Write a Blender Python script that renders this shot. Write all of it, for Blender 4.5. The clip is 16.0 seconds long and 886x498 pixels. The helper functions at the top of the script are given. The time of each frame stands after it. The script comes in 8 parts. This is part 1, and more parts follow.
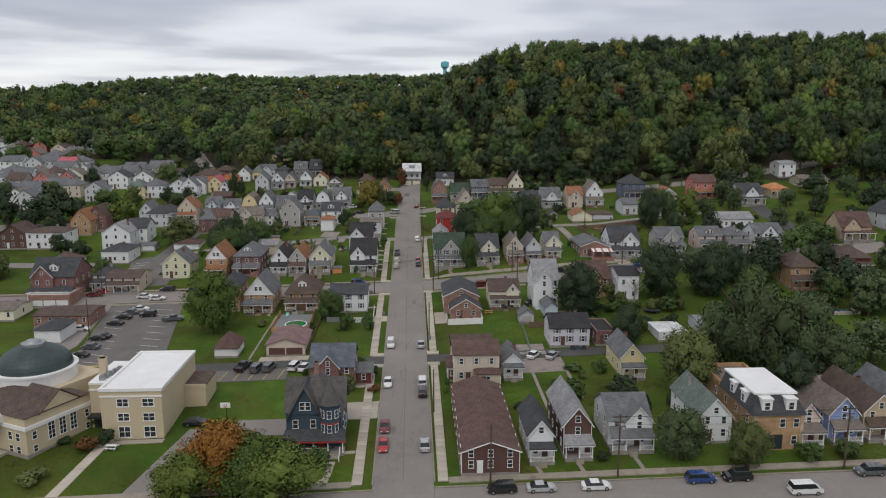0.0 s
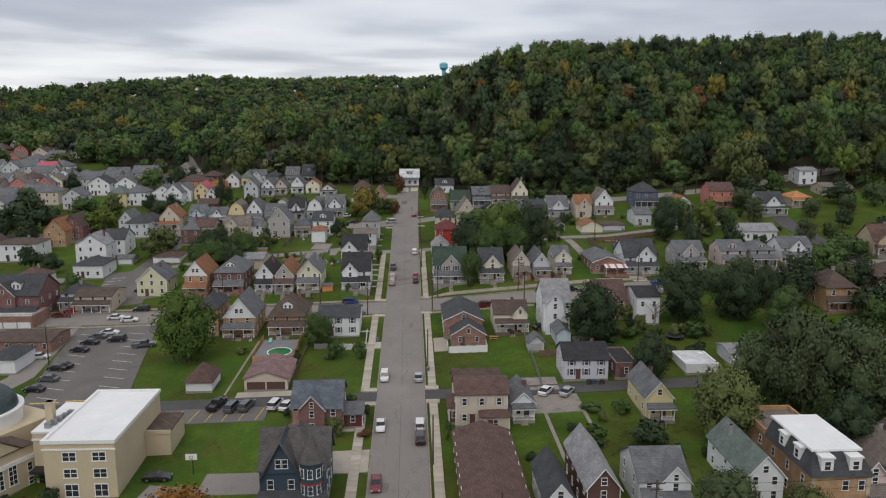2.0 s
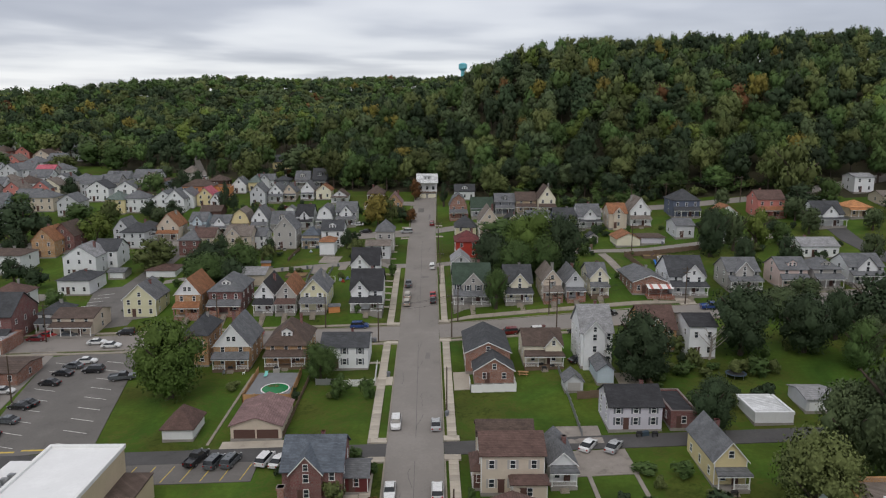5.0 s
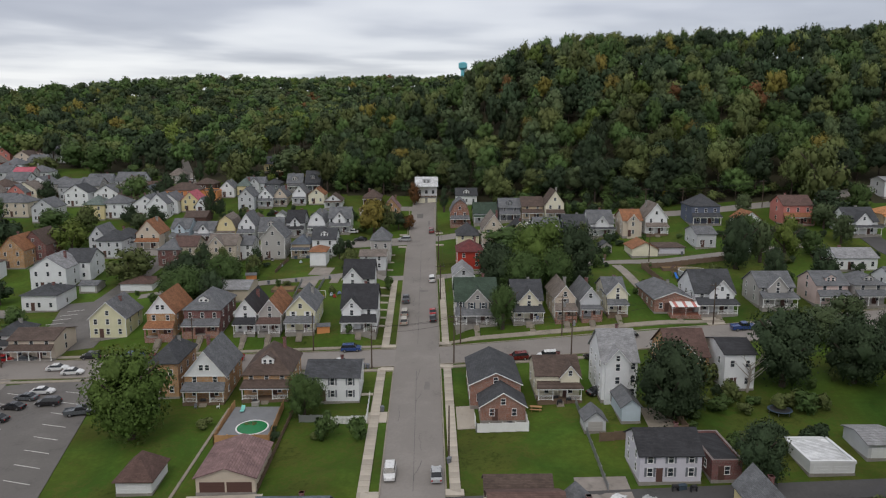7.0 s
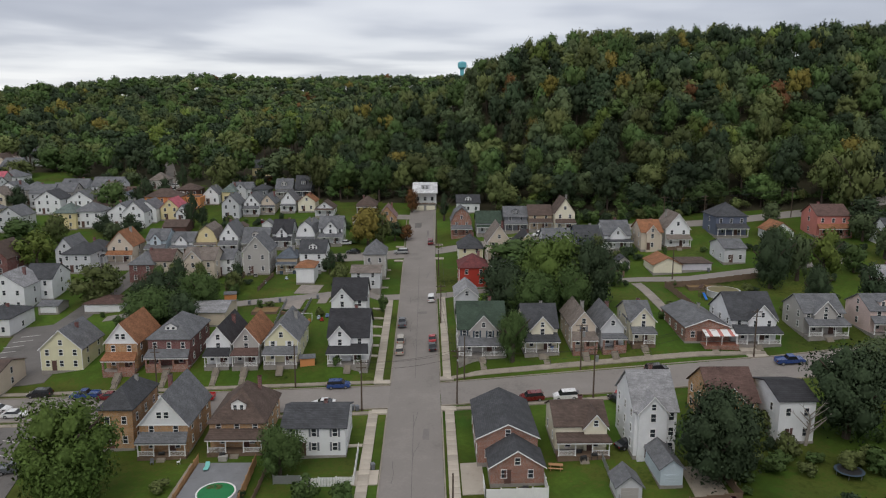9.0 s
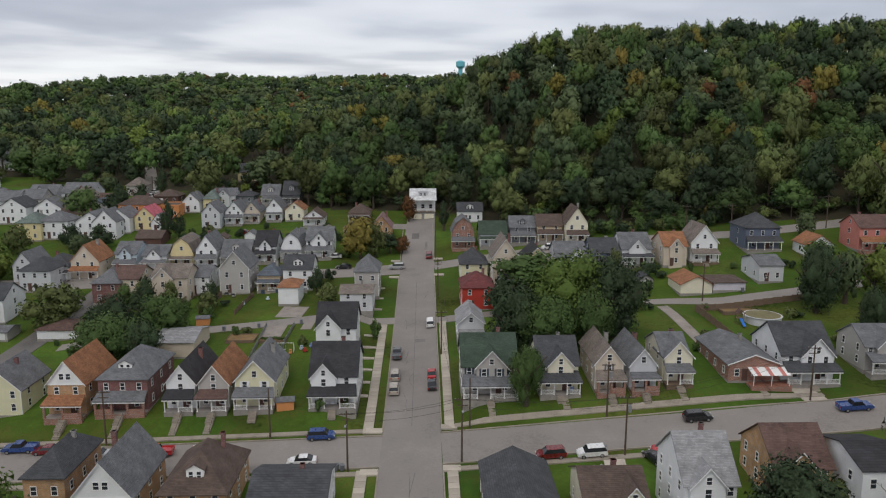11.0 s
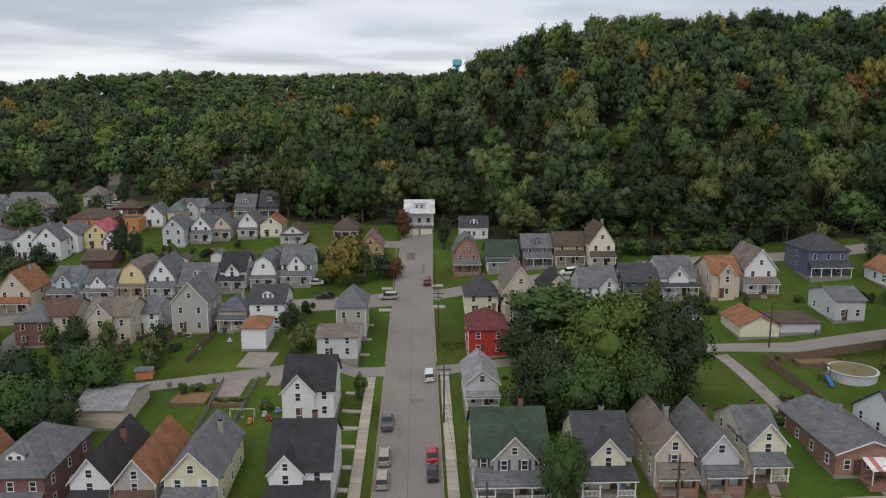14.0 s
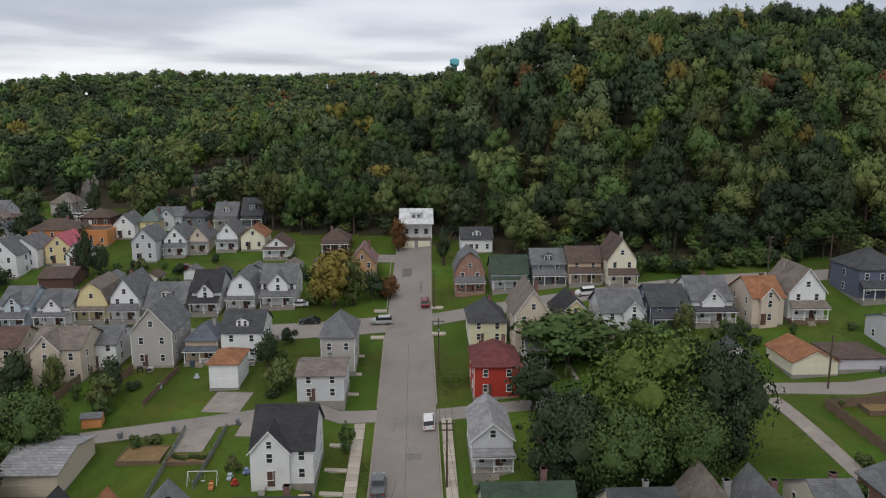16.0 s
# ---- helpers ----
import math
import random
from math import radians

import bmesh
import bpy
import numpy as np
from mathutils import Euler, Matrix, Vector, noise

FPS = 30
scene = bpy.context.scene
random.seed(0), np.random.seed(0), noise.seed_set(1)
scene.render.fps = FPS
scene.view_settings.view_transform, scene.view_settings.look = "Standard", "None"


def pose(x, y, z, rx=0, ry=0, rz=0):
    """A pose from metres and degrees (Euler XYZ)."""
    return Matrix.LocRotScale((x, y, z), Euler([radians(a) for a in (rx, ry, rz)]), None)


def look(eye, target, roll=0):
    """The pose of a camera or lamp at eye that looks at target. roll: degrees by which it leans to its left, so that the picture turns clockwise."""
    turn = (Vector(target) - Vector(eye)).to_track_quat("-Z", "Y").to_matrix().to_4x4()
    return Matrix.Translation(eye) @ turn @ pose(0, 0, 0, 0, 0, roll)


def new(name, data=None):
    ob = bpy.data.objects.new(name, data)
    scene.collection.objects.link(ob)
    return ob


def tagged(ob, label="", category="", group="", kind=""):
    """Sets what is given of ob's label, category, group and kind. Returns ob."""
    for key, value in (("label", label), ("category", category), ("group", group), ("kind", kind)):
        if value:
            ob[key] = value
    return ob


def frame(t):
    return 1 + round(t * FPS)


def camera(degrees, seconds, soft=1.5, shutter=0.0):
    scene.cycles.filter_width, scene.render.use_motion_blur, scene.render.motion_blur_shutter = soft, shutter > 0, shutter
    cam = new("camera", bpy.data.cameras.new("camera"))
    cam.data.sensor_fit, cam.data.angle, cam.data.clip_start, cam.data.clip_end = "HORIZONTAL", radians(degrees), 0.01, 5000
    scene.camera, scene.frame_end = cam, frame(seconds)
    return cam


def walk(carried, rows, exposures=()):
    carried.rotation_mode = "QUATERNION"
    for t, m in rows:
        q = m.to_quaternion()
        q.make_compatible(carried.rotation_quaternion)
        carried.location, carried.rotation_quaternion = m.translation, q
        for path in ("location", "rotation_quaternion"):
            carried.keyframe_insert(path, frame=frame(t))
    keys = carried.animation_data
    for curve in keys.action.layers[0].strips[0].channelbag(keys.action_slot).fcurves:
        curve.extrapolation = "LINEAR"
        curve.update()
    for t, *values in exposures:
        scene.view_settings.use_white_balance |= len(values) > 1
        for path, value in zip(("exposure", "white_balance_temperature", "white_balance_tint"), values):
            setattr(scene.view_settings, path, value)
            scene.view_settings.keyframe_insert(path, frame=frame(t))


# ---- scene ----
cam = camera(61.7, 16.0, soft=1.15)
METRES, EYE, TILT, LEAN, TURN = 167.5, 70.8, -10.6, 0.0, -2.4
ROWS = [
    (0.0, 0.0, 0.0, 0.0, 0.0, 0.0, -0.0),
    (0.5, -0.0007, 0.0282, 0.0062, -0.02, 0.02, -0.03),
    (1.0, -0.0013, 0.0576, 0.0126, -0.05, 0.04, -0.05),
    (1.5, -0.0021, 0.0878, 0.019, -0.08, 0.12, -0.06),
    (2.0, -0.0027, 0.1168, 0.025, -0.13, 0.13, -0.06),
    (2.5, -0.0043, 0.1437, 0.0304, -0.05, 0.15, -0.09),
    (2.6, -0.0043, 0.1488, 0.0314, 0.34, 0.15, -0.14),
    (2.7, -0.0043, 0.1539, 0.0324, 1.02, 0.14, -0.28),
    (2.8, -0.0042, 0.1589, 0.0334, 1.30, 0.14, -0.33),
    (3.0, -0.0042, 0.169, 0.0353, 1.32, 0.14, -0.34),
    (3.5, -0.0051, 0.1922, 0.0393, 1.29, 0.16, -0.34),
    (4.0, -0.006, 0.2143, 0.0428, 1.26, 0.21, -0.34),
    (6.5, -0.0108, 0.3466, 0.0636, 1.22, 0.26, -0.34),
    (7.0, -0.0123, 0.3775, 0.0696, 1.2, 0.26, -0.33),
    (7.5, -0.0138, 0.4093, 0.0759, 1.18, 0.27, -0.33),
    (8.0, -0.0151, 0.4421, 0.0823, 1.16, 0.27, -0.34),
    (8.5, -0.0169, 0.4755, 0.0888, 1.12, 0.28, -0.33),
    (9.0, -0.0184, 0.5092, 0.0956, 1.09, 0.28, -0.33),
    (11.5, -0.0266, 0.6801, 0.1284, 0.86, 0.29, -0.25),
    (12.0, -0.0284, 0.7153, 0.1347, 0.81, 0.31, -0.23),
    (12.5, -0.0305, 0.7501, 0.1414, 0.75, 0.29, -0.22),
    (13.0, -0.032, 0.7851, 0.1479, 0.7, 0.3, -0.21),
    (13.5, -0.0338, 0.8201, 0.1547, 0.64, 0.28, -0.19),
    (14.0, -0.0358, 0.8551, 0.1613, 0.57, 0.28, -0.18),
    (14.5, -0.0372, 0.8908, 0.1673, 0.51, 0.3, -0.17),
    (15.0, -0.0389, 0.9256, 0.1737, 0.45, 0.33, -0.14),
    (15.5, -0.0402, 0.9569, 0.1802, 0.39, 0.36, -0.11),
    (16.0, -0.0418, 0.9817, 0.1845, 0.31, 0.33, -0.1),
]
walk(cam, [(t, pose(0, 0, EYE, TILT, LEAN, TURN) @ pose(METRES * x, METRES * y, METRES * z, 90 + pitch, roll, yaw)) for t, x, y, z, yaw, pitch, roll in ROWS],
     [(0, -0.08), (9, -0.07), (14, 0), (16, 0)])

# ---- world, sun ----
SKY_STRENGTH = 1.17
world = bpy.data.worlds.new("overcast_sky")
scene.world = world
world.use_nodes = True


def wire(tree, kind, links=(), operation="", data_type=""):
    """A node with its settings and inputs; links: (input, socket or value)."""
    n = tree.nodes.new(kind)
    if operation:
        n.operation = operation
    if data_type:
        n.data_type = data_type
    for name, v in links:
        if isinstance(v, bpy.types.NodeSocket):
            tree.links.new(v, n.inputs[name])
        else:
            n.inputs[name].default_value = v
    return n


def ramp(tree, fac, stops):
    n = tree.nodes.new("ShaderNodeValToRGB")
    n.color_ramp.elements[0].position, n.color_ramp.elements[0].color = stops[0][0], (*stops[0][1], 1)
    n.color_ramp.elements[1].position, n.color_ramp.elements[1].color = stops[-1][0], (*stops[-1][1], 1)
    for p, c in stops[1:-1]:
        n.color_ramp.elements.new(p).color = (*c, 1)
    tree.links.new(fac, n.inputs["Fac"])
    return n.outputs["Color"]


def build_sky():
    t = world.node_tree
    t.nodes.clear()
    sky = wire(t, "ShaderNodeTexSky")
    sky.sky_type, sky.sun_disc, sky.sun_elevation, sky.sun_rotation = "NISHITA", False, radians(48), radians(200)
    co = wire(t, "ShaderNodeTexCoord").outputs["Generated"]
    sep = wire(t, "ShaderNodeSeparateXYZ", [("Vector", co)])
    up = wire(t, "ShaderNodeMath", [(0, sep.outputs["Z"]), (1, 0.0)], operation="MAXIMUM")
    up2 = wire(t, "ShaderNodeMath", [(0, up.outputs[0]), (1, 0.055)], operation="ADD")
    px = wire(t, "ShaderNodeMath", [(0, sep.outputs["X"]), (1, up2.outputs[0])], operation="DIVIDE")
    py = wire(t, "ShaderNodeMath", [(0, sep.outputs["Y"]), (1, up2.outputs[0])], operation="DIVIDE")
    flat = wire(t, "ShaderNodeCombineXYZ", [("X", px.outputs[0]), ("Y", py.outputs[0])])
    big = wire(t, "ShaderNodeTexNoise", [("Vector", flat.outputs[0]), ("Scale", 0.30), ("Detail", 4.0), ("Roughness", 0.45), ("Distortion", 0.4)])
    fine = wire(t, "ShaderNodeTexNoise", [("Vector", flat.outputs[0]), ("Scale", 0.9), ("Detail", 3.0), ("Roughness", 0.4)])
    mix = wire(t, "ShaderNodeMath", [(0, fine.outputs["Fac"]), (1, 0.35), (2, big.outputs["Fac"])], operation="MULTIPLY_ADD")
    cloud = ramp(t, mix.outputs[0], [(0.52, (0.27, 0.28, 0.34)), (0.62, (0.41, 0.42, 0.475)), (0.70, (0.63, 0.635, 0.67)), (0.82, (0.80, 0.80, 0.81))])
    low = ramp(t, sep.outputs["Z"], [(0.0, (0.63, 0.65, 0.69)), (0.045, (0.67, 0.69, 0.73)), (0.085, (0.52, 0.54, 0.60)), (0.15, (0.42, 0.44, 0.51)), (0.3, (0.65, 0.655, 0.665)), (1.0, (0.82, 0.815, 0.80))])
    blend = wire(t, "ShaderNodeMix", [("Factor", 0.62), (6, low), (7, cloud)], data_type="RGBA")
    both = wire(t, "ShaderNodeMix", [("Factor", 0.985), (6, sky.outputs["Color"]), (7, blend.outputs[2])], data_type="RGBA")
    bg = wire(t, "ShaderNodeBackground", [("Color", both.outputs[2]), ("Strength", SKY_STRENGTH)])
    wire(t, "ShaderNodeOutputWorld", [("Surface", bg.outputs[0])])


build_sky()
sun = new("sun", bpy.data.lights.new("sun", "SUN"))
sun.data.energy, sun.data.angle, sun.data.color = 0.75, radians(25), (1.0, 0.93, 0.84)
sun.matrix_world = look((-40, -80, 200), (0, 60, 0))

# ---- materials ----


def surface(name, colour, rough=0.85, vary=0.25, scale=0.6, grain=6.0, bump=0.0, metal=0.0, spec=0.3, stain=None, island=0.0, per_object=0.0, board=0.0):
    """A worn surface: broad blotches and fine grain over a base colour; board: height of horizontal boards."""
    m = bpy.data.materials.new(name)
    m.use_nodes = True
    t = m.node_tree
    b = t.nodes["Principled BSDF"]
    co = wire(t, "ShaderNodeTexCoord").outputs["Object"]
    broad = wire(t, "ShaderNodeTexNoise", [("Vector", co), ("Scale", scale), ("Detail", 4.0), ("Roughness", 0.6)]).outputs["Fac"]
    fine = wire(t, "ShaderNodeTexNoise", [("Vector", co), ("Scale", grain), ("Detail", 3.0), ("Roughness", 0.7)]).outputs["Fac"]
    mixed = wire(t, "ShaderNodeMath", [(0, fine), (1, 0.5), (2, broad)], operation="MULTIPLY_ADD").outputs[0]
    dark = tuple(c * (1 - vary) for c in colour)
    lite = tuple(min(1, c * (1 + vary * 0.7)) for c in colour)
    mid = stain or colour
    col = ramp(t, mixed, [(0.5, dark), (0.68, mid), (0.76, colour), (0.98, lite)])
    if island or per_object:
        if island:
            r = wire(t, "ShaderNodeNewGeometry").outputs["Random Per Island"]
        else:
            r = wire(t, "ShaderNodeObjectInfo").outputs["Random"]
        amount = island or per_object
        v = wire(t, "ShaderNodeMapRange", [("Value", r), ("To Min", 1 - amount), ("To Max", 1 + amount)]).outputs[0]
        col = wire(t, "ShaderNodeHueSaturation", [("Color", col), ("Value", v)]).outputs["Color"]
    t.links.new(col, b.inputs["Base Color"])
    b.inputs["Roughness"].default_value, b.inputs["Metallic"].default_value = rough, metal
    b.inputs["Specular IOR Level"].default_value = spec
    height = None
    if board:
        sep = wire(t, "ShaderNodeSeparateXYZ", [("Vector", co)])
        saw = wire(t, "ShaderNodeMath", [(0, sep.outputs["Z"]), (1, board)], operation="DIVIDE").outputs[0]
        height = wire(t, "ShaderNodeMath", [(0, saw)], operation="FRACT").outputs[0]
        bn = wire(t, "ShaderNodeBump", [("Strength", 0.5), ("Distance", 0.02), ("Height", height)])
        t.links.new(bn.outputs[0], b.inputs["Normal"])
    elif bump:
        bn = wire(t, "ShaderNodeBump", [("Strength", 0.6), ("Distance", bump), ("Height", fine)])
        t.links.new(bn.outputs[0], b.inputs["Normal"])
    return m


def masonry(name, colour, mortar, rough=0.9):
    m = bpy.data.materials.new(name)
    m.use_nodes = True
    t = m.node_tree
    b = t.nodes["Principled BSDF"]
    co = wire(t, "ShaderNodeTexCoord").outputs["Object"]
    sep = wire(t, "ShaderNodeSeparateXYZ", [("Vector", co)])
    along = wire(t, "ShaderNodeMath", [(0, sep.outputs["X"]), (1, sep.outputs["Y"])], operation="ADD").outputs[0]
    flat = wire(t, "ShaderNodeCombineXYZ", [("X", along), ("Y", sep.outputs["Z"])]).outputs[0]
    br = wire(t, "ShaderNodeTexBrick", [("Vector", flat), ("Color1", (*colour, 1)), ("Color2", (*[c * 0.75 for c in colour], 1)), ("Mortar", (*mortar, 1)), ("Scale", 1.0), ("Mortar Size", 0.012), ("Brick Width", 0.22), ("Row Height", 0.075)])
    broad = wire(t, "ShaderNodeTexNoise", [("Vector", co), ("Scale", 0.7), ("Detail", 5.0)]).outputs["Fac"]
    v = wire(t, "ShaderNodeMapRange", [("Value", broad), ("From Min", 0.3), ("From Max", 0.7), ("To Min", 0.75), ("To Max", 1.2)]).outputs[0]
    col = wire(t, "ShaderNodeHueSaturation", [("Color", br.outputs["Color"]), ("Value", v)]).outputs["Color"]
    t.links.new(col, b.inputs["Base Color"])
    b.inputs["Roughness"].default_value = rough
    return m


def shingles(name, colour):
    m = bpy.data.materials.new(name)
    m.use_nodes = True
    t = m.node_tree
    b = t.nodes["Principled BSDF"]
    co = wire(t, "ShaderNodeTexCoord").outputs["Object"]
    sep = wire(t, "ShaderNodeSeparateXYZ", [("Vector", co)])
    along = wire(t, "ShaderNodeMath", [(0, sep.outputs["X"]), (1, sep.outputs["Y"])], operation="ADD").outputs[0]
    flat = wire(t, "ShaderNodeCombineXYZ", [("X", along), ("Y", sep.outputs["Z"])]).outputs[0]
    br = wire(t, "ShaderNodeTexBrick", [("Vector", flat), ("Color1", (*colour, 1)), ("Color2", (*[c * 0.72 for c in colour], 1)), ("Mortar", (*[c * 0.5 for c in colour], 1)), ("Scale", 1.0), ("Mortar Size", 0.01), ("Brick Width", 0.5), ("Row Height", 0.14)])
    broad = wire(t, "ShaderNodeTexNoise", [("Vector", co), ("Scale", 0.5), ("Detail", 6.0), ("Roughness", 0.65)]).outputs["Fac"]
    v = wire(t, "ShaderNodeMapRange", [("Value", broad), ("From Min", 0.3), ("From Max", 0.7), ("To Min", 0.7), ("To Max", 1.25)]).outputs[0]
    col = wire(t, "ShaderNodeHueSaturation", [("Color", br.outputs["Color"]), ("Value", v)]).outputs["Color"]
    t.links.new(col, b.inputs["Base Color"])
    b.inputs["Roughness"].default_value = 0.85
    b.inputs["Specular IOR Level"].default_value = 0.35
    return m


def foliage(name, colour, vary=0.22):
    m = bpy.data.materials.new(name)
    m.use_nodes = True
    t = m.node_tree
    b = t.nodes["Principled BSDF"]
    g = wire(t, "ShaderNodeNewGeometry")
    co = wire(t, "ShaderNodeTexCoord").outputs["Object"]
    broad = wire(t, "ShaderNodeTexNoise", [("Vector", co), ("Scale", 0.09), ("Detail", 3.0)]).outputs["Fac"]
    v0 = wire(t, "ShaderNodeMapRange", [("Value", g.outputs["Random Per Island"]), ("To Min", 1 - vary), ("To Max", 1 + vary)]).outputs[0]
    o = wire(t, "ShaderNodeObjectInfo").outputs["Random"]
    v1 = wire(t, "ShaderNodeMapRange", [("Value", o), ("To Min", 0.86), ("To Max", 1.16)]).outputs[0]
    tone = wire(t, "ShaderNodeAttribute")
    tone.attribute_name = "tone"
    v2 = wire(t, "ShaderNodeMath", [(0, tone.outputs["Fac"]), (1, v1)], operation="ADD").outputs[0]
    v = wire(t, "ShaderNodeMath", [(0, v0), (1, v2)], operation="MULTIPLY").outputs[0]
    h = wire(t, "ShaderNodeMapRange", [("Value", broad), ("From Min", 0.3), ("From Max", 0.7), ("To Min", 0.482), ("To Max", 0.515)]).outputs[0]
    col = wire(t, "ShaderNodeHueSaturation", [("Color", (*colour, 1)), ("Hue", h), ("Value", v)]).outputs["Color"]
    t.links.new(col, b.inputs["Base Color"])
    b.inputs["Roughness"].default_value = 0.7
    b.inputs["Specular IOR Level"].default_value = 0.15
    return m


def glossy(name, colour, rough=0.15, metal=0.0, coat=0.0):
    m = bpy.data.materials.new(name)
    m.use_nodes = True
    t = m.node_tree
    b = t.nodes["Principled BSDF"]
    co = wire(t, "ShaderNodeTexCoord").outputs["Object"]
    n = wire(t, "ShaderNodeTexNoise", [("Vector", co), ("Scale", 3.0), ("Detail", 3.0)]).outputs["Fac"]
    col = ramp(t, n, [(0.3, tuple(c * 0.85 for c in colour)), (0.7, colour)])
    t.links.new(col, b.inputs["Base Color"])
    r = wire(t, "ShaderNodeMapRange", [("Value", n), ("To Min", rough * 0.8), ("To Max", rough * 1.5)]).outputs[0]
    t.links.new(r, b.inputs["Roughness"])
    b.inputs["Metallic"].default_value, b.inputs["Coat Weight"].default_value = metal, coat
    return m


PAINT = dict(
    white=(0.74, 0.75, 0.76), cream=(0.72, 0.68, 0.54), beige=(0.58, 0.50, 0.41), tan=(0.50, 0.40, 0.28), yellow=(0.68, 0.58, 0.33), pale_yellow=(0.66, 0.63, 0.44),
    gray=(0.42, 0.40, 0.38), light_gray=(0.55, 0.56, 0.58), dark_gray=(0.16, 0.17, 0.19), blue_gray=(0.12, 0.14, 0.20), light_blue=(0.50, 0.58, 0.64), blue=(0.25, 0.32, 0.55),
    teal=(0.050, 0.075, 0.10), red=(0.40, 0.045, 0.03), dark_red=(0.13, 0.03, 0.03), brown=(0.11, 0.06, 0.05), pink=(0.66, 0.52, 0.48), salmon=(0.52, 0.20, 0.17), lilac=(0.60, 0.58, 0.64), orange=(0.60, 0.26, 0.10))
SHINGLE = dict(
    slate=(0.125, 0.115, 0.112),
    gray=(0.17, 0.175, 0.185), light_gray=(0.33, 0.33, 0.34), dark=(0.045, 0.045, 0.05), charcoal=(0.075, 0.078, 0.085), brown=(0.12, 0.085, 0.07), red_brown=(0.14, 0.085, 0.072), orange=(0.33, 0.15, 0.075),
    green=(0.055, 0.085, 0.06), gray_green=(0.16, 0.20, 0.18), tan=(0.22, 0.185, 0.16), mauve=(0.27, 0.17, 0.165), blue_gray=(0.13, 0.15, 0.18), pink=(0.55, 0.14, 0.18), bright_orange=(0.60, 0.28, 0.12), white=(0.72, 0.73, 0.74), dark_red=(0.17, 0.05, 0.05))
WALL = {k: surface(k + "_siding", c, 0.75, 0.13, 0.5, 5.0, board=0.13) for k, c in PAINT.items()}
WALL["brick"] = masonry("red_brick", (0.31, 0.115, 0.07), (0.32, 0.28, 0.25))
WALL["dark_brick"] = masonry("dark_red_brick", (0.21, 0.065, 0.06), (0.22, 0.18, 0.17))
WALL["orange_brick"] = masonry("orange_brick", (0.50, 0.255, 0.095), (0.40, 0.34, 0.27))
WALL["buff_brick"] = masonry("buff_brick", (0.52, 0.40, 0.25), (0.46, 0.40, 0.32))
WALL["stone"] = masonry("gray_block", (0.34, 0.33, 0.31), (0.26, 0.25, 0.24))
ROOF = {k: shingles(k + "_shingles", c) for k, c in SHINGLE.items()}
TRIM = surface("white_trim", (0.78, 0.78, 0.77), 0.6, 0.1)
GLASS = glossy("dark_window_glass", (0.035, 0.042, 0.05), 0.08)
CONCRETE = surface("concrete", (0.42, 0.375, 0.315), 0.9, 0.25, 0.4, 5.0, per_object=0.16)
STONEWORK = surface("foundation_block", (0.27, 0.25, 0.23), 0.95, 0.3, 0.8, 4.0)
ASPHALT = surface("worn_asphalt", (0.235, 0.215, 0.198), 0.9, 0.22, 0.12, 2.2, bump=0.01)
ASPHALT_OLD = surface("pale_asphalt", (0.25, 0.228, 0.21), 0.9, 0.22, 0.10, 2.0, bump=0.01)
ASPHALT_LOT = surface("lot_asphalt", (0.15, 0.14, 0.132), 0.9, 0.28, 0.15, 2.5)
OLD_CONCRETE = surface("old_concrete", (0.29, 0.255, 0.21), 0.95, 0.35, 0.5, 4.0)
ASPHALT_DARK = surface("dark_asphalt", (0.085, 0.082, 0.082), 0.9, 0.3, 0.2, 2.5)
GRAVEL = surface("gravel", (0.27, 0.24, 0.215), 0.95, 0.35, 0.5, 6.0, bump=0.03)
TAR = surface("road_tar", (0.11, 0.105, 0.10), 0.7, 0.3, 1.0)
PAINT_WHITE = surface("road_paint", (0.62, 0.61, 0.58), 0.8, 0.3, 1.5)
PAINT_YELLOW = surface("yellow_paint", (0.60, 0.45, 0.10), 0.8, 0.3, 1.5)
WOOD = surface("weathered_wood", (0.17, 0.12, 0.085), 0.9, 0.35, 0.6, 8.0)
NEW_WOOD = surface("new_wood", (0.47, 0.27, 0.13), 0.8, 0.25, 0.8, 8.0, per_object=0.15)
POLE_WOOD = surface("pole_wood", (0.085, 0.062, 0.045), 0.9, 0.3, 0.8, 6.0)
METAL_GRAY = surface("galvanised_metal", (0.35, 0.36, 0.37), 0.45, 0.15, metal=0.6)
BLACK = surface("black_metal", (0.03, 0.03, 0.032), 0.5, 0.2)
BARK = surface("bark", (0.075, 0.058, 0.045), 0.95, 0.35, 1.2, 8.0)
GRASS = None
LEAF = dict(maple=foliage("maple_leaves", (0.074, 0.117, 0.026)), dark=foliage("dark_leaves", (0.038, 0.060, 0.029)), mid=foliage("green_leaves", (0.068, 0.112, 0.034)), olive=foliage("olive_leaves", (0.104, 0.128, 0.044)),
            yellow=foliage("yellow_leaves", (0.17, 0.145, 0.034)), rust=foliage("rust_leaves", (0.13, 0.066, 0.026)), orange=foliage("orange_leaves", (0.23, 0.115, 0.024)), bright=foliage("bright_leaves", (0.114, 0.155, 0.034)), red=foliage("red_leaves", (0.095, 0.050, 0.036)), gray=foliage("dusty_leaves", (0.074, 0.102, 0.046)))

# ---- the lie of the land ----
PROFILE_Y = (-236, 70.8, 100, 148, 183, 218, 242, 276, 307, 342, 378, 407)
PROFILE_Z = (0.6, 9.7, 11, 13.3, 15.2, 16.9, 18.4, 21, 24.2, 28.9, 34, 38.4)
TILT_Y = (70.8, 165, 218, 283, 354)
TILT_R = (0.02, 0.025, 0.07, 0.10, 0.11)
TILT_L = (0.04, 0.03, 0.035, 0.035, 0.02)


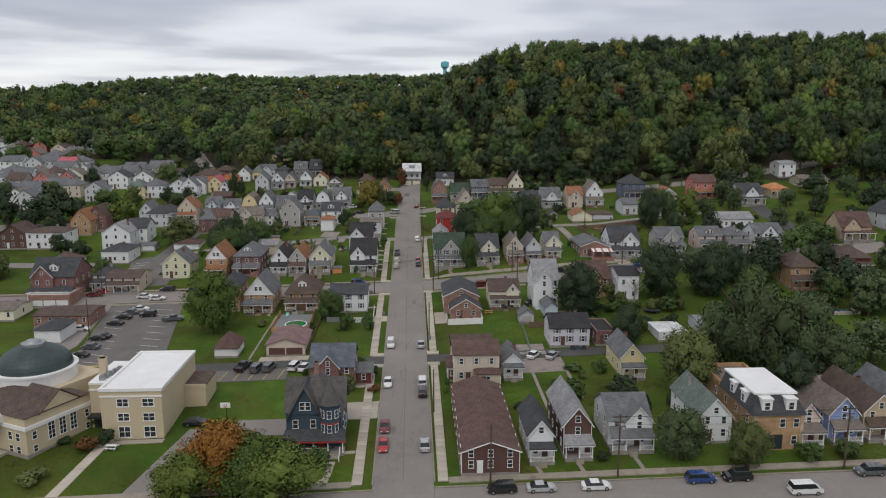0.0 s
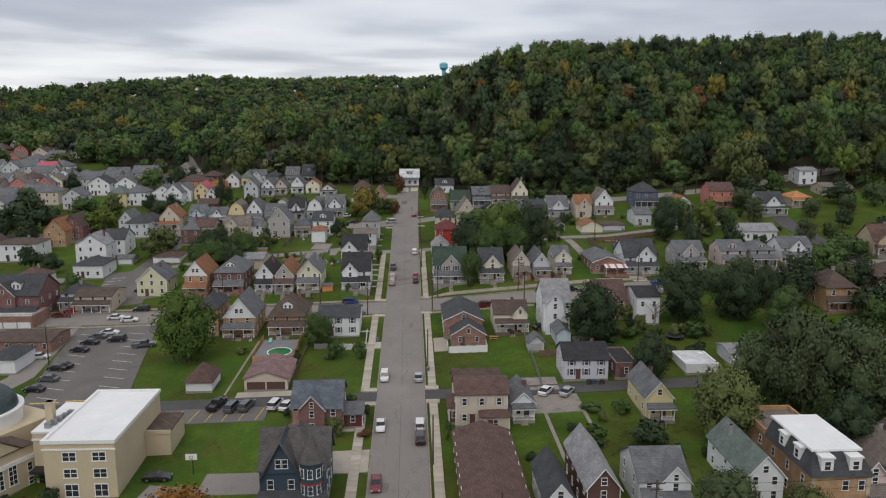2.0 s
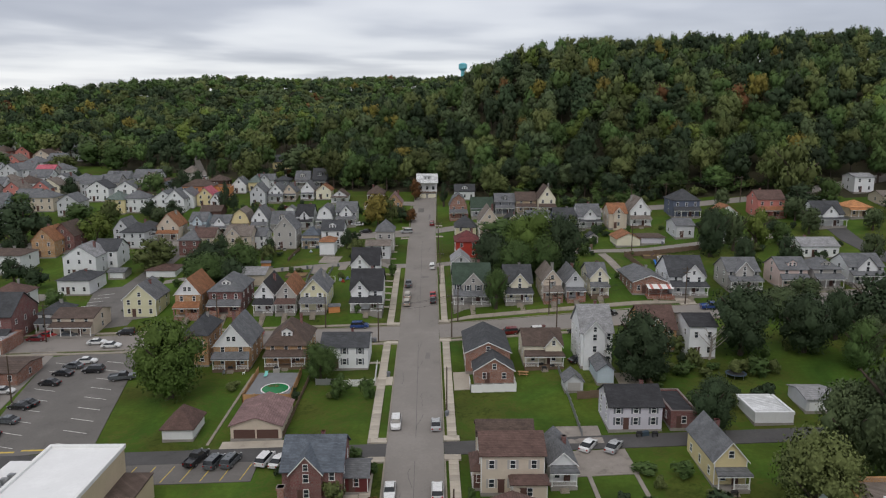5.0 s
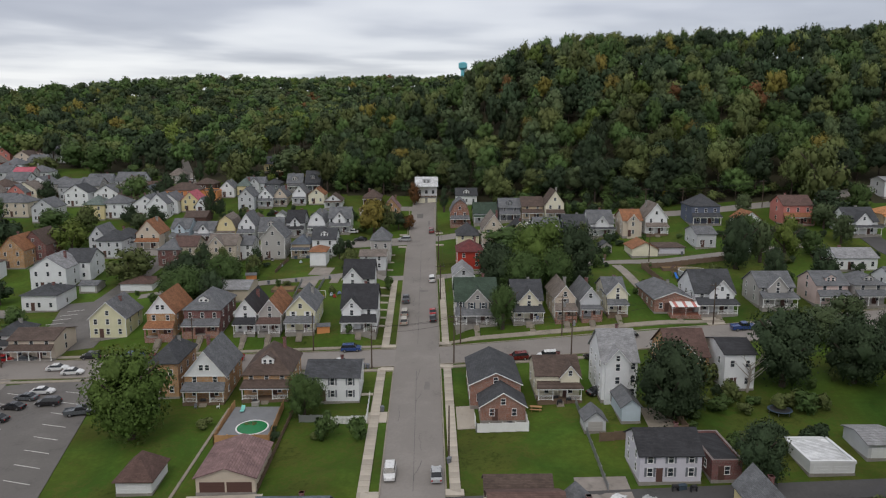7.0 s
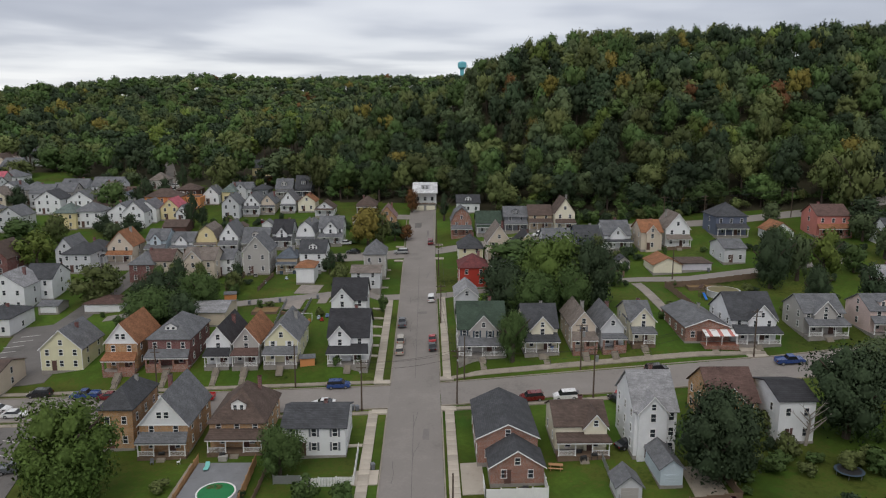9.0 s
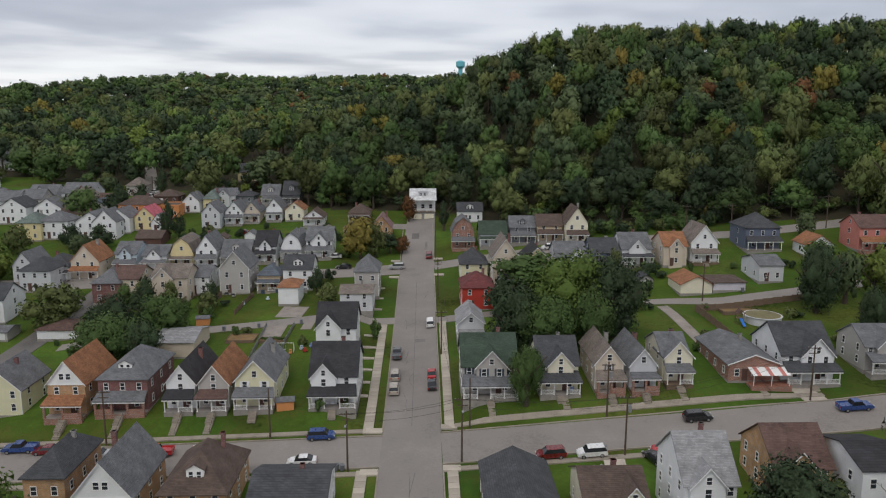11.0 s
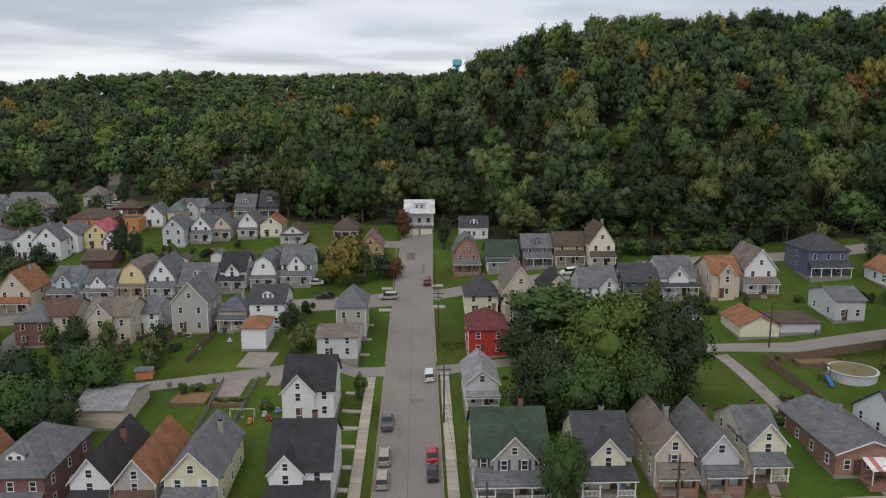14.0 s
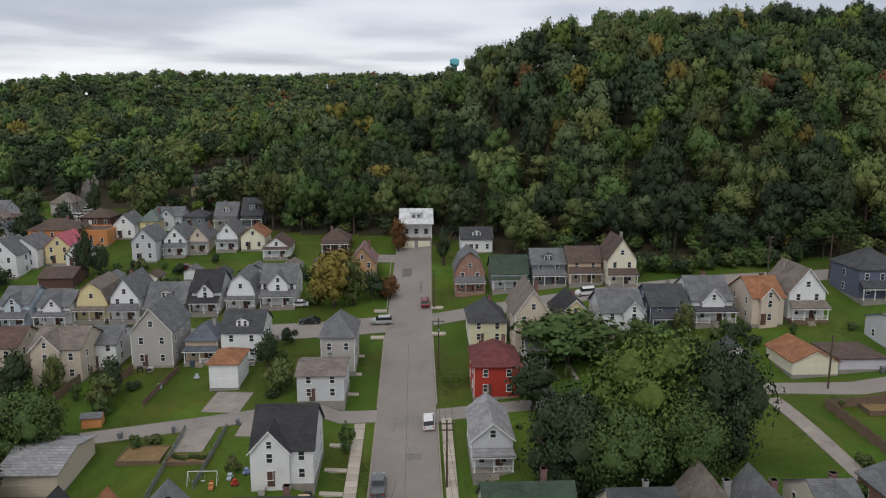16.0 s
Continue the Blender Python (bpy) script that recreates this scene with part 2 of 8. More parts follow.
def smooth(a, b, v):
    t = np.clip((v - a) / (b - a), 0, 1)
    return t * t * (3 - 2 * t)


def ground(x, y):
    """Height of the land at (x, y), for numbers or arrays."""
    x, y = np.asarray(x, float), np.asarray(y, float)
    p = np.interp(y, PROFILE_Y, PROFILE_Z)
    r, l = np.interp(y, TILT_Y, TILT_R), np.interp(y, TILT_Y, TILT_L)
    z = p + np.where(x > 0, 177 * np.tanh(x / 177) * r, 153 * np.tanh(x / 153) * l)
    # raised lots behind the cross street and the bank in front of them
    z = z + 1.9 * smooth(230, 236, y) * (1 - smooth(289, 324, y)) * (smooth(-12, -18, x) * (1 - smooth(-65, -88, x)))
    z = z + 1.6 * smooth(228, 234, y) * (1 - smooth(265, 289, y)) * smooth(6, 12, x) * (1 - smooth(53, 71, x))
    # the wooded hill behind the end of the street
    foot = np.interp(x, (-71, 0, 71, 118, 236, 472), (415, 408, 345, 326, 309, 283))
    top = np.interp(x, (-153, -90, -53, 0, 24, 55, 100, 170, 300, 420), (0, 8, 17, 27, 35, 46, 48, 46, 46, 39))
    run = np.interp(x, (-90, 0, 71, 118, 472), (60, 78, 148, 184, 240))
    hill = top * smooth(0, 1, (y - foot) / run) * (1 - 0.45 * smooth(543, 826, y))
    # the far ridge
    ry = np.interp(x, (-1062, -614, -295, 0, 354), (826, 850, 897, 1250, 1357))
    rz = np.interp(x, (-900, -600, -451, -413, -304, -243, -138, -91, -25, 30, 354), (0, 4, 11, 20, 30, 39, 41, 46, 49, 47, 52))
    far = rz * smooth(390, 0, np.abs(y - ry)) + 16 * smooth(390, 614, y) * smooth(1062, 708, np.abs(x + 295))
    rise = np.where(y > 407, 0.02 * np.minimum(y - 407, 354), 0)
    return z + np.maximum(hill, far) + rise


# ---- mesh building ----


class Shape:
    """Faces gathered into one mesh."""

    def __init__(self):
        self.v, self.f = [], []

    def poly(self, pts):
        n = len(self.v)
        self.v += [tuple(p) for p in pts]
        self.f.append(tuple(range(n, n + len(pts))))
        return self

    def hull(self, pts, faces):
        n = len(self.v)
        self.v += [tuple(p) for p in pts]
        self.f += [tuple(n + i for i in f) for f in faces]
        return self

    def box(self, x0, x1, y0, y1, z0, z1):
        return self.hull([(x0, y0, z0), (x1, y0, z0), (x1, y1, z0), (x0, y1, z0), (x0, y0, z1), (x1, y0, z1), (x1, y1, z1), (x0, y1, z1)],
                         [(3, 2, 1, 0), (4, 5, 6, 7), (0, 1, 5, 4), (1, 2, 6, 5), (2, 3, 7, 6), (3, 0, 4, 7)])

    def slab(self, a, b, c, d, thick=0.16):
        """A sheet of four corners with depth below it."""
        top = [Vector(p) for p in (a, b, c, d)]
        low = [p - Vector((0, 0, thick)) for p in top]
        return self.hull(top + low, [(0, 1, 2, 3), (7, 6, 5, 4), (0, 4, 5, 1), (1, 5, 6, 2), (2, 6, 7, 3), (3, 7, 4, 0)])

    def prism_y(self, outline, y0, y1):
        """An outline in x and z, drawn out along y."""
        n = len(outline)
        pts = [(x, y0, z) for x, z in outline] + [(x, y1, z) for x, z in outline]
        return self.hull(pts, [tuple(range(n)), tuple(range(2 * n - 1, n - 1, -1))] + [(i, i + n, (i + 1) % n + n, (i + 1) % n) for i in range(n)])

    def prism_x(self, outline, x0, x1):
        n = len(outline)
        pts = [(x0, y, z) for y, z in outline] + [(x1, y, z) for y, z in outline]
        return self.hull(pts, [tuple(range(n - 1, -1, -1)), tuple(range(n, 2 * n))] + [((i + 1) % n, (i + 1) % n + n, i + n, i) for i in range(n)])

    def rod(self, a, b, r0, r1=None, sides=6):
        a, b = Vector(a), Vector(b)
        r1 = r0 if r1 is None else r1
        w = (b - a).normalized()
        u = w.orthogonal().normalized()
        s = w.cross(u)
        pts = []
        for p, r in ((a, r0), (b, r1)):
            for k in range(sides):
                c = 2 * math.pi * k / sides
                pts.append(p + u * (r * math.cos(c)) + s * (r * math.sin(c)))
        return self.hull(pts, [tuple(range(sides - 1, -1, -1)), tuple(range(sides, 2 * sides))] + [(k, (k + 1) % sides, (k + 1) % sides + sides, k + sides) for k in range(sides)])

    def mesh(self, name, *materials):
        me = bpy.data.meshes.new(name)
        me.from_pydata(self.v, [], self.f)
        for m in materials:
            me.materials.append(m)
        bm = bmesh.new()
        bm.from_mesh(me)
        bmesh.ops.recalc_face_normals(bm, faces=bm.faces)
        bm.to_mesh(me)
        bm.free()
        return me


def part(name, shape, material, parent, label="", m=None):
    """One mesh object under a thing or a part; shape: a Shape or a mesh to share."""
    ob = new(name, shape if isinstance(shape, bpy.types.Mesh) else shape.mesh(name, material))
    ob.parent = parent
    if m is not None:
        ob.matrix_local = m
    return tagged(ob, label)


def thing(name, label, category, m, group="", kind=""):
    ob = new(name)
    ob.matrix_world = m
    return tagged(ob, label, category, group, kind)


def solid(name, shape, material, label, category="", group="", kind="", m=None):
    ob = new(name, shape.mesh(name, material))
    if m is not None:
        ob.matrix_world = m
    return tagged(ob, label, category, group, kind)


def g(x, y):
    return float(ground(x, y))


# ---- ground ----


def spread(inner, step, outer, grow=1.22):
    v, s = [inner[0]], step
    while v[0] > outer[0]:
        s *= grow
        v.insert(0, v[0] - s)
    v += list(np.arange(inner[0] + step, inner[1], step))
    s = step
    while v[-1] < outer[1]:
        s *= grow
        v.append(v[-1] + s)
    return np.array(v)


def ground_material():
    """Grass in broad and fine mottles, worn and yellowed in patches."""
    m = surface("grass", (0.060, 0.107, 0.016), 0.95, 0.5, 0.06, 1.1, bump=0.05, spec=0.1, stain=(0.084, 0.108, 0.022))
    t = m.node_tree
    b = t.nodes["Principled BSDF"]
    old = b.inputs["Base Color"].links[0].from_socket
    co = wire(t, "ShaderNodeTexCoord").outputs["Object"]
    wide = wire(t, "ShaderNodeTexNoise", [("Vector", co), ("Scale", 0.045), ("Detail", 5.0), ("Roughness", 0.62), ("Distortion", 0.7)])
    sep = wire(t, "ShaderNodeSeparateColor", [("Color", wide.outputs["Color"])])
    val = wire(t, "ShaderNodeMapRange", [("Value", sep.outputs[0]), ("From Min", 0.3), ("From Max", 0.7), ("To Min", 0.55), ("To Max", 1.2)]).outputs[0]
    hue = wire(t, "ShaderNodeMapRange", [("Value", sep.outputs[1]), ("From Min", 0.3), ("From Max", 0.7), ("To Min", 0.468), ("To Max", 0.52)]).outputs[0]
    new_col = wire(t, "ShaderNodeHueSaturation", [("Color", old), ("Value", val), ("Hue", hue)]).outputs["Color"]
    t.links.new(new_col, b.inputs["Base Color"])
    return m


def build_ground():
    xs, ys = spread((-150, 150), 2.5, (-4000, 4000)), spread((60, 415), 2.5, (-3000, 4500))
    X, Y = np.meshgrid(xs, ys)
    Z = ground(X, Y)
    nx, ny = len(xs), len(ys)
    v = np.stack([X.ravel(), Y.ravel(), Z.ravel()], 1)
    i = np.arange(nx * ny).reshape(ny, nx)
    f = np.stack([i[:-1, :-1], i[:-1, 1:], i[1:, 1:], i[1:, :-1]], -1).reshape(-1, 4)
    me = bpy.data.meshes.new("ground")
    me.from_pydata(v.tolist(), [], f.tolist())
    me.materials.append(ground_material())
    me.materials.append(surface("forest_floor", (0.045, 0.042, 0.026), 0.95, 0.4, 0.08, 1.2, spec=0.1))
    cx, cy = v[f].mean(1)[:, 0], v[f].mean(1)[:, 1]
    woods = (wooded(cx, cy) | (cy > 826) | (np.abs(cx) > 496)).astype(np.int32)
    me.polygons.foreach_set("material_index", woods)
    me.polygons.foreach_set("use_smooth", np.ones(len(f), bool))
    return tagged(new("ground", me), "mown green lawns and wooded hills round the town", "ground", kind="structure")


def wooded(x, y):
    foot = np.interp(x, (-71, -40, -12, 8, 25, 50, 71, 100, 140, 236, 472), (418, 392, 388, 384, 356, 352, 340, 336, 330, 302, 285))
    return np.where(x > -53, y > foot, y > np.interp(x, (-496, -354, -177, -94, -53), (500, 520, 462, 424, 412)))


build_ground()


def strip(name, path, width, material, label, category, lift=0.10, kind="structure", depth=0.3, step=2.5, parent=None):
    """A band of paving that follows the land along a path; it has thickness."""
    pts = []
    for (x0, y0), (x1, y1) in zip(path, path[1:]):
        n = max(1, int(math.hypot(x1 - x0, y1 - y0) / step))
        pts += [(x0 + (x1 - x0) * k / n, y0 + (y1 - y0) * k / n) for k in range(n)]
    pts.append(path[-1])
    s = Shape()
    across = max(1, int(width / 2.2))
    rows = []
    for k, (x, y) in enumerate(pts):
        a, b = pts[max(0, k - 1)], pts[min(len(pts) - 1, k + 1)]
        w = Vector((b[0] - a[0], b[1] - a[1])).normalized()
        row = []
        for j in range(across + 1):
            o = width * (j / across - 0.5)
            px, py = x + w.y * o, y - w.x * o
            z = g(px, py) + lift
            row += [(px, py, z), (px, py, z - depth)]
        rows.append(row)
    n = 2 * (across + 1)
    s.v = [p for r in rows for p in r]
    for k in range(len(rows) - 1):
        o, q = k * n, (k + 1) * n
        for j in range(across):
            a = 2 * j
            s.f.append((o + a, o + a + 2, q + a + 2, q + a))
        s.f.append((o + 0, q + 0, q + 1, o + 1))
        e = 2 * across
        s.f.append((o + e, o + e + 1, q + e + 1, q + e))
    for o in (0, (len(rows) - 1) * n):
        s.f.append(tuple(o + 2 * j for j in range(across + 1)) + tuple(o + 2 * j + 1 for j in range(across, -1, -1)))
    ob = solid(name, s, material, label, category, kind=kind)
    if parent:
        ob.parent = parent
    return ob


KERB_L, KERB_R = -6.7, 3.2
strip("road", [(-1.8, -80), (-1.8, 309), (-1.4, 336), (-0.7, 375)], 9.9, ASPHALT, "worn gray asphalt street running up the hill", "road", 0.12)
strip("road", [(-189, 223), (-70.8, 223), (-6.7, 223)], 9.7, ASPHALT_OLD, "worn gray asphalt cross street", "road", 0.118)
strip("road", [(3.2, 223), (70.8, 224), (153, 231), (236, 242)], 9.7, ASPHALT_OLD, "worn gray asphalt cross street", "road", 0.118)
strip("road", [(3.2, 104), (82.6, 104), (189, 109)], 10, ASPHALT, "worn gray asphalt cross street", "road", 0.118)
strip("road", [(-189, 104), (-6.7, 104)], 10, ASPHALT, "worn gray asphalt cross street", "road", 0.118)
strip("road", [(-177, 316), (-70.8, 319), (-23.6, 321), (-6.7, 323)], 8.3, ASPHALT_OLD, "worn gray asphalt upper street", "road", 0.118)
strip("road", [(137.2, 232.8), (135.6, 250), (134.6, 274), (138, 300), (141, 322)], 6.2, ASPHALT_DARK, "dark asphalt side street between the houses", "road", 0.119)
strip("road", [(-89, 243), (-92.5, 258), (-96, 271)], 12.5, ASPHALT_LOT, "gray asphalt parking lot beside the houses", "parking lot", 0.113)
strip("road", [(3.2, 324), (23.6, 327), (47.2, 329), (68.4, 329), (94.4, 326), (130, 329), (189, 342), (260, 345)], 6.1, ASPHALT_OLD, "narrow gray road along the wood", "road", 0.118)
strip("road", [(-94.4, 164), (-6.7, 164)], 4.5, ASPHALT_DARK, "dark asphalt alley between back yards", "alley", 0.115)
strip("road", [(3.2, 164), (59, 165), (106, 166)], 4.5, ASPHALT_DARK, "dark asphalt alley between back yards", "alley", 0.115)
strip("road", [(-82.6, 274), (-59, 276), (-33, 281), (-18.9, 284), (-6.7, 284)], 4, ASPHALT_OLD, "pale asphalt alley between back yards", "alley", 0.115)
strip("road", [(3.2, 283), (35.4, 282), (70.8, 278), (118, 283)], 4, ASPHALT_OLD, "pale asphalt alley between back yards", "alley", 0.115)

# ---- trees ----
rng = np.random.default_rng(7)
CORE_V = np.array([[1, 0, 0], [-1, 0, 0], [0, 1, 0], [0, -1, 0], [0, 0, 1], [0, 0, -1.0]])
CORE_F = np.array([[0, 2, 4], [2, 1, 4], [1, 3, 4], [3, 0, 4], [2, 0, 5], [1, 2, 5], [3, 1, 5], [0, 3, 5]])


def crown(rad, high, lobes, leaves, size, r, core=0.74, dome=0.0, swell=1.0):
    """Leaf clumps over the lobes of a crown with its middle at the origin: vertices, triangles and the normals of the foliage. Leaves are small bent sheets that stand off the lobes.
    dome: how far the lobes keep to the upper side; swell: how full they are."""
    a = r.uniform(0, 2 * math.pi, lobes)
    lift = r.uniform(-0.8 + dome, 0.95, lobes)
    reach = np.sqrt(np.clip(1 - lift ** 2, 0.05, 1)) * r.uniform(0.40, 0.82, lobes)
    cen = np.stack([np.cos(a) * reach * rad, np.sin(a) * reach * rad, lift * high * 0.5 * 0.80], 1)
    cen[0] = (0, 0, high * 0.26)
    cen[1] = (0, 0, 0)
    lr = rad * swell * r.uniform(0.20, 0.42, lobes)
    lr[1] = rad * 0.6
    core_v = (cen[:, None] + CORE_V[None] * (lr[:, None, None] * core) * r.uniform(0.8, 1.15, (lobes, len(CORE_V), 1))).reshape(-1, 3)
    core_f = (CORE_F[None] + (np.arange(lobes) * len(CORE_V))[:, None, None]).reshape(-1, 3)
    core_n = np.tile(CORE_V, (lobes, 1)) * 0.5 + core_v / rad * 0.5
    k = r.choice(lobes, leaves, p=lr ** 2 / (lr ** 2).sum())
    d = r.normal(size=(leaves, 3))
    d[:, 2] = np.abs(d[:, 2]) * r.choice((1, 1, -0.7), leaves)
    d /= np.linalg.norm(d, axis=1)[:, None]
    p = cen[k] + d * (lr[k] * r.uniform(0.66, 1.16, leaves))[:, None]
    nrm = d + r.normal(scale=0.45, size=(leaves, 3))
    nrm /= np.linalg.norm(nrm, axis=1)[:, None]
    u = np.cross(nrm, r.normal(size=(leaves, 3)))
    u /= np.linalg.norm(u, axis=1)[:, None]
    w = np.cross(nrm, u)
    s = (size * r.uniform(0.5, 1.4, leaves))[:, None]
    tips = np.stack([p - u * s, p + u * s * 0.8 - w * s * 0.75 + nrm * s * 0.2, p + u * s * 0.6 + w * s * 0.9], 1).reshape(-1, 3)
    soft = np.repeat(d * 0.35 + p / rad * 0.35 + nrm * 0.55, 3, 0) + np.array([0, 0, 0.10])
    tri = len(core_v) + np.arange(leaves * 3).reshape(-1, 3)
    n = np.concatenate([core_n, soft])
    n /= np.linalg.norm(n, axis=1)[:, None] + 1e-6
    return np.concatenate([core_v, tips]) * 0.9, np.concatenate([core_f, tri]), n


def mesh_of(name, v, f, materials, index=None, normals=None, tone=None):
    me = bpy.data.meshes.new(name)
    me.vertices.add(len(v))
    me.vertices.foreach_set("co", np.ascontiguousarray(v, np.float32).ravel())
    me.loops.add(len(f) * 3)
    me.loops.foreach_set("vertex_index", np.ascontiguousarray(f, np.int32).ravel())
    me.polygons.add(len(f))
    me.polygons.foreach_set("loop_start", np.arange(len(f), dtype=np.int32) * 3)
    for m in materials:
        me.materials.append(m)
    if index is not None:
        me.polygons.foreach_set("material_index", np.ascontiguousarray(index, np.int32))
    me.update(calc_edges=True)
    me.validate()
    if normals is not None:
        me.polygons.foreach_set("use_smooth", np.ones(len(f), bool))
        me.normals_split_custom_set_from_vertices(np.ascontiguousarray(normals, np.float32))
    if tone is not None:
        me.attributes.new("tone", "FLOAT", "POINT").data.foreach_set("value", np.ascontiguousarray(tone, np.float32))
    return me


LEAF_LIST = [LEAF[k] for k in ("dark", "mid", "olive", "yellow", "rust", "bright", "red", "gray")]


def forest(name, x, y, rad, high, leaves, size, lobes, label, odds, seed, core=0.74, mid=0.53, dome=0.25):
    """Woods nobody could count, as one mesh: crowns on their trunks, close together, each with a tone of its own."""
    r = np.random.default_rng(seed)
    kinds = [crown(1.0, 1.9, lobes, leaves, size, r, core, dome) for _ in range(16)]
    V, F, M, N, T, n = [], [], [], [], [], 0
    z = ground(x, y)
    for i in range(len(x)):
        v, f, nv = kinds[r.integers(len(kinds))]
        a = r.uniform(0, 2 * math.pi)
        c, s = math.cos(a), math.sin(a)
        spin = np.array([[c, s, 0], [-s, c, 0], [0, 0, 1.0]])
        V.append(v @ spin * np.array([rad[i], rad[i], high[i] * 0.46]) + np.array([x[i], y[i], z[i] + high[i] * mid]))
        N.append(nv @ spin)
        F.append(f + n)
        n += len(v)
        M.append(np.full(len(f), r.choice(8, p=odds)))
        t = 0.03 * high[i]
        tv = np.array([[t, 0, 0], [-t / 2, t, 0], [-t / 2, -t, 0], [0, 0, 1.0]]) * np.array([1, 1, high[i] * 0.7]) + np.array([x[i], y[i], z[i] - 0.5])
        V.append(tv)
        N.append(np.array([[1, 0, 0], [-0.5, 0.86, 0], [-0.5, -0.86, 0], [0, 0, 1.0]]))
        F.append(np.array([[0, 1, 3], [1, 2, 3], [2, 0, 3]]) + n)
        M.append(np.full(3, 8))
        T.append(np.full(len(v) + 4, r.normal(0.03, 0.22)))
        n += 4
    me = mesh_of(name, np.concatenate(V), np.concatenate(F), LEAF_LIST + [BARK], np.concatenate(M), np.concatenate(N), np.clip(np.concatenate(T), -0.32, 0.45))
    return tagged(new(name, me), label, "woods", kind="stuff")


def scatter(x0, x1, y0, y1, step, seed, keep):
    r = np.random.default_rng(seed)
    X, Y = np.meshgrid(np.arange(x0, x1, step), np.arange(y0, y1, step))
    X = (X + (np.arange(X.shape[0]) % 2 * step / 2)[:, None]).ravel() + r.uniform(-0.38, 0.38, X.size) * step
    Y = Y.ravel() + r.uniform(-0.38, 0.38, X.size) * step
    k = keep(X, Y)
    return X[k], Y[k]


ODDS = (0.30, 0.27, 0.225, 0.03, 0.012, 0.04, 0.003, 0.12)


def clear(x, y):
    """Glades round the houses that stand in the wood."""
    ok = np.ones(len(x), bool)
    for cx, cy, r in ((-78, 446, 13), (16, 366, 12), (168, 328, 13), (-118, 420, 12), (0, 381, 10), (-59, 402, 9), (-51, 403, 9), (-110, 440, 9), (-120, 455, 9)):
        ok &= (x - cx) ** 2 + (y - cy) ** 2 > r * r
    return ok


def woods():
    x, y = scatter(-56, 390, 309, 555, 8.8, 3, lambda x, y: wooded(x, y) & (x < 40 + 0.62 * y) & (y < 540) & clear(x, y))
    r = np.random.default_rng(5)
    edge = ~wooded(x, y - 62)
    rad, high = r.uniform(4.6, 8.6, len(x)), r.uniform(12, 22.5, len(x))
    forest("wooded_hill", x[edge], y[edge], rad[edge], high[edge], 1900, 0.048, 26, "dense mixed wood on the steep hill, first autumn tints", ODDS, 11, 0.72, 0.50)
    deep = ~edge
    forest("wooded_hill", x[deep], y[deep], rad[deep], high[deep], 820, 0.066, 20, "dense mixed wood high on the hill, first autumn tints", ODDS, 17, 0.78, 0.50)
    x, y = scatter(-90, 330, 300, 440, 5.2, 8, lambda x, y: wooded(x, y) & ~wooded(x, y - 16) & clear(x, y))
    forest("undergrowth", x, y, r.uniform(2.4, 4.2, len(x)), r.uniform(4, 8, len(x)), 300, 0.10, 10, "bushy green undergrowth along the edge of the wood", ODDS, 14, 0.68, 0.40)
    x, y = scatter(-496, -47, 405, 755, 12.5, 4, lambda x, y: wooded(x, y) & clear(x, y))
    forest("valley_wood", x, y, r.uniform(6, 9.5, len(x)), r.uniform(13, 21, len(x)), 420, 0.092, 14, "green wood in the valley beyond the houses", ODDS, 12, 0.72, 0.50)
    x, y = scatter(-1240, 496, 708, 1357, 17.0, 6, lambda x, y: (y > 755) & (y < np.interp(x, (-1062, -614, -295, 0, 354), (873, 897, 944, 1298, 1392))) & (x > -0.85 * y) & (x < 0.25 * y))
    # fewer dark and more gray leaves: distance haze put into the ridge's colour
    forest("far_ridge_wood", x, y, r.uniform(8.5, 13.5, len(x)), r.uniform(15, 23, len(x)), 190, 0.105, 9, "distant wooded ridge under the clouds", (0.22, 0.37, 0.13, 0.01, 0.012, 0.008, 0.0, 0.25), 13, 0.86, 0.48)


TREES = {}


def tree(x, y, rad, high, leaf="mid", label="", kind="round", bare=-0.04):
    """A single tree: tapered trunk with limbs and a crown of many small leaves."""
    near = y < 275 and abs(x) < 95
    key = (kind, rng.integers(3) if near else 0, leaf, near)
    if key not in TREES:
        r = np.random.default_rng(40 + len(TREES))
        v, f, nv = crown(1.0, 2.0, 46 if near else 24, 9600 if near else 1500, 0.037 if near else 0.075, r, 0.69, swell=1.18)
        TREES[key] = mesh_of("crown", v, f, [LEAF[leaf]], normals=nv)
        s = Shape().rod((0, 0, -0.1), (0.0, 0, 0.55), 0.045, 0.03, 8)
        for k in range(6):
            a = k * 1.05 + r.uniform(0, 0.5)
            s.rod((0, 0, 0.22 + 0.05 * k), (0.32 * math.cos(a), 0.32 * math.sin(a), 0.52 + 0.06 * k), 0.022, 0.008, 5)
        TREES[key, "t"] = s.mesh("trunk", BARK)
    t = thing("tree", label or "broad leafy green tree on a lawn", "tree", Matrix.LocRotScale((x, y, g(x, y)), Euler((0, 0, rng.uniform(0, 6))), None))
    part("trunk", TREES[key, "t"], BARK, t, m=Matrix.Diagonal((high, high, high, 1)))
    half = high * (1 - bare) / 2
    part("crown", TREES[key], None, t, m=Matrix.Translation((0, 0, high - half)) @ Matrix.Diagonal((rad, rad, half, 1)))
    return t


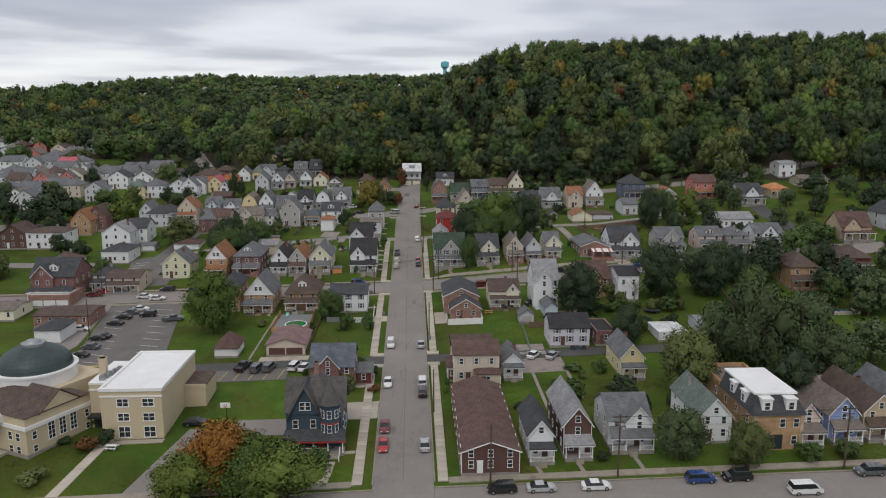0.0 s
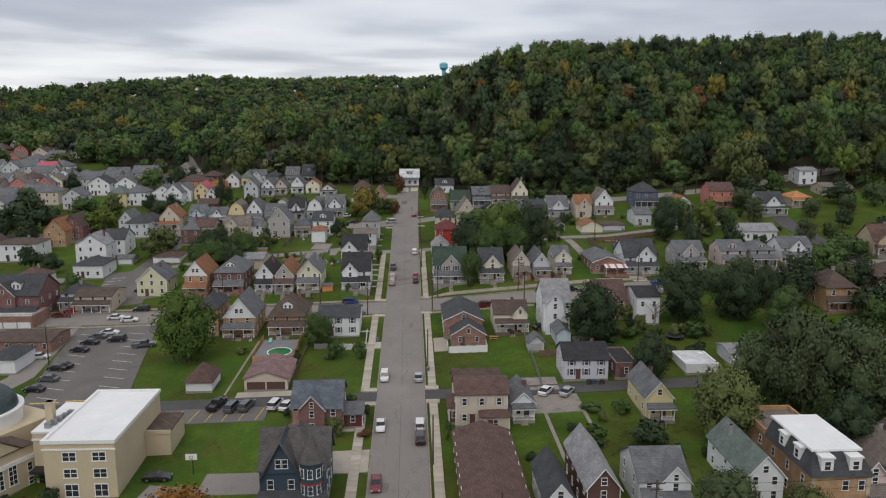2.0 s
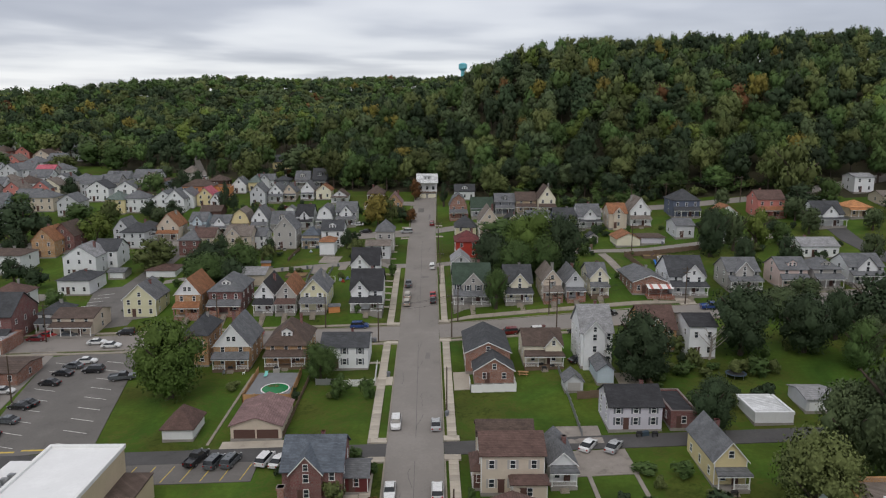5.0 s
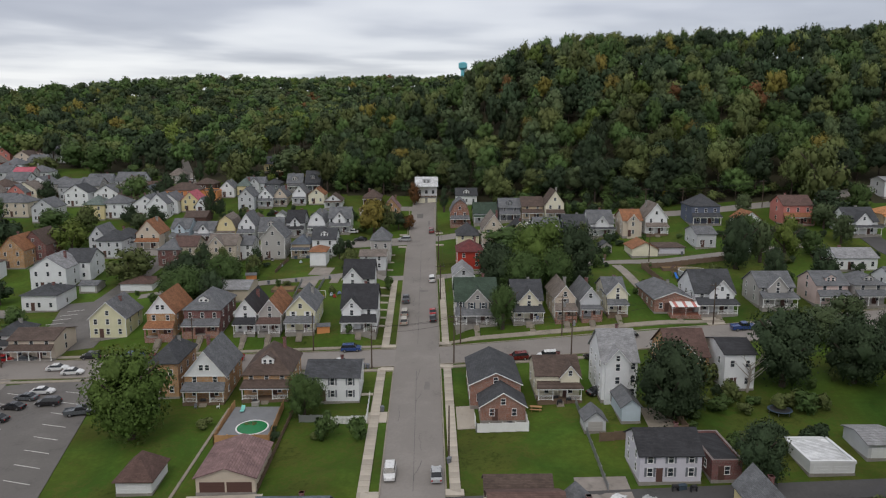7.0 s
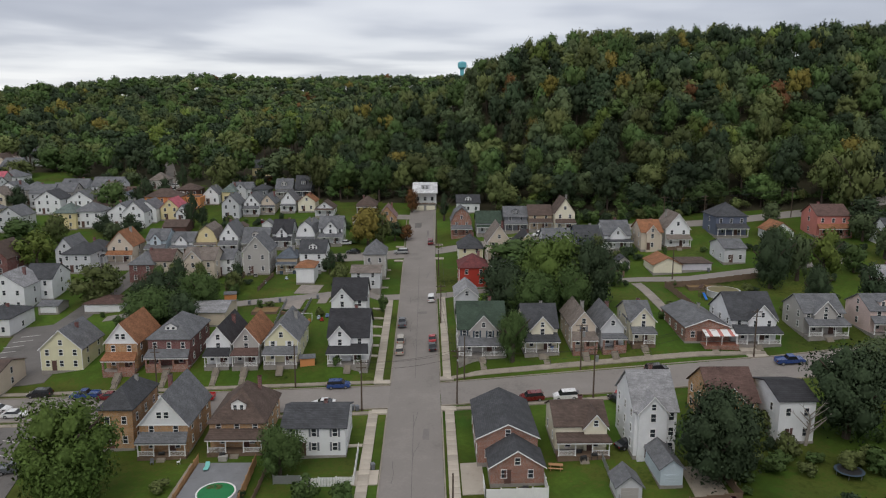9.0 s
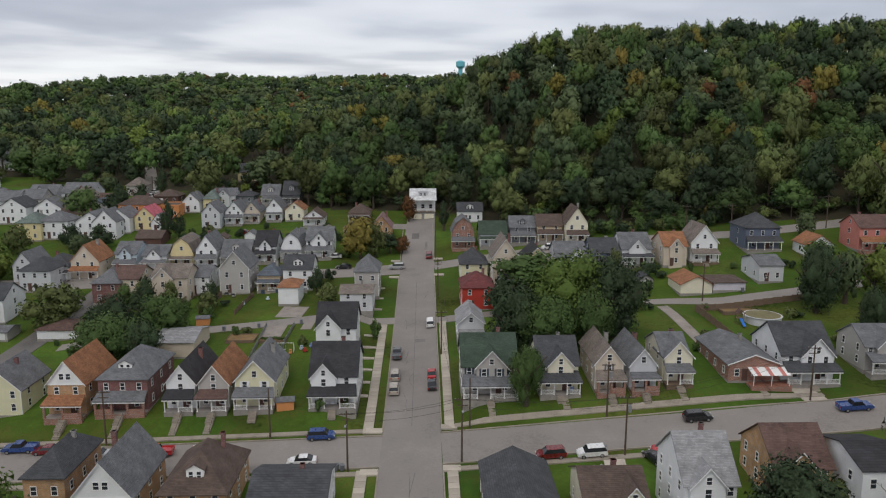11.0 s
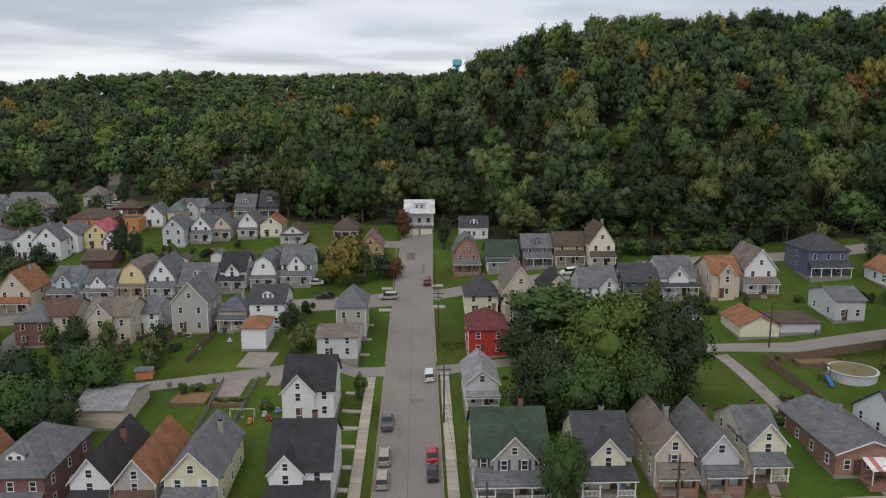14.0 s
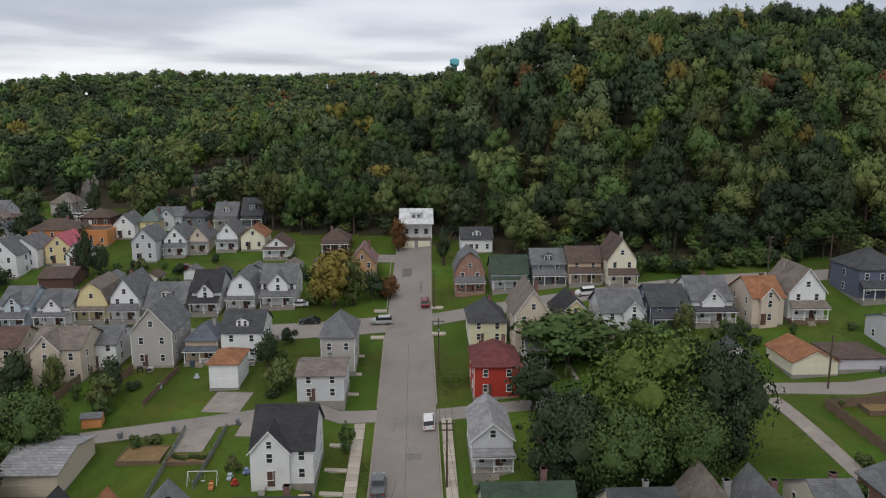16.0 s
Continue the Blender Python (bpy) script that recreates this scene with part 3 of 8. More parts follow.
def bush(x, y, rad, high, leaf="mid", label="rounded green shrub in a yard"):
    key = ("bush", leaf)
    if key not in TREES:
        v, f, nv = crown(1.0, 2.0, 12, 850, 0.10, np.random.default_rng(90 + len(TREES)))
        TREES[key] = mesh_of("bush", v, f, [LEAF[leaf]], normals=nv)
    ob = new("bush", TREES[key])
    ob.matrix_world = Matrix.LocRotScale((x, y, g(x, y) + high * 0.42), Euler((0, 0, rng.uniform(0, 6))), (rad, rad, high * 0.55))
    return tagged(ob, label, "shrub")


woods()

# ---- houses ----
WINDOW_MESH = {}


def window_meshes(w, h):
    key = (round(w, 1), round(h, 1))
    if key not in WINDOW_MESH:
        w, h = key
        s = Shape()
        t = 0.075
        s.box(-w / 2, w / 2, -0.07, 0.02, h / 2 - t, h / 2).box(-w / 2 - 0.06, w / 2 + 0.06, -0.11, 0.02, -h / 2, -h / 2 + t)
        s.box(-w / 2, -w / 2 + t, -0.07, 0.02, -h / 2 + t, h / 2 - t).box(w / 2 - t, w / 2, -0.07, 0.02, -h / 2 + t, h / 2 - t)
        s.box(-w / 2 + t, w / 2 - t, -0.05, 0.02, -0.03, 0.04)
        WINDOW_MESH[key] = s.mesh("window", TRIM), Shape().box(-w / 2 + t, w / 2 - t, -0.025, 0.015, -h / 2 + t, h / 2 - t).mesh("pane", GLASS)
    return WINDOW_MESH[key]


SHUTTER = {}


FAR_WINDOW = {}


def far_window(w, h):
    """Frame and pane of a window too far off to pick apart, in one mesh."""
    key = (round(w, 1), round(h, 1))
    if key not in FAR_WINDOW:
        w, h = key
        s = Shape().box(-w / 2, w / 2, -0.05, 0.02, -h / 2, h / 2).box(-w / 2 + 0.08, w / 2 - 0.08, -0.07, -0.03, 0.03, h / 2 - 0.08).box(-w / 2 + 0.08, w / 2 - 0.08, -0.07, -0.03, -h / 2 + 0.08, -0.03)
        me = s.mesh("window", TRIM, GLASS)
        for p in me.polygons:
            p.material_index = 1 if p.index >= 6 else 0
        FAR_WINDOW[key] = me
    return FAR_WINDOW[key]


DISTANT = [False]


def window(parent, x, y, z, turn=0, w=0.95, h=1.5, shutters=None):
    m = pose(x, y, z, 0, 0, turn)
    if DISTANT[0]:
        return part("window", far_window(w, h), TRIM, parent, m=m)
    fr, pa = window_meshes(w, h)
    ob = part("window", fr, TRIM, parent, m=m)
    part("pane", pa, GLASS, ob)
    if shutters:
        key = (round(h, 1), shutters)
        if key not in SHUTTER:
            SHUTTER[key] = Shape().box(-0.17, 0.17, -0.05, 0.02, -h / 2, h / 2).mesh("shutter", WALL[shutters])
        for s in (-1, 1):
            part("shutter", SHUTTER[key], None, ob, m=pose(s * (w / 2 + 0.2), 0, 0))
    return ob


POST = {}


def post(parent, x, y, z0, z1, thick=0.16, mat=None):
    mat = mat or TRIM
    key = (round(z1 - z0, 1), thick, mat.name)
    if key not in POST:
        h = key[0]
        t = thick / 2
        POST[key] = Shape().box(-t, t, -t, t, 0, h).box(-t - 0.04, t + 0.04, -t - 0.04, t + 0.04, 0, 0.12).box(-t - 0.04, t + 0.04, -t - 0.04, t + 0.04, h - 0.12, h).mesh("post", mat)
    return part("post", POST[key], mat, parent, m=pose(x, y, z0))


def gable_profile(a, b, ze, zr, over, thick):
    c = (a + b) / 2
    k = (zr - ze) / ((b - a) / 2)
    lo = ze - k * over
    return [(a - over, lo), (c, zr), (b + over, lo), (b + over, lo + thick), (c, zr + thick), (a - over, lo + thick)]


def gable_y(s, x0, x1, y0, y1, ze, zr, over=0.35, thick=0.16):
    """Two roof slopes with the ridge along y, in one piece."""
    s.prism_y(gable_profile(x0, x1, ze, zr, over, thick), y0 - over, y1 + over)


def gable_x(s, x0, x1, y0, y1, ze, zr, over=0.35, thick=0.16):
    """Two roof slopes with the ridge along x, in one piece."""
    s.prism_x(gable_profile(y0, y1, ze, zr, over, thick), x0 - over, x1 + over)


def hip(s, x0, x1, y0, y1, ze, zr, over=0.4, thick=0.16):
    x0, x1, y0, y1 = x0 - over, x1 + over, y0 - over, y1 + over
    w, d = x1 - x0, y1 - y0
    cx, cy = (x0 + x1) / 2, (y0 + y1) / 2
    rx, ry = max(0.05, (w - d) / 2 * 0.9), max(0.05, (d - w) / 2 * 0.9)
    if w < d:
        a, b = (cx, cy - ry, zr), (cx, cy + ry, zr)
        f = [(0, 1, 8), (1, 2, 9, 8), (2, 3, 9), (3, 0, 8, 9)]
    else:
        a, b = (cx - rx, cy, zr), (cx + rx, cy, zr)
        f = [(0, 1, 9, 8), (1, 2, 9), (2, 3, 8, 9), (3, 0, 8)]
    pts = [(x0, y0, ze), (x1, y0, ze), (x1, y1, ze), (x0, y1, ze)]
    pts += [(x, y, z - thick) for x, y, z in pts] + [a, b]
    s.hull(pts, f + [(7, 6, 5, 4), (0, 4, 5, 1), (1, 5, 6, 2), (2, 6, 7, 3), (3, 7, 4, 0)])


def front_windows(th, w, y, storeys, eave, z0, shutters, skip_low=False, off=0.0, low_w=None):
    n = max(1, int(w / 2.7))
    for s in range(storeys):
        if s == 0 and skip_low:
            continue
        z = z0 + 1.55 + s * (eave - z0) / storeys
        for k in range(n):
            window(th, off + w * ((k + 0.5) / n - 0.5), y, z, 0, 0.95, 1.45, shutters)


def house(x, y, w, d, eave, rise, roof="gf", wall="white", cover="gray", porch=0.0, turn=0, storeys=None, chimney=True, dormer=False, shutters=None, label="", group="houses of the hillside town", base=0.5,
          wing=None, porch_cover=None, garage=0, far=False, posts="white", sides=(1, 1), rails=True, gable=None):
    """A house whose front stands at y; parts: wall, roof, windows, porch, chimney, dormer. eave and rise: heights above the ground and the eave."""
    DISTANT[0] = far
    gx = min(g(x - w / 2, y), g(x + w / 2, y), g(x, y + d * 0.5))
    z = g(x, y)
    storeys = storeys or max(1, round((eave - 0.6) / 2.75))
    words = {"gf": "front gable", "gs": "side gable", "hip": "hip", "gamb": "gambrel", "flat": "flat", "cross": "cross gable"}[roof]
    label = label or f"{wall.replace('_', ' ')} {storeys}-storey house with a {cover.replace('_', ' ')} {words} roof" + (" and porch" if porch and len(wall.split("_")) + len(cover.split("_")) + len(words.split()) < 6 else "")
    h = thing("house" if not garage else "garage", label, "house" if not garage else "garage", pose(x, y, z, 0, 0, turn), group)
    low = gx - z - 0.6
    W, R = WALL[wall], ROOF[cover]
    x0, x1 = -w / 2, w / 2
    top = eave + rise
    s = Shape()
    rs = Shape()
    if roof == "gf":
        s.prism_y([(x0, low), (x1, low), (x1, eave), (0, top), (x0, eave)], 0, d)
        gable_y(rs, x0, x1, 0, d, eave, top)
    elif roof == "gamb":
        k = eave + rise * 0.62
        s.prism_y([(x0, low), (x1, low), (x1, eave), (x1 * 0.68, k), (0, top), (x0 * 0.68, k), (x0, eave)], 0, d)
        a, b = w / 2 + 0.3, w * 0.34
        line = [(-a, eave - 0.1), (-b, k), (0, top), (b, k), (a, eave - 0.1)]
        rs.prism_y(line + [(px, pz + 0.18) for px, pz in line[::-1]], -0.35, d + 0.3)
    elif roof in ("gs", "cross"):
        s.prism_x([(0, low), (d, low), (d, eave), (d / 2, top), (0, eave)], x0, x1)
        gable_x(rs, x0, x1, 0, d, eave, top)
    elif roof == "hip":
        s.box(x0, x1, 0, d, low, eave)
        hip(rs, x0, x1, 0, d, eave + 0.1, top)
    else:
        s.box(x0, x1, 0, d, low, eave)
        rs.box(x0 + 0.3, x1 - 0.3, 0.3, d - 0.3, eave - 0.1, eave + 0.12)
        o, i = [(x0 - 0.1, -0.1), (x1 + 0.1, -0.1), (x1 + 0.1, d + 0.1), (x0 - 0.1, d + 0.1)], [(x0 + 0.3, 0.3), (x1 - 0.3, 0.3), (x1 - 0.3, d - 0.3), (x0 + 0.3, d - 0.3)]
        z0, z1 = eave - 0.05, eave + 0.45
        ring = Shape().hull([(*p, z) for p, z in [(p, z0) for p in o] + [(p, z0) for p in i] + [(p, z1) for p in o] + [(p, z1) for p in i]],
                            [f for k in range(4) for f in ((k, (k + 1) % 4, 8 + (k + 1) % 4, 8 + k), (4 + (k + 1) % 4, 4 + k, 12 + k, 12 + (k + 1) % 4), (8 + k, 8 + (k + 1) % 4, 12 + (k + 1) % 4, 12 + k), ((k + 1) % 4, k, 4 + k, 4 + (k + 1) % 4))])
        part("parapet", ring, W, h)
    if roof == "cross":
        fw, fx = wing or (w * 0.55, 0.0)
        fr = min(rise, fw * 0.5 * 0.95 + 0.4)
        s.prism_y([(fx - fw / 2, low), (fx + fw / 2, low), (fx + fw / 2, eave), (fx, eave + fr), (fx - fw / 2, eave)], -0.7, d / 2)
        ws = Shape()
        gable_y(ws, fx - fw / 2, fx + fw / 2, -0.7, d / 2 * min(1, fr / rise) + 0.2, eave, eave + fr)
        part("wing_roof", ws, R, h)
    part("wall", s, W, h)
    part("roof", rs, R, h)
    if not far and not garage and roof in ("gf", "cross"):
        ra, rb, ry, rt = (x0, x1, 0, top) if roof == "gf" else (fx - fw / 2, fx + fw / 2, -0.7, eave + fr)
        part("rake", Shape().prism_y(gable_profile(ra, rb, eave - 0.06, rt - 0.06, 0.35, 0.2), ry - 0.40, ry - 0.352), TRIM, h)
    if gable and roof == "gf":
        part("gable", Shape().prism_y([(x0, eave), (x1, eave), (0, top)], -0.09, -0.002), WALL[gable], h)
        part("gable_band", Shape().box(x0, x1, -0.16, 0.0, eave - 0.2, eave), TRIM, h)
    part("foundation", Shape().box(x0 - 0.06, x1 + 0.06, -0.06, d + 0.06, low - 0.1, base), STONEWORK, h)
    if not garage and not far:
        if roof in ("gf", "gs", "hip") and "brick" not in wall and wall not in ("white", "light_gray", "cream", "lilac"):
            for xx in (x0 - 0.03, x1 - 0.09):
                part("corner_board", Shape().box(xx, xx + 0.12, -0.03, 0.09, base, eave - 0.15), TRIM, h)
    fy = -0.01
    if roof == "cross":
        fw, fx = wing or (w * 0.55, 0.0)
        front_windows(h, fw, -0.71, storeys, eave, base, shutters, porch > 0, fx)
        rest = [(x0 + fx - fw / 2) / 2, (x1 + fx + fw / 2) / 2]
        for rx, room in zip(rest, (fx - fw / 2 - x0, x1 - fx - fw / 2)):
            if room > 1.6:
                for k in range(storeys):
                    if k or not porch:
                        window(h, rx, fy, base + 1.55 + k * (eave - base) / storeys, 0, 0.95, 1.45, shutters)
        window(h, fx, -0.71, eave + min(rise, fw * 0.5) * 0.36, 0, 0.8, 1.1)
    elif garage:
        dw = (w - 0.8) / garage - 0.3
        for k in range(garage):
            dx = (k - (garage - 1) / 2) * (dw + 0.3)
            ds = Shape().box(dx - dw / 2, dx + dw / 2, -0.05, 0.02, 0.02, 2.15)
            for j in range(1, 4):
                ds.box(dx - dw / 2, dx + dw / 2, -0.07, -0.05, 0.54 * j - 0.02, 0.54 * j + 0.02)
            part("garage_door", ds, WALL[shutters or "white"], h)
    else:
        front_windows(h, w, fy, storeys, eave, base, shutters, porch > 0)
        if roof in ("gf", "gamb") and rise > 2.0:
            for gx2 in ((-0.6, 0.6) if gable else (0,)):
                window(h, gx2, fy - (0.09 if gable else 0), eave + rise * 0.33, 0, 0.9, 1.2)
    if not garage:
        ns = max(1, int(d / 3.6))
        for sg, on in zip((-1, 1), sides):
            if on and not (far and sg * x > 25):
                for k in range(storeys):
                    for j in range(ns if not far else 1):
                        window(h, sg * (w / 2 + 0.01), d * (j + 0.5) / (ns if not far else 1), base + 1.5 + k * (eave - base) / storeys, 90 * sg, 0.9, 1.4)
                if roof == "gs" and rise > 1.8:
                    window(h, sg * (w / 2 + 0.01), d / 2, eave + rise * 0.36, 90 * sg, 0.8, 1.1)
        dx = -w * 0.18 if not porch else w * 0.16
        part("door", Shape().box(dx - 0.5, dx + 0.5, -0.06, 0.03, base, base + 2.05).box(dx - 0.6, dx + 0.6, -0.03, 0.03, base + 2.05, base + 2.2), WALL["brown" if wall != "brown" else "white"], h, m=pose(0, -0.7 if roof == "cross" and abs(dx - (wing or (1, 0))[1]) < (wing or (w * 0.55, 0))[0] / 2 else 0, 0))
    if porch:
        ph = base + 2.55
        rise_p = min(1.1, max(0.4, (eave - ph) * 0.5)) if storeys > 1 else 0.35
        off = -0.7 if roof == "cross" else 0
        pr = Shape().slab((x0 - 0.25, off - porch - 0.3, ph), (x1 + 0.25, off - porch - 0.3, ph), (x1 - 0.1, 0.1, ph + rise_p), (x0 + 0.1, 0.1, ph + rise_p), 0.2)
        p = part("porch", Shape().box(x0, x1, off - porch, off, low, base - 0.05).box(x0 - 0.05, x1 + 0.05, off - porch - 0.05, off, base - 0.05, base + 0.03), WALL["brick"] if posts == "brick" else WOOD if posts == "wood" else STONEWORK, h)
        part("porch_roof", pr, ROOF[porch_cover or cover], p)
        part("fascia", Shape().box(x0 - 0.2, x1 + 0.2, off - porch - 0.24, off - porch - 0.06, ph - 0.42, ph - 0.2), TRIM, p)
        n = max(2, int(w / 2.3) + 1)
        mat = WALL["brick"] if posts == "brick" else TRIM
        for k in range(n):
            post(p, x0 + 0.15 + (w - 0.3) * k / (n - 1), off - porch + 0.15, base + 0.03, ph - 0.42, 0.36 if posts == "brick" else 0.15, mat)
        if rails and not far:
            rl = Shape()
            ya = off - porch + 0.15
            gate = max(1, n // 2)
            for k in range(n - 1):
                if k == gate - 1 and n > 2:
                    continue
                xa, xb = x0 + 0.2 + (w - 0.3) * k / (n - 1), x0 + 0.1 + (w - 0.3) * (k + 1) / (n - 1)
                if posts == "brick":
                    part("porch_wall", Shape().box(xa, xb, ya - 0.1, ya + 0.1, base, base + 0.95), mat, p)
                    continue
                rl.box(xa, xb, ya - 0.03, ya + 0.03, base + 0.85, base + 0.93).box(xa, xb, ya - 0.025, ya + 0.025, base + 0.13, base + 0.19)
                m = int((xb - xa) / 0.16)
                for j in range(m):
                    xc = xa + (xb - xa) * (j + 0.5) / m
                    rl.box(xc - 0.02, xc + 0.02, ya - 0.02, ya + 0.02, base + 0.19, base + 0.85)
            if rl.v:
                part("railing", rl, mat, p)
        if not far:
            gy = g(x, y - porch - 1.0 + off) - z
            st = Shape()
            steps = max(2, int((base - gy) / 0.18))
            line = [(off - porch, gy - 0.3)]
            for k in range(steps, 0, -1):
                zt = gy + (base - gy) * k / (steps + 1)
                line += [(off - porch - 0.28 * (steps - k), zt), (off - porch - 0.28 * (steps - k + 1), zt)]
            line.append((off - porch - 0.28 * steps, gy - 0.3))
            st.prism_x(line, -0.7, 0.7)
            part("step", st, OLD_CONCRETE, p)
        for k in (-1, 1):
            window(h, k * w * 0.27 if w > 5 else -w * 0.22 * k, fy + off if roof != "cross" else off - 0.01, base + 1.4, 0, 0.95, 1.4) if (w > 5 or k > 0) else None
    if dormer:
        dz, dy = eave + rise * 0.22, d * 0.12
        dw, dh = min(2.4, w * 0.32), rise * 0.42
        ds = Shape().prism_y([(-dw / 2, eave - 0.2), (dw / 2, eave - 0.2), (dw / 2, dz + dh), (0, dz + dh + dw * 0.3), (-dw / 2, dz + dh)], dy, d * 0.45)
        do = part("dormer", ds, WALL[wall] if not wall.endswith("brick") else TRIM, h)
        dr = Shape()
        gable_y(dr, -dw / 2, dw / 2, dy, d * 0.45, dz + dh, dz + dh + dw * 0.3, 0.22, 0.1)
        part("dormer_roof", dr, R, do)
        for k in (-1, 1):
            window(do, k * dw * 0.23, dy - 0.01, dz + dh * 0.55, 0, 0.7, max(0.8, min(1.2, dh)))
    if chimney and not garage and rng.random() < 0.6:
        cx, cy = rng.choice((-0.2, 0.12, 0.22)) * w, d * rng.uniform(0.5, 0.7)
        c = rng.uniform(0.26, 0.36)
        tall = top + rng.uniform(0.2, 0.7)
        part("chimney", Shape().box(cx - c, cx + c, cy, cy + 2 * c, eave, tall).box(cx - c - 0.06, cx + c + 0.06, cy - 0.06, cy + 2 * c + 0.06, tall - 0.18, tall), WALL["dark_brick" if rng.random() < 0.6 else "stone"], h)
    DISTANT[0] = False
    return h


# ---- the houses ----
house(21.5, 116.6, 4.2, 11.8, 4.6, 2.6, "gf", "white", "charcoal", 1.8)
house(27.9, 117.4, 4.8, 15.3, 5.8, 3.0, "gf", "brown", "light_gray", 1.8)
house(37.6, 120.0, 7.4, 10.2, 5.0, 3.0, "cross", "white", "gray", 2, wing=(4.6, 1.5))
house(52.8, 120.0, 5.8, 14.2, 5.1, 3.2, "gf", "white", "gray_green")
house(68.8, 118.8, 4.0, 14.2, 4.9, 2.5, "gf", "pink", "tan", 2)
house(75.5, 119.5, 5.3, 14.2, 4.9, 3.0, "gf", "blue", "tan", 2)
house(82.3, 119.9, 5.9, 15.3, 5.0, 3.0, "gf", "tan", "brown", 2)
house(89.4, 120.4, 5.6, 15.3, 5.1, 3.0, "gf", "light_blue", "gray", 2, far=True)
house(-30.1, 169.1, 9.0, 11.8, 2.9, 1.5, "gf", "beige", "mauve", garage=2, shutters='brown')
house(-44.2, 169.7, 5.4, 7.1, 2.4, 3.1, "hip", "white", "red_brown", garage=1, shutters='white')
house(-17.0, 148.6, 9.0, 10.6, 5.4, 3.3, "cross", "dark_brick", "blue_gray", wing=(4.6, -0.8))
house(-10.6, 150.6, 3.6, 6.0, 3.0, 1.2, "gs", "dark_red", "gray", chimney=False, storeys=1, label="low dark red lean-to house beside the brick house")
house(-51.7, 205.4, 5.6, 11.8, 7.4, 3.0, "hip", "orange_brick", "charcoal")
house(-43.1, 203.5, 8.0, 13.0, 5.4, 4.9, "gf", "orange_brick", "gray", 1.8, posts='wood', gable='white')
house(-31.2, 204.2, 9.1, 13.0, 4.8, 4.5, "hip", "orange_brick", "brown", 2.2, dormer=True, posts='wood')
house(-17.8, 200.4, 10.2, 10.6, 5.3, 1.8, "gs", "white", "charcoal", shutters='dark_gray')
house(13.2, 195.3, 9.4, 15.3, 4.7, 2.2, "gf", "brick", "charcoal")
house(14.0, 189.2, 8.0, 5.9, 3.2, 2.5, "gf", "brick", "charcoal", chimney=False, storeys=1)
house(25.3, 198.2, 8.3, 9.4, 4.5, 2.4, "cross", "cream", "brown", 2.0, wing=(3.6, 2.2), posts="wood")
house(36.2, 195.0, 6.6, 11.0, 8.0, 4.6, "cross", "white", "light_gray", wing=(4.4, -0.6))
house(51.4, 201.5, 7.8, 11.0, 5.4, 4.0, "cross", "orange_brick", "red_brown", wing=(4.6, -0.8))
house(-117.5, 247.0, 9.0, 10.0, 5.6, 2.8, "hip", "white", "red_brown", 2, far=True)
house(59.5, 197.0, 5.8, 10.6, 7.3, 1.5, "gs", "white", "dark")
house(36.3, 186.7, 3.3, 9.4, 3.2, 1.3, "gf", "light_blue", "gray", garage=1, shutters='light_blue')
house(29.4, 183.9, 3.6, 4.1, 2.4, 1.5, "gf", "light_gray", "gray", garage=1, shutters='gray')
house(37.2, 167.8, 9.4, 8.3, 4.8, 2.5, "gs", "lilac", "dark", shutters='dark_gray')
house(46.7, 149.4, 5.0, 11.8, 4.5, 2.9, "gf", "yellow", "gray", 1.8)
house(62.4, 168.6, 7.0, 8.6, 2.1, 0.3, "flat", "white", "white", garage=2)
house(72.7, 172.2, 5.6, 7.1, 2.8, 0.8, "gs", "light_gray", "light_gray", garage=1)
house(21.4, 151.4, 4.1, 9.4, 3.6, 1.9, "gf", "white", "gray", 1.5)
house(-76.7, 238.8, 8.7, 10.6, 5.3, 4.0, "gf", "pale_yellow", "gray")
house(-63.0, 236.4, 6.6, 13.0, 6.1, 4.1, "gf", "orange_brick", "orange", 2.2, gable='white', posts='brick')
house(-53.4, 237.2, 8.7, 14.2, 6.2, 3.6, "hip", "dark_brick", "gray", 2.2, posts="brick", dormer=True)
house(-43.1, 237.0, 5.1, 14.2, 5.3, 3.2, "gf", "white", "dark", 2)
house(-37.2, 236.7, 5.3, 14.2, 5.0, 3.3, "gf", "gray", "orange", 2, porch_cover='red_brown')
house(-29.9, 236.7, 6.9, 14.2, 5.3, 3.6, "gf", "pale_yellow", "gray", 2, shutters='white')
house(-16.0, 237.8, 8.4, 13.0, 5.6, 4.4, "cross", "white", "dark", 2.2, wing=(4.4, -1.7))
house(-18.2, 261.5, 8.2, 10.6, 5.5, 4.2, "cross", "white", "dark", wing=(5.2, -1.6))
house(-52.2, 261.3, 8.0, 11.8, 3.6, 1.3, "gs", "beige", "light_gray", garage=1, shutters='beige')
house(12.2, 237.7, 9.9, 11.8, 5.6, 4.4, "cross", "gray", "green", 2.4, wing=(5.5, 0.3), shutters='teal', porch_cover='gray')
house(24.5, 236.9, 7.2, 10.6, 5.1, 3.8, "cross", "cream", "charcoal", 2.2, wing=(4.6, 0.3))
house(33.3, 235.4, 5.0, 13.0, 5.3, 3.1, "gf", "beige", "tan", 2.2, posts='brick', shutters='dark_gray')
house(39.3, 235.0, 4.8, 13.0, 4.6, 3.0, "gf", "light_gray", "gray", 2.2, posts='brick')
house(45.8, 237.1, 4.8, 10.6, 5.0, 2.8, "cross", "cream", "gray", 2.2, wing=(5.0, 0.3), posts='wood')
house(59.3, 235.2, 9.2, 16.0, 3.6, 1.7, "gf", "brick", "gray", storeys=1)
house(69.6, 236.4, 9.6, 12.4, 5.2, 4.4, "cross", "white", "charcoal", 2, wing=(5.8, 1.4))
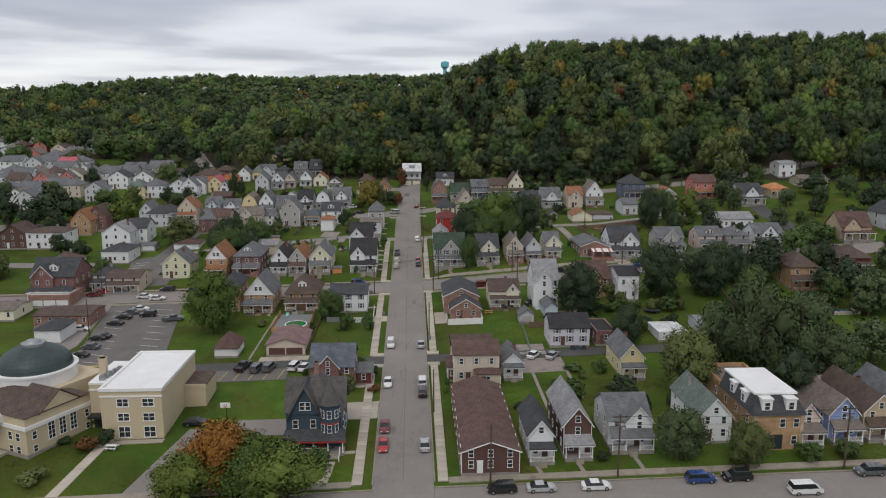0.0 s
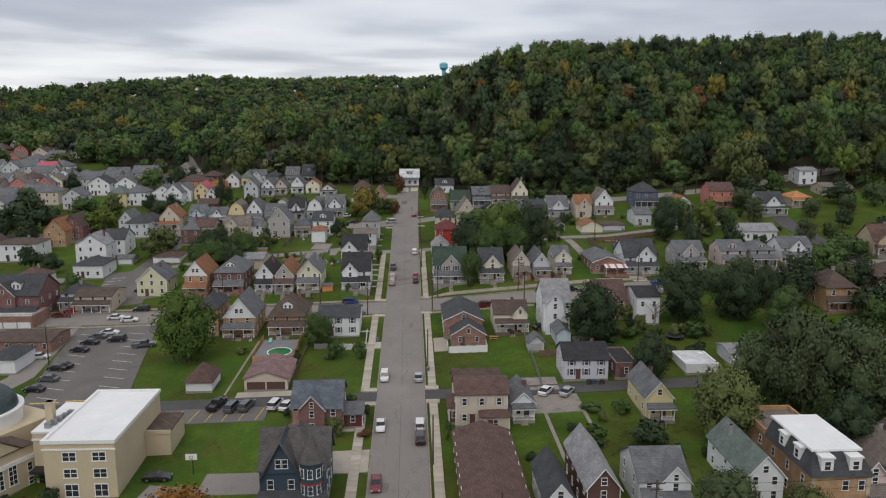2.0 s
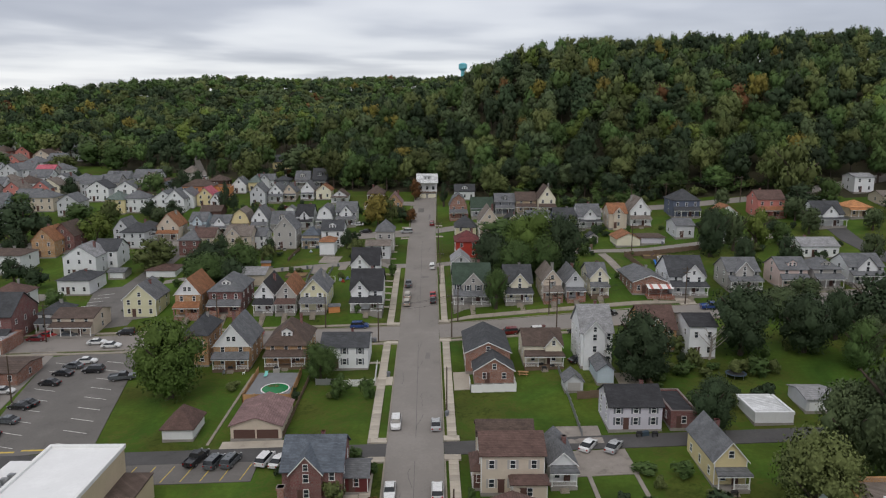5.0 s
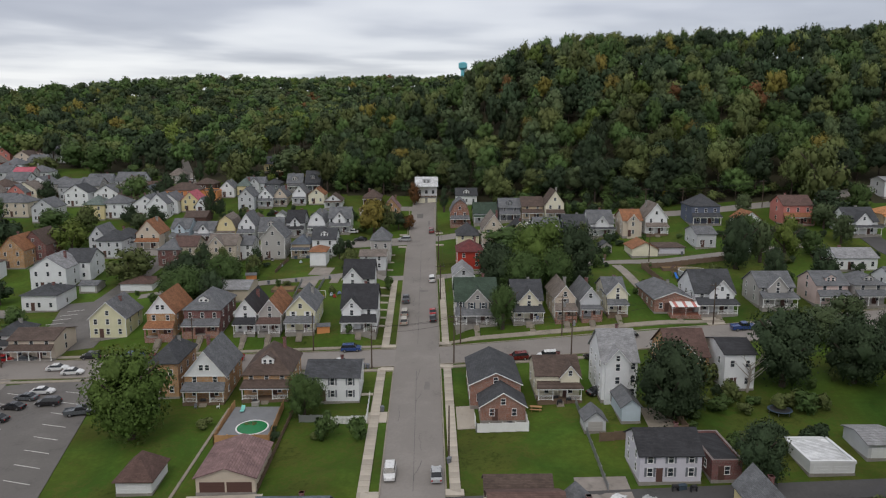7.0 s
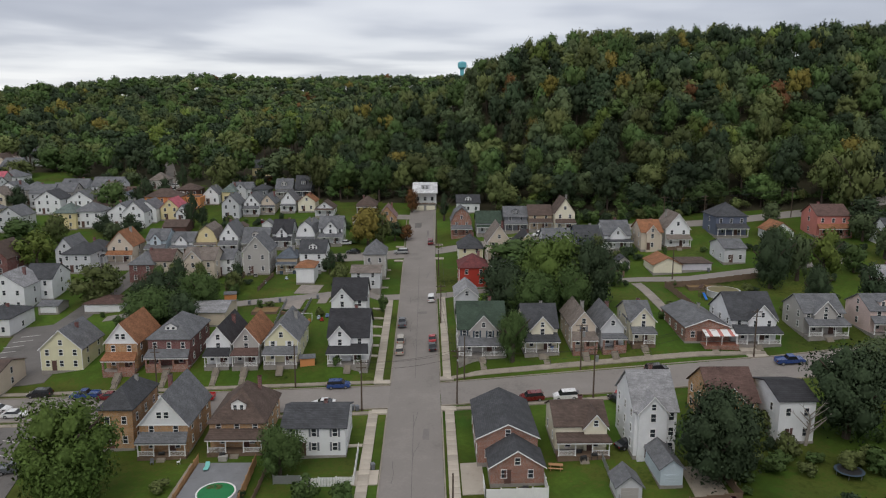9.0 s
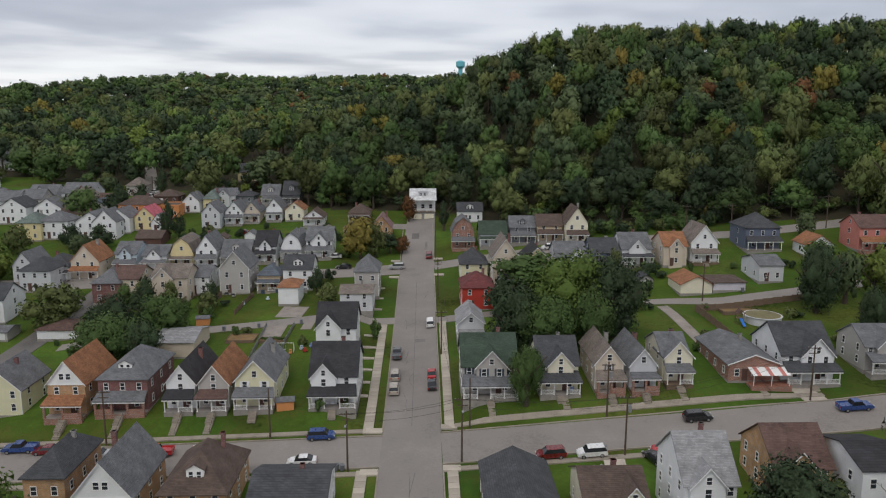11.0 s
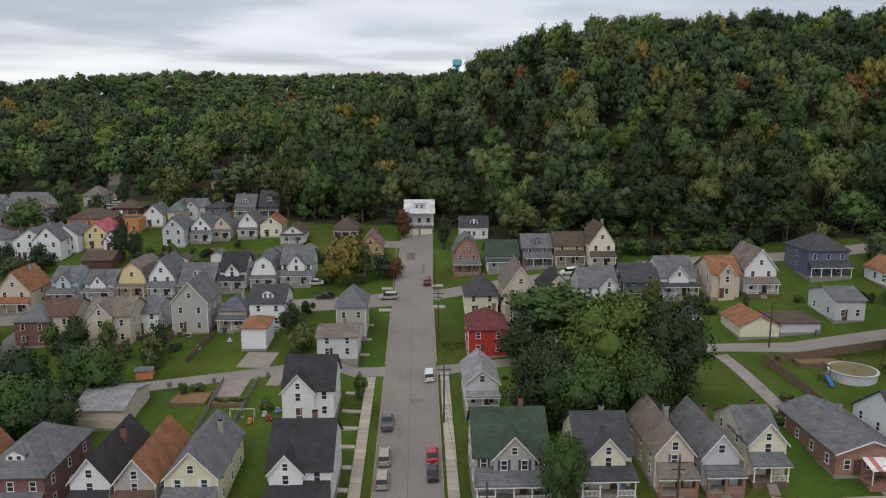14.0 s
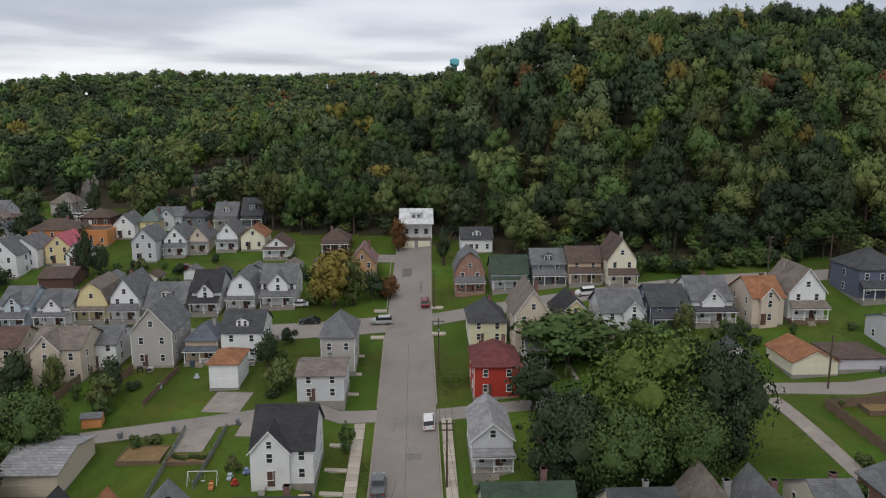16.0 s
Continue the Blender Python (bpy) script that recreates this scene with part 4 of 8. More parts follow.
house(85.2, 238.0, 8.6, 9.4, 5.0, 2.9, "cross", "gray", "gray", 2)
house(98.0, 236.4, 7.6, 9.4, 5.2, 2.5, "gs", "pink", "gray", 2, dormer=True, far=True)
house(106.5, 235.2, 7.4, 9.4, 5.1, 2.4, "hip", "gray", "gray", 2, dormer=True, far=True)
house(117.6, 236.6, 9.4, 9.4, 4.8, 2.7, "cross", "white", "gray", 2, far=True)
house(148.6, 239.4, 10.6, 9.4, 4.6, 4.4, "cross", "tan", "red_brown", 2, wing=(5.4, -1.6), far=True)
house(116.8, 258.8, 11.2, 9.0, 3.7, 2.0, "gs", "white", "light_gray", far=True, label="long low white house with a pale gray gable roof")
house(130.5, 209.5, 9.8, 9.0, 4.4, 3.4, "hip", "dark_red", "brown", 1.8, far=True)
house(109.9, 199.2, 7.8, 11.0, 6.2, 3.6, "hip", "orange_brick", "brown", 1.6, far=True, posts="brick")
house(168.9, 247.8, 10.0, 10.6, 5.8, 3.5, "gf", "light_gray", "charcoal", 1.5, far=True)
house(-78.5, 302.9, 7.6, 10.6, 6.1, 2.6, "gs", "beige", "red_brown")
house(-65.1, 297.9, 8.9, 10.6, 6.5, 2.7, "cross", "beige", "tan", wing=(5, -1.5))
house(-59.7, 304.0, 5.7, 10.6, 5.0, 2.2, "gs", "white", "gray")
house(-50.0, 303.8, 7.7, 11.8, 7.2, 4.4, "gf", "gray", "gray")
house(-41.3, 305.8, 6.0, 9.4, 4.4, 2.5, "hip", "tan", "blue_gray", 1.8)
house(-33.5, 305.1, 7.7, 10.6, 6.0, 3.0, "gs", "white", "charcoal", dormer=True)
house(-33.7, 292.0, 5.0, 8.3, 4.8, 1.3, "hip", "white", "orange", garage=1)
house(-14.6, 299.4, 6.2, 10.6, 7.0, 3.5, "hip", "gray", "gray")
house(-16.2, 286.4, 7.9, 9.4, 4.9, 1.2, "gs", "light_gray", "tan")
house(13.5, 286.1, 7.9, 10.6, 5.8, 3.0, "hip", "red", "dark_red")
house(10.4, 263.0, 5.6, 11.0, 4.7, 2.3, "gf", "light_gray", "light_gray", 1.6, shutters="dark_red")
house(-87.6, 327.3, 6.3, 10.6, 5.4, 2.8, "cross", "light_blue", "gray", 1.8, far=True)
house(-79.5, 327.9, 6.9, 10.6, 4.4, 2.4, "cross", "white", "gray", 1.8, far=True)
house(-72.1, 330.0, 6.7, 10.6, 4.2, 4.7, "gamb", "yellow", "tan", 1.8, far=True)
house(-64.6, 329.3, 6.1, 11.8, 5.4, 4.3, "gf", "white", "gray", 1.8, far=True)
house(-56.2, 330.3, 8.4, 10.6, 3.4, 3.7, "gs", "gray", "gray", 1.8, dormer=True, far=True)
house(-47.7, 332.8, 6.4, 10.6, 5.0, 3.9, "cross", "white", "dark", 1.8, far=True)
house(-40.1, 333.7, 6.2, 10.6, 4.2, 4.3, "gamb", "white", "gray", 1.8, far=True)
house(-31.8, 335.3, 7.9, 10.6, 5.6, 3.4, "cross", "white", "gray", 1.8, far=True)
house(14.0, 308.0, 7.3, 10.6, 4.9, 3.7, "hip", "pale_yellow", "charcoal")
house(22.0, 302.2, 6.9, 13.0, 7.8, 4.8, "gf", "beige", "tan")
house(31.1, 306.9, 6.9, 10.6, 4.8, 3.2, "gf", "yellow", "dark", 1.8)
house(40.0, 305.5, 8.3, 10.6, 5.1, 3.3, "cross", "white", "gray", wing=(4, 2))
house(49.5, 306.7, 7.5, 10.6, 4.9, 3.2, "gs", "blue_gray", "charcoal", 1.8, rails=True)
house(58.6, 308.3, 8.1, 11.8, 4.5, 3.7, "cross", "white", "gray", 1.8, porch_cover='charcoal')
house(67.8, 304.0, 6.2, 10.6, 5.8, 3.0, "cross", "beige", "orange")
house(75.9, 305.0, 7.2, 10.6, 5.8, 4.5, "gf", "white", "tan", 1.8, posts='wood')
house(66.0, 282.6, 7.7, 9.4, 2.7, 1.9, "gf", "cream", "orange", garage=2, shutters='cream')
house(74.1, 282.9, 7.9, 8.3, 2.4, 0.9, "hip", "lilac", "brown", garage=2, shutters='lilac')
house(85.8, 286.4, 6.0, 10.6, 4.5, 1.7, "gs", "light_gray", "gray")
house(16.3, 364.3, 8.5, 8.3, 4.1, 2.6, "gs", "white", "charcoal", dormer=True, far=True)
house(12.5, 337.0, 6.9, 9.4, 5.1, 4.8, "gamb", "brick", "gray", 1.8, posts='brick', far=True)
house(21.8, 336.0, 8.4, 9.4, 4.1, 3.4, "gs", "light_gray", "green", 1.8, far=True)
house(30.9, 336.1, 7.7, 9.4, 5.2, 2.9, "gs", "dark_gray", "gray", 1.8, dormer=True, far=True)
house(39.1, 335.0, 7.7, 9.4, 5.2, 2.9, "gs", "tan", "brown", 1.8, far=True)
house(46.8, 331.5, 6.6, 10.6, 6.2, 4.7, "gf", "cream", "brown", 1.8, far=True)
house(94.4, 311.1, 9.6, 10.6, 6.3, 3.8, "hip", "blue_gray", "charcoal", 2, far=True)
house(122.0, 303.6, 9.7, 9.6, 6.6, 2.8, "gs", "salmon", "red_brown", 2.0, far=True, posts="brick", porch_cover="orange")
house(135.0, 288.6, 9.6, 10.6, 4.4, 3.7, "cross", "white", "charcoal", 1.8, far=True)
house(150.2, 297.0, 8.1, 9.0, 3.6, 2.2, "hip", "tan", "bright_orange", 1.6, far=True)
house(168.3, 326.8, 7.6, 9.0, 6.2, 1.2, "gs", "white", "light_gray", far=True)
house(106.1, 302.0, 6.9, 8.3, 3.4, 2.5, "gf", "white", "orange", far=True)
house(171.7, 309.7, 12.2, 9.4, 3.4, 1.6, "gs", "beige", "tan", far=True)
house(-22.6, 372.7, 7.4, 9.4, 3.4, 3.1, "hip", "brown", "brown", 1.8, far=True)
house(-13.5, 349.3, 6.4, 10.6, 5.1, 3.7, "gf", "orange_brick", "mauve", far=True)
house(-38.3, 368.8, 7.0, 9.4, 3.4, 2.5, "gf", "white", "brown", 1.5, far=True)
house(-46.2, 376.0, 6.7, 9.4, 4.3, 2.6, "gf", "cream", "orange", far=True)
house(-53.5, 376.5, 5.8, 10.6, 4.7, 3.5, "gf", "white", "gray", 1.5, far=True)
house(-61.3, 375.1, 5.8, 10.6, 4.1, 3.4, "gf", "beige", "gray", 1.5, far=True)
house(-66.9, 372.7, 6.0, 10.6, 4.9, 3.5, "gf", "white", "gray", 1.5, far=True)
house(-73.8, 367.9, 6.4, 10.6, 6.0, 3.4, "gf", "light_gray", "gray", far=True)
house(-59.1, 397.8, 6.7, 9.4, 4.1, 3.7, "gs", "gray", "gray", 1.5, dormer=True, far=True)
house(-51.1, 398.5, 6.4, 9.4, 4.0, 4.8, "gs", "dark_gray", "charcoal", 1.5, dormer=True, far=True)
house(-69.3, 399.3, 6.8, 9.4, 3.4, 1.9, "hip", "dark_gray", "charcoal", far=True)
house(-80.7, 392.4, 5.5, 9.4, 4.4, 3.2, "hip", "yellow", "gray_green", far=True)
house(-87.1, 389.4, 6.2, 9.4, 4.4, 3.1, "gf", "white", "gray", far=True)
house(-95.4, 382.7, 11.9, 10.6, 4.6, 0.3, "flat", "orange", "brown", far=True)
house(-100.1, 400.7, 9.2, 9.4, 3.4, 2.6, "hip", "brown", "brown", far=True)
house(-104.2, 364.4, 7.5, 10.6, 5.6, 3.0, "gf", "white", "gray", far=True)
house(-96.5, 367.6, 7.1, 10.6, 4.9, 3.4, "gf", "yellow", "pink", far=True)
house(-91.3, 365.4, 4.5, 8.3, 3.5, 2.8, "gf", "white", "gray", far=True)
house(-88.9, 349.2, 8.2, 9.4, 3.0, 1.9, "gs", "brown", "brown", garage=2, shutters='brown', far=True)
house(-119.0, 419.5, 7.2, 9.4, 4.1, 3.3, "hip", "gray", "tan", far=True)
house(-76.5, 439.6, 10.3, 9.4, 4.3, 3.3, "gs", "yellow", "charcoal", far=True)
house(-76.9, 397.6, 8.4, 9.4, 4.3, 2.4, "cross", "light_gray", "gray", far=True)
house(-118.8, 382.0, 7.3, 9.4, 4.6, 2.9, "gf", "white", "blue_gray", far=True)
house(-109.5, 224.6, 13.0, 13.0, 7.2, 4.6, "cross", "dark_brick", "charcoal", 2.2, wing=(6.2, -2.6), dormer=True)
house(-97.6, 232.6, 6.0, 9.0, 4.8, 2.2, "hip", "white", "charcoal", 1.8, far=True)
garage_block = house(-106.9, 216.4, 11.9, 9.4, 3.4, 0.3, "flat", "brick", "light_gray", garage=3, far=True)
balcony = Shape().box(-5.9, 5.9, -0.05, 0.05, 4.55, 4.68).box(-5.9, 5.9, -0.04, 0.04, 3.95, 4.05)
for k in range(40):
    balcony.box(-5.85 + k * 0.3, -5.77 + k * 0.3, -0.03, 0.03, 3.85, 4.6)
part("railing", balcony, TRIM, garage_block, "white balcony railing")
house(-90.0, 229.0, 10.3, 10.6, 4.8, 1.4, "gs", "beige", "brown", 1.8, far=True)
house(-112.3, 282.2, 10.6, 10.6, 6.9, 3.5, "gf", "white", "light_gray", far=True)
house(-107.6, 290.5, 8.0, 10.6, 6.2, 3.2, "gs", "white", "charcoal", far=True)
house(-134.5, 303.5, 7.9, 11.8, 6.4, 4.2, "gf", "orange_brick", "orange", far=True)
house(-131.1, 310.9, 8.1, 11.8, 5.8, 4.5, "gf", "dark_brick", "brown", far=True)
house(-140.5, 286.1, 14.4, 11.8, 6.5, 1.7, "hip", "white", "brown", far=True)
house(-153.2, 286.9, 10.2, 11.8, 5.9, 3.7, "gf", "brown", "brown", far=True)
house(-85.2, 278.9, 9.3, 9.4, 2.6, 1.4, "hip", "white", "red_brown", garage=3)
house(-99.6, 279.4, 5.2, 5.9, 2.4, 0.8, "gs", "gray", "gray", garage=1, far=True)
house(-106.7, 312.2, 8.6, 10.6, 6.1, 3.1, "hip", "light_gray", "charcoal", far=True)
house(-105.8, 263.5, 9.5, 11.8, 4.7, 2.0, "hip", "white", "charcoal", far=True)
house(-92.2, 183.8, 6.4, 9.4, 3.7, 1.6, "hip", "white", "charcoal", garage=2, far=True)
house(-94.7, 197.2, 14.9, 10.6, 3.2, 0.8, "gs", "brick", "brown", storeys=1, far=True)
house(-115.1, 204.0, 8.4, 10.6, 3.2, 0.8, "gs", "cream", "tan", far=True)
house(45.8, 167.8, 4.6, 10.6, 3.3, 0.3, "flat", "dark_brick", "dark", chimney=False, storeys=1)
house(21.7, 294.8, 3.3, 5.9, 4.1, 0.8, "gs", "light_gray", "gray", garage=1)
house(-96.9, 321.2, 8.0, 10.6, 5.6, 4.6, "gf", "beige", "orange", 1.5, far=True)
house(-105.6, 320.5, 8.6, 10.6, 4.3, 3.0, "hip", "white", "charcoal", 1.5, far=True)
house(-113.5, 319.3, 5.9, 10.6, 5.2, 3.8, "gf", "light_gray", "gray", far=True)
house(-123.6, 373.7, 10.0, 10.6, 4.6, 2.5, "gs", "yellow", "brown", far=True)
house(-133.1, 398.6, 11.9, 10.6, 5.9, 3.4, "gs", "light_gray", "gray", far=True)
house(-146.5, 397.9, 10.5, 10.6, 5.5, 3.3, "cross", "light_gray", "gray", far=True)
house(-121.6, 395.5, 8.4, 9.4, 3.5, 2.4, "gs", "gray", "red_brown", far=True)
house(-82.9, 301.4, 7.2, 10.6, 5.8, 3.3, "hip", "dark_brick", "gray")
house(-106.1, 357.5, 7.5, 9.4, 6.3, 3.8, "gf", "white", "gray", far=True)
house(-103.3, 379.3, 13.6, 9.4, 6.1, 3.0, "hip", "orange", "brown", far=True)
house(-207.8, 393.8, 9.7, 10, 6.2, 3.2, "hip", "white", "gray", far=True)
house(-192.9, 357.9, 9.7, 10, 6.2, 3.2, "hip", "white", "gray", far=True)
house(-180.2, 355.4, 8.8, 10, 6.2, 3.2, "gs", "light_blue", "gray", far=True)
house(-184.2, 377.1, 7.9, 10, 6.2, 3.2, "gf", "salmon", "tan", far=True)
house(-184.5, 388.2, 9.7, 10, 6.2, 3.2, "hip", "white", "brown", far=True)
house(-183.9, 399.8, 9.7, 10, 6.2, 3.2, "gs", "white", "gray", far=True)
house(-171.0, 383.1, 9.7, 10, 6.2, 3.2, "gf", "cream", "tan", far=True)
house(-149.2, 354.0, 8.8, 10, 6.2, 3.2, "gf", "light_gray", "gray", far=True)
house(-154.4, 386.9, 8.8, 10, 6.2, 3.2, "gs", "light_gray", "gray", far=True)
house(-146.5, 388.9, 8.8, 10, 6.2, 3.2, "gs", "gray", "gray", far=True)
house(-130.9, 357.0, 7.9, 10, 6.2, 3.2, "hip", "yellow", "gray_green", far=True)
house(-123.4, 358.6, 9.7, 10, 6.2, 3.2, "hip", "white", "gray", far=True)
house(-111.0, 357.9, 9.7, 10, 6.2, 3.2, "gf", "white", "gray", far=True)
house(-236.9, 503.2, 9.7, 10, 6.2, 3.2, "hip", "white", "pink", far=True)
house(-233.0, 479.1, 7.9, 10, 6.2, 3.2, "gf", "salmon", "brown", far=True)
house(-214.2, 482.4, 8.8, 10, 6.2, 3.2, "gs", "pink", "brown", far=True)
house(-264.7, 521.2, 9.7, 10, 6.2, 3.2, "gs", "white", "gray", far=True)
house(-206.9, 416.1, 8.8, 10, 6.2, 3.2, "gf", "light_gray", "gray", far=True)
house(-186.9, 410.7, 8.8, 10, 6.2, 3.2, "gs", "gray", "pink", far=True)
house(-180.1, 343.6, 9.7, 10, 6.2, 3.2, "gf", "white", "tan", far=True)
house(-174.9, 340.9, 8.8, 10, 6.2, 3.2, "gf", "light_gray", "gray", far=True)
house(-203.4, 481.9, 9.7, 10, 6.2, 3.2, "gs", "white", "gray", far=True)
house(-216.1, 467.1, 9.7, 10, 6.2, 3.2, "gf", "beige", "brown", far=True)
house(-212.1, 494.3, 9.7, 10, 6.2, 3.2, "gf", "white", "gray", far=True)
house(-220.0, 421.0, 9.7, 10, 6.2, 3.2, "gs", "white", "gray", far=True)
house(-201.1, 419.8, 8.8, 10, 6.2, 3.2, "gs", "light_gray", "gray", far=True)
house(-246.4, 470.0, 9.7, 10, 6.2, 3.2, "hip", "white", "tan", far=True)
house(-228.3, 450.5, 8.8, 10, 6.2, 3.2, "gf", "gray", "brown", far=True)
house(-183.8, 418.9, 9.7, 10, 6.2, 3.2, "hip", "white", "gray", far=True)
house(-263.0, 495.7, 9.7, 10, 6.2, 3.2, "gs", "white", "gray", far=True)
house(-226.2, 421.1, 9.7, 10, 6.2, 3.2, "hip", "white", "gray", far=True)
house(-195.7, 374.0, 8.8, 10, 6.2, 3.2, "gs", "gray", "brown", far=True)
house(-198.0, 385.4, 9.7, 10, 6.2, 3.2, "gs", "white", "gray", far=True)
house(-194.4, 391.0, 8.8, 10, 6.2, 3.2, "hip", "light_gray", "tan", far=True)
house(-170.6, 362.2, 9.7, 10, 6.2, 3.2, "gs", "white", "gray", far=True)
house(-163.8, 361.7, 9.7, 10, 6.2, 3.2, "hip", "beige", "gray", far=True)
house(-169.7, 392.3, 9.7, 10, 6.2, 3.2, "gf", "white", "gray", far=True)
house(-160.3, 391.9, 8.8, 10, 6.2, 3.2, "hip", "gray", "gray", far=True)
house(-146.9, 377.5, 9.7, 10, 6.2, 3.2, "gf", "white", "charcoal", far=True)
house(-129.2, 390.3, 8.8, 10, 6.2, 3.2, "gf", "gray", "tan", far=True)
house(-134.1, 376.7, 9.7, 10, 6.2, 3.2, "gf", "white", "gray", far=True)
house(-244.8, 495.2, 9.7, 10, 6.2, 3.2, "gf", "white", "gray", far=True)
house(-246.0, 479.6, 7.9, 10, 6.2, 3.2, "hip", "salmon", "brown", far=True)
house(-235.0, 520.5, 9.7, 10, 6.2, 3.2, "gs", "white", "light_gray", far=True)
house(-229.6, 531.9, 8.8, 10, 6.2, 3.2, "gs", "light_gray", "gray", far=True)
house(-260.9, 545.5, 9.7, 10, 6.2, 3.2, "hip", "white", "light_gray", far=True)
house(-273.0, 550.2, 9.7, 10, 6.2, 3.2, "gs", "white", "pink", far=True)
house(-274.3, 521.6, 8.8, 10, 6.2, 3.2, "gf", "light_gray", "gray", far=True)
house(-210.6, 508.6, 9.7, 10, 6.2, 3.2, "hip", "white", "gray", far=True)
house(-242.2, 456.5, 9.7, 10, 6.2, 3.2, "gf", "white", "gray", far=True)
house(-223.3, 450.2, 7.9, 10, 6.2, 3.2, "gf", "salmon", "tan", far=True)
house(-209.0, 444.0, 9.7, 10, 6.2, 3.2, "hip", "white", "gray", far=True)
house(-201.6, 453.2, 8.8, 10, 6.2, 3.2, "gs", "light_gray", "gray", far=True)
house(-228.5, 441.0, 9.7, 10, 6.2, 3.2, "gf", "beige", "gray", far=True)
house(-204.1, 379.9, 9.7, 10, 6.2, 3.2, "hip", "white", "gray", far=True)
house(-172.5, 378.7, 7.9, 10, 6.2, 3.2, "gf", "salmon", "gray", far=True)

# ---- single trees and shrubs ----
tree(-31.0, 113.0, 6.8, 11.6, "orange", "orange autumn maple beside the school drive")
tree(-25.0, 110.5, 7.4, 10.6, "maple", "broad yellow green tree beside the school drive")
tree(-20.4, 107.6, 7.2, 9.6, "bright", "light green tree beside the school drive")
tree(-35.6, 108.6, 6.2, 8.6, "bright", "light green tree beside the school drive")
tree(-51.9, 188.7, 8.4, 17.0, "maple", "large round maple on the lawn beside the parking lot")
tree(43.6, 188.1, 7.0, 14.5, "dark", "dense dark tree beside the white house")
tree(50.6, 166.9, 4.2, 10.3, "dark", "dark round tree beside the alley")
tree(68.4, 198.1, 7.3, 15.6, "dark", "dark broad tree in a back yard")
tree(82.2, 198.0, 6.5, 13.3, "dark", "dark broad tree in a back yard")
tree(101.2, 205.8, 6.8, 13.8, "dark", "dark broad tree beside the houses")
tree(72.4, 148.3, 8.0, 22.3, "gray", "tall dusty green tree in a back yard")
tree(82.5, 148.8, 7.5, 18.8, "gray", "tall dusty green tree in a back yard")
tree(67.0, 153.2, 5.7, 15.4, "gray", "dusty green tree in a back yard")
tree(55.1, 139.7, 6.7, 14.0, "olive", "olive yellow tree beside the alley")
tree(86.5, 142.7, 6.6, 12.8, "gray", "leafy tree behind the houses")
tree(101.7, 153.6, 5.8, 10.4, "gray", "leafy tree behind the houses")
tree(73.3, 133.2, 5.1, 11.5, "dark", "dark tree behind the houses")
tree(45.1, 114.9, 4.6, 9.8, "gray", "thin gray green tree in a front yard")
tree(54.8, 111.3, 3.6, 9.1, "olive", "thin olive tree in a front yard")
tree(116.7, 179.4, 6.0, 11.9, "gray", "leafy tree at the yard edge")
tree(19.6, 254.8, 6.9, 14.5, "dark", "dense dark tree behind the houses")
tree(30.5, 259.5, 9.4, 19.4, "maple", "broad green maple behind the houses")
tree(39.5, 257.9, 6.9, 17.6, "dark", "dense dark maple behind the houses")
tree(24.9, 251.5, 6.4, 13.4, "mid", "dense green tree behind the houses")
tree(33.5, 252.6, 5.4, 13.5, "mid", "dense green tree behind the houses")
tree(18.2, 232.9, 3.3, 11.1, "mid", "small green tree in front of the porch")
tree(-120.5, 270.5, 4.2, 7.6, "dark", "dark tree beside the side street")
tree(-103.8, 248.0, 3.6, 6.8, "mid", "small green tree beside the parking lot")
tree(-57.0, 271.1, 6.1, 11.3, "mid", "round green tree beside the alley")
tree(-63.7, 256.9, 7.6, 12.2, "mid", "broad green tree beside the alley")
tree(-56.6, 255.5, 4.5, 10.6, "dark", "dark green tree beside the alley")
tree(-19.1, 333.5, 6.1, 13.6, "yellow", "yellowing tree at the top of the street")
tree(-14.7, 334.8, 3.9, 11.3, "olive", "olive tree at the top of the street")
tree(-10.3, 337.9, 4.6, 6.8, "dark", "dark shrubby tree at the top of the street")
tree(-6.3, 337.5, 3.0, 5.7, "rust", "brownish shrub at the top of the street")
tree(-111.8, 383.7, 5.5, 13.4, "dark", "dark tree among the houses")
tree(-85.1, 357.1, 2.8, 13.4, "dark", "narrow dark evergreen among the houses")
tree(-82.2, 359.6, 3.0, 7.7, "dark", "dark tree among the houses")
tree(-90.0, 286.3, 7.5, 11.7, "olive", "olive tree among the houses")
tree(-65.7, 263.7, 6.2, 13.1, "dark", "dark green tree among the houses")
tree(-71.7, 271.3, 4.1, 9.5, "dark", "dark green tree among the houses")
tree(-123.0, 320.4, 6.7, 11.4, "bright", "bright yellow green tree among the houses")
tree(-148.7, 318.2, 10.6, 17.3, "dark", "dark tree among the houses")
tree(-158.8, 314.8, 7.0, 13.1, "dark", "dark tree among the houses")
tree(-169.6, 315.5, 5.8, 16.7, "dark", "dark tree among the houses")
tree(-121.7, 377.2, 7.0, 13.3, "mid", "green tree among the houses")
tree(-133.6, 383.6, 5.7, 8.6, "olive", "olive tree among the houses")
tree(-162.4, 384.9, 4.8, 9.8, "dark", "dark tree among the houses")
tree(-139.1, 342.4, 7.6, 9.0, "mid", "green tree among the houses")
tree(-172.5, 363.3, 6.7, 8.2, "mid", "green tree among the houses")
tree(-223.0, 433.1, 9.4, 14.3, "mid", "green tree among the houses")
tree(-197.5, 451.2, 8.2, 9.3, "olive", "olive tree among the houses")
tree(-167.1, 449.4, 9.9, 16.6, "mid", "green tree among the houses")
tree(-188.1, 469.6, 10.3, 13.8, "mid", "green tree among the houses")
tree(-88.0, 412.1, 7.7, 16.9, "olive", "olive tree behind the houses")
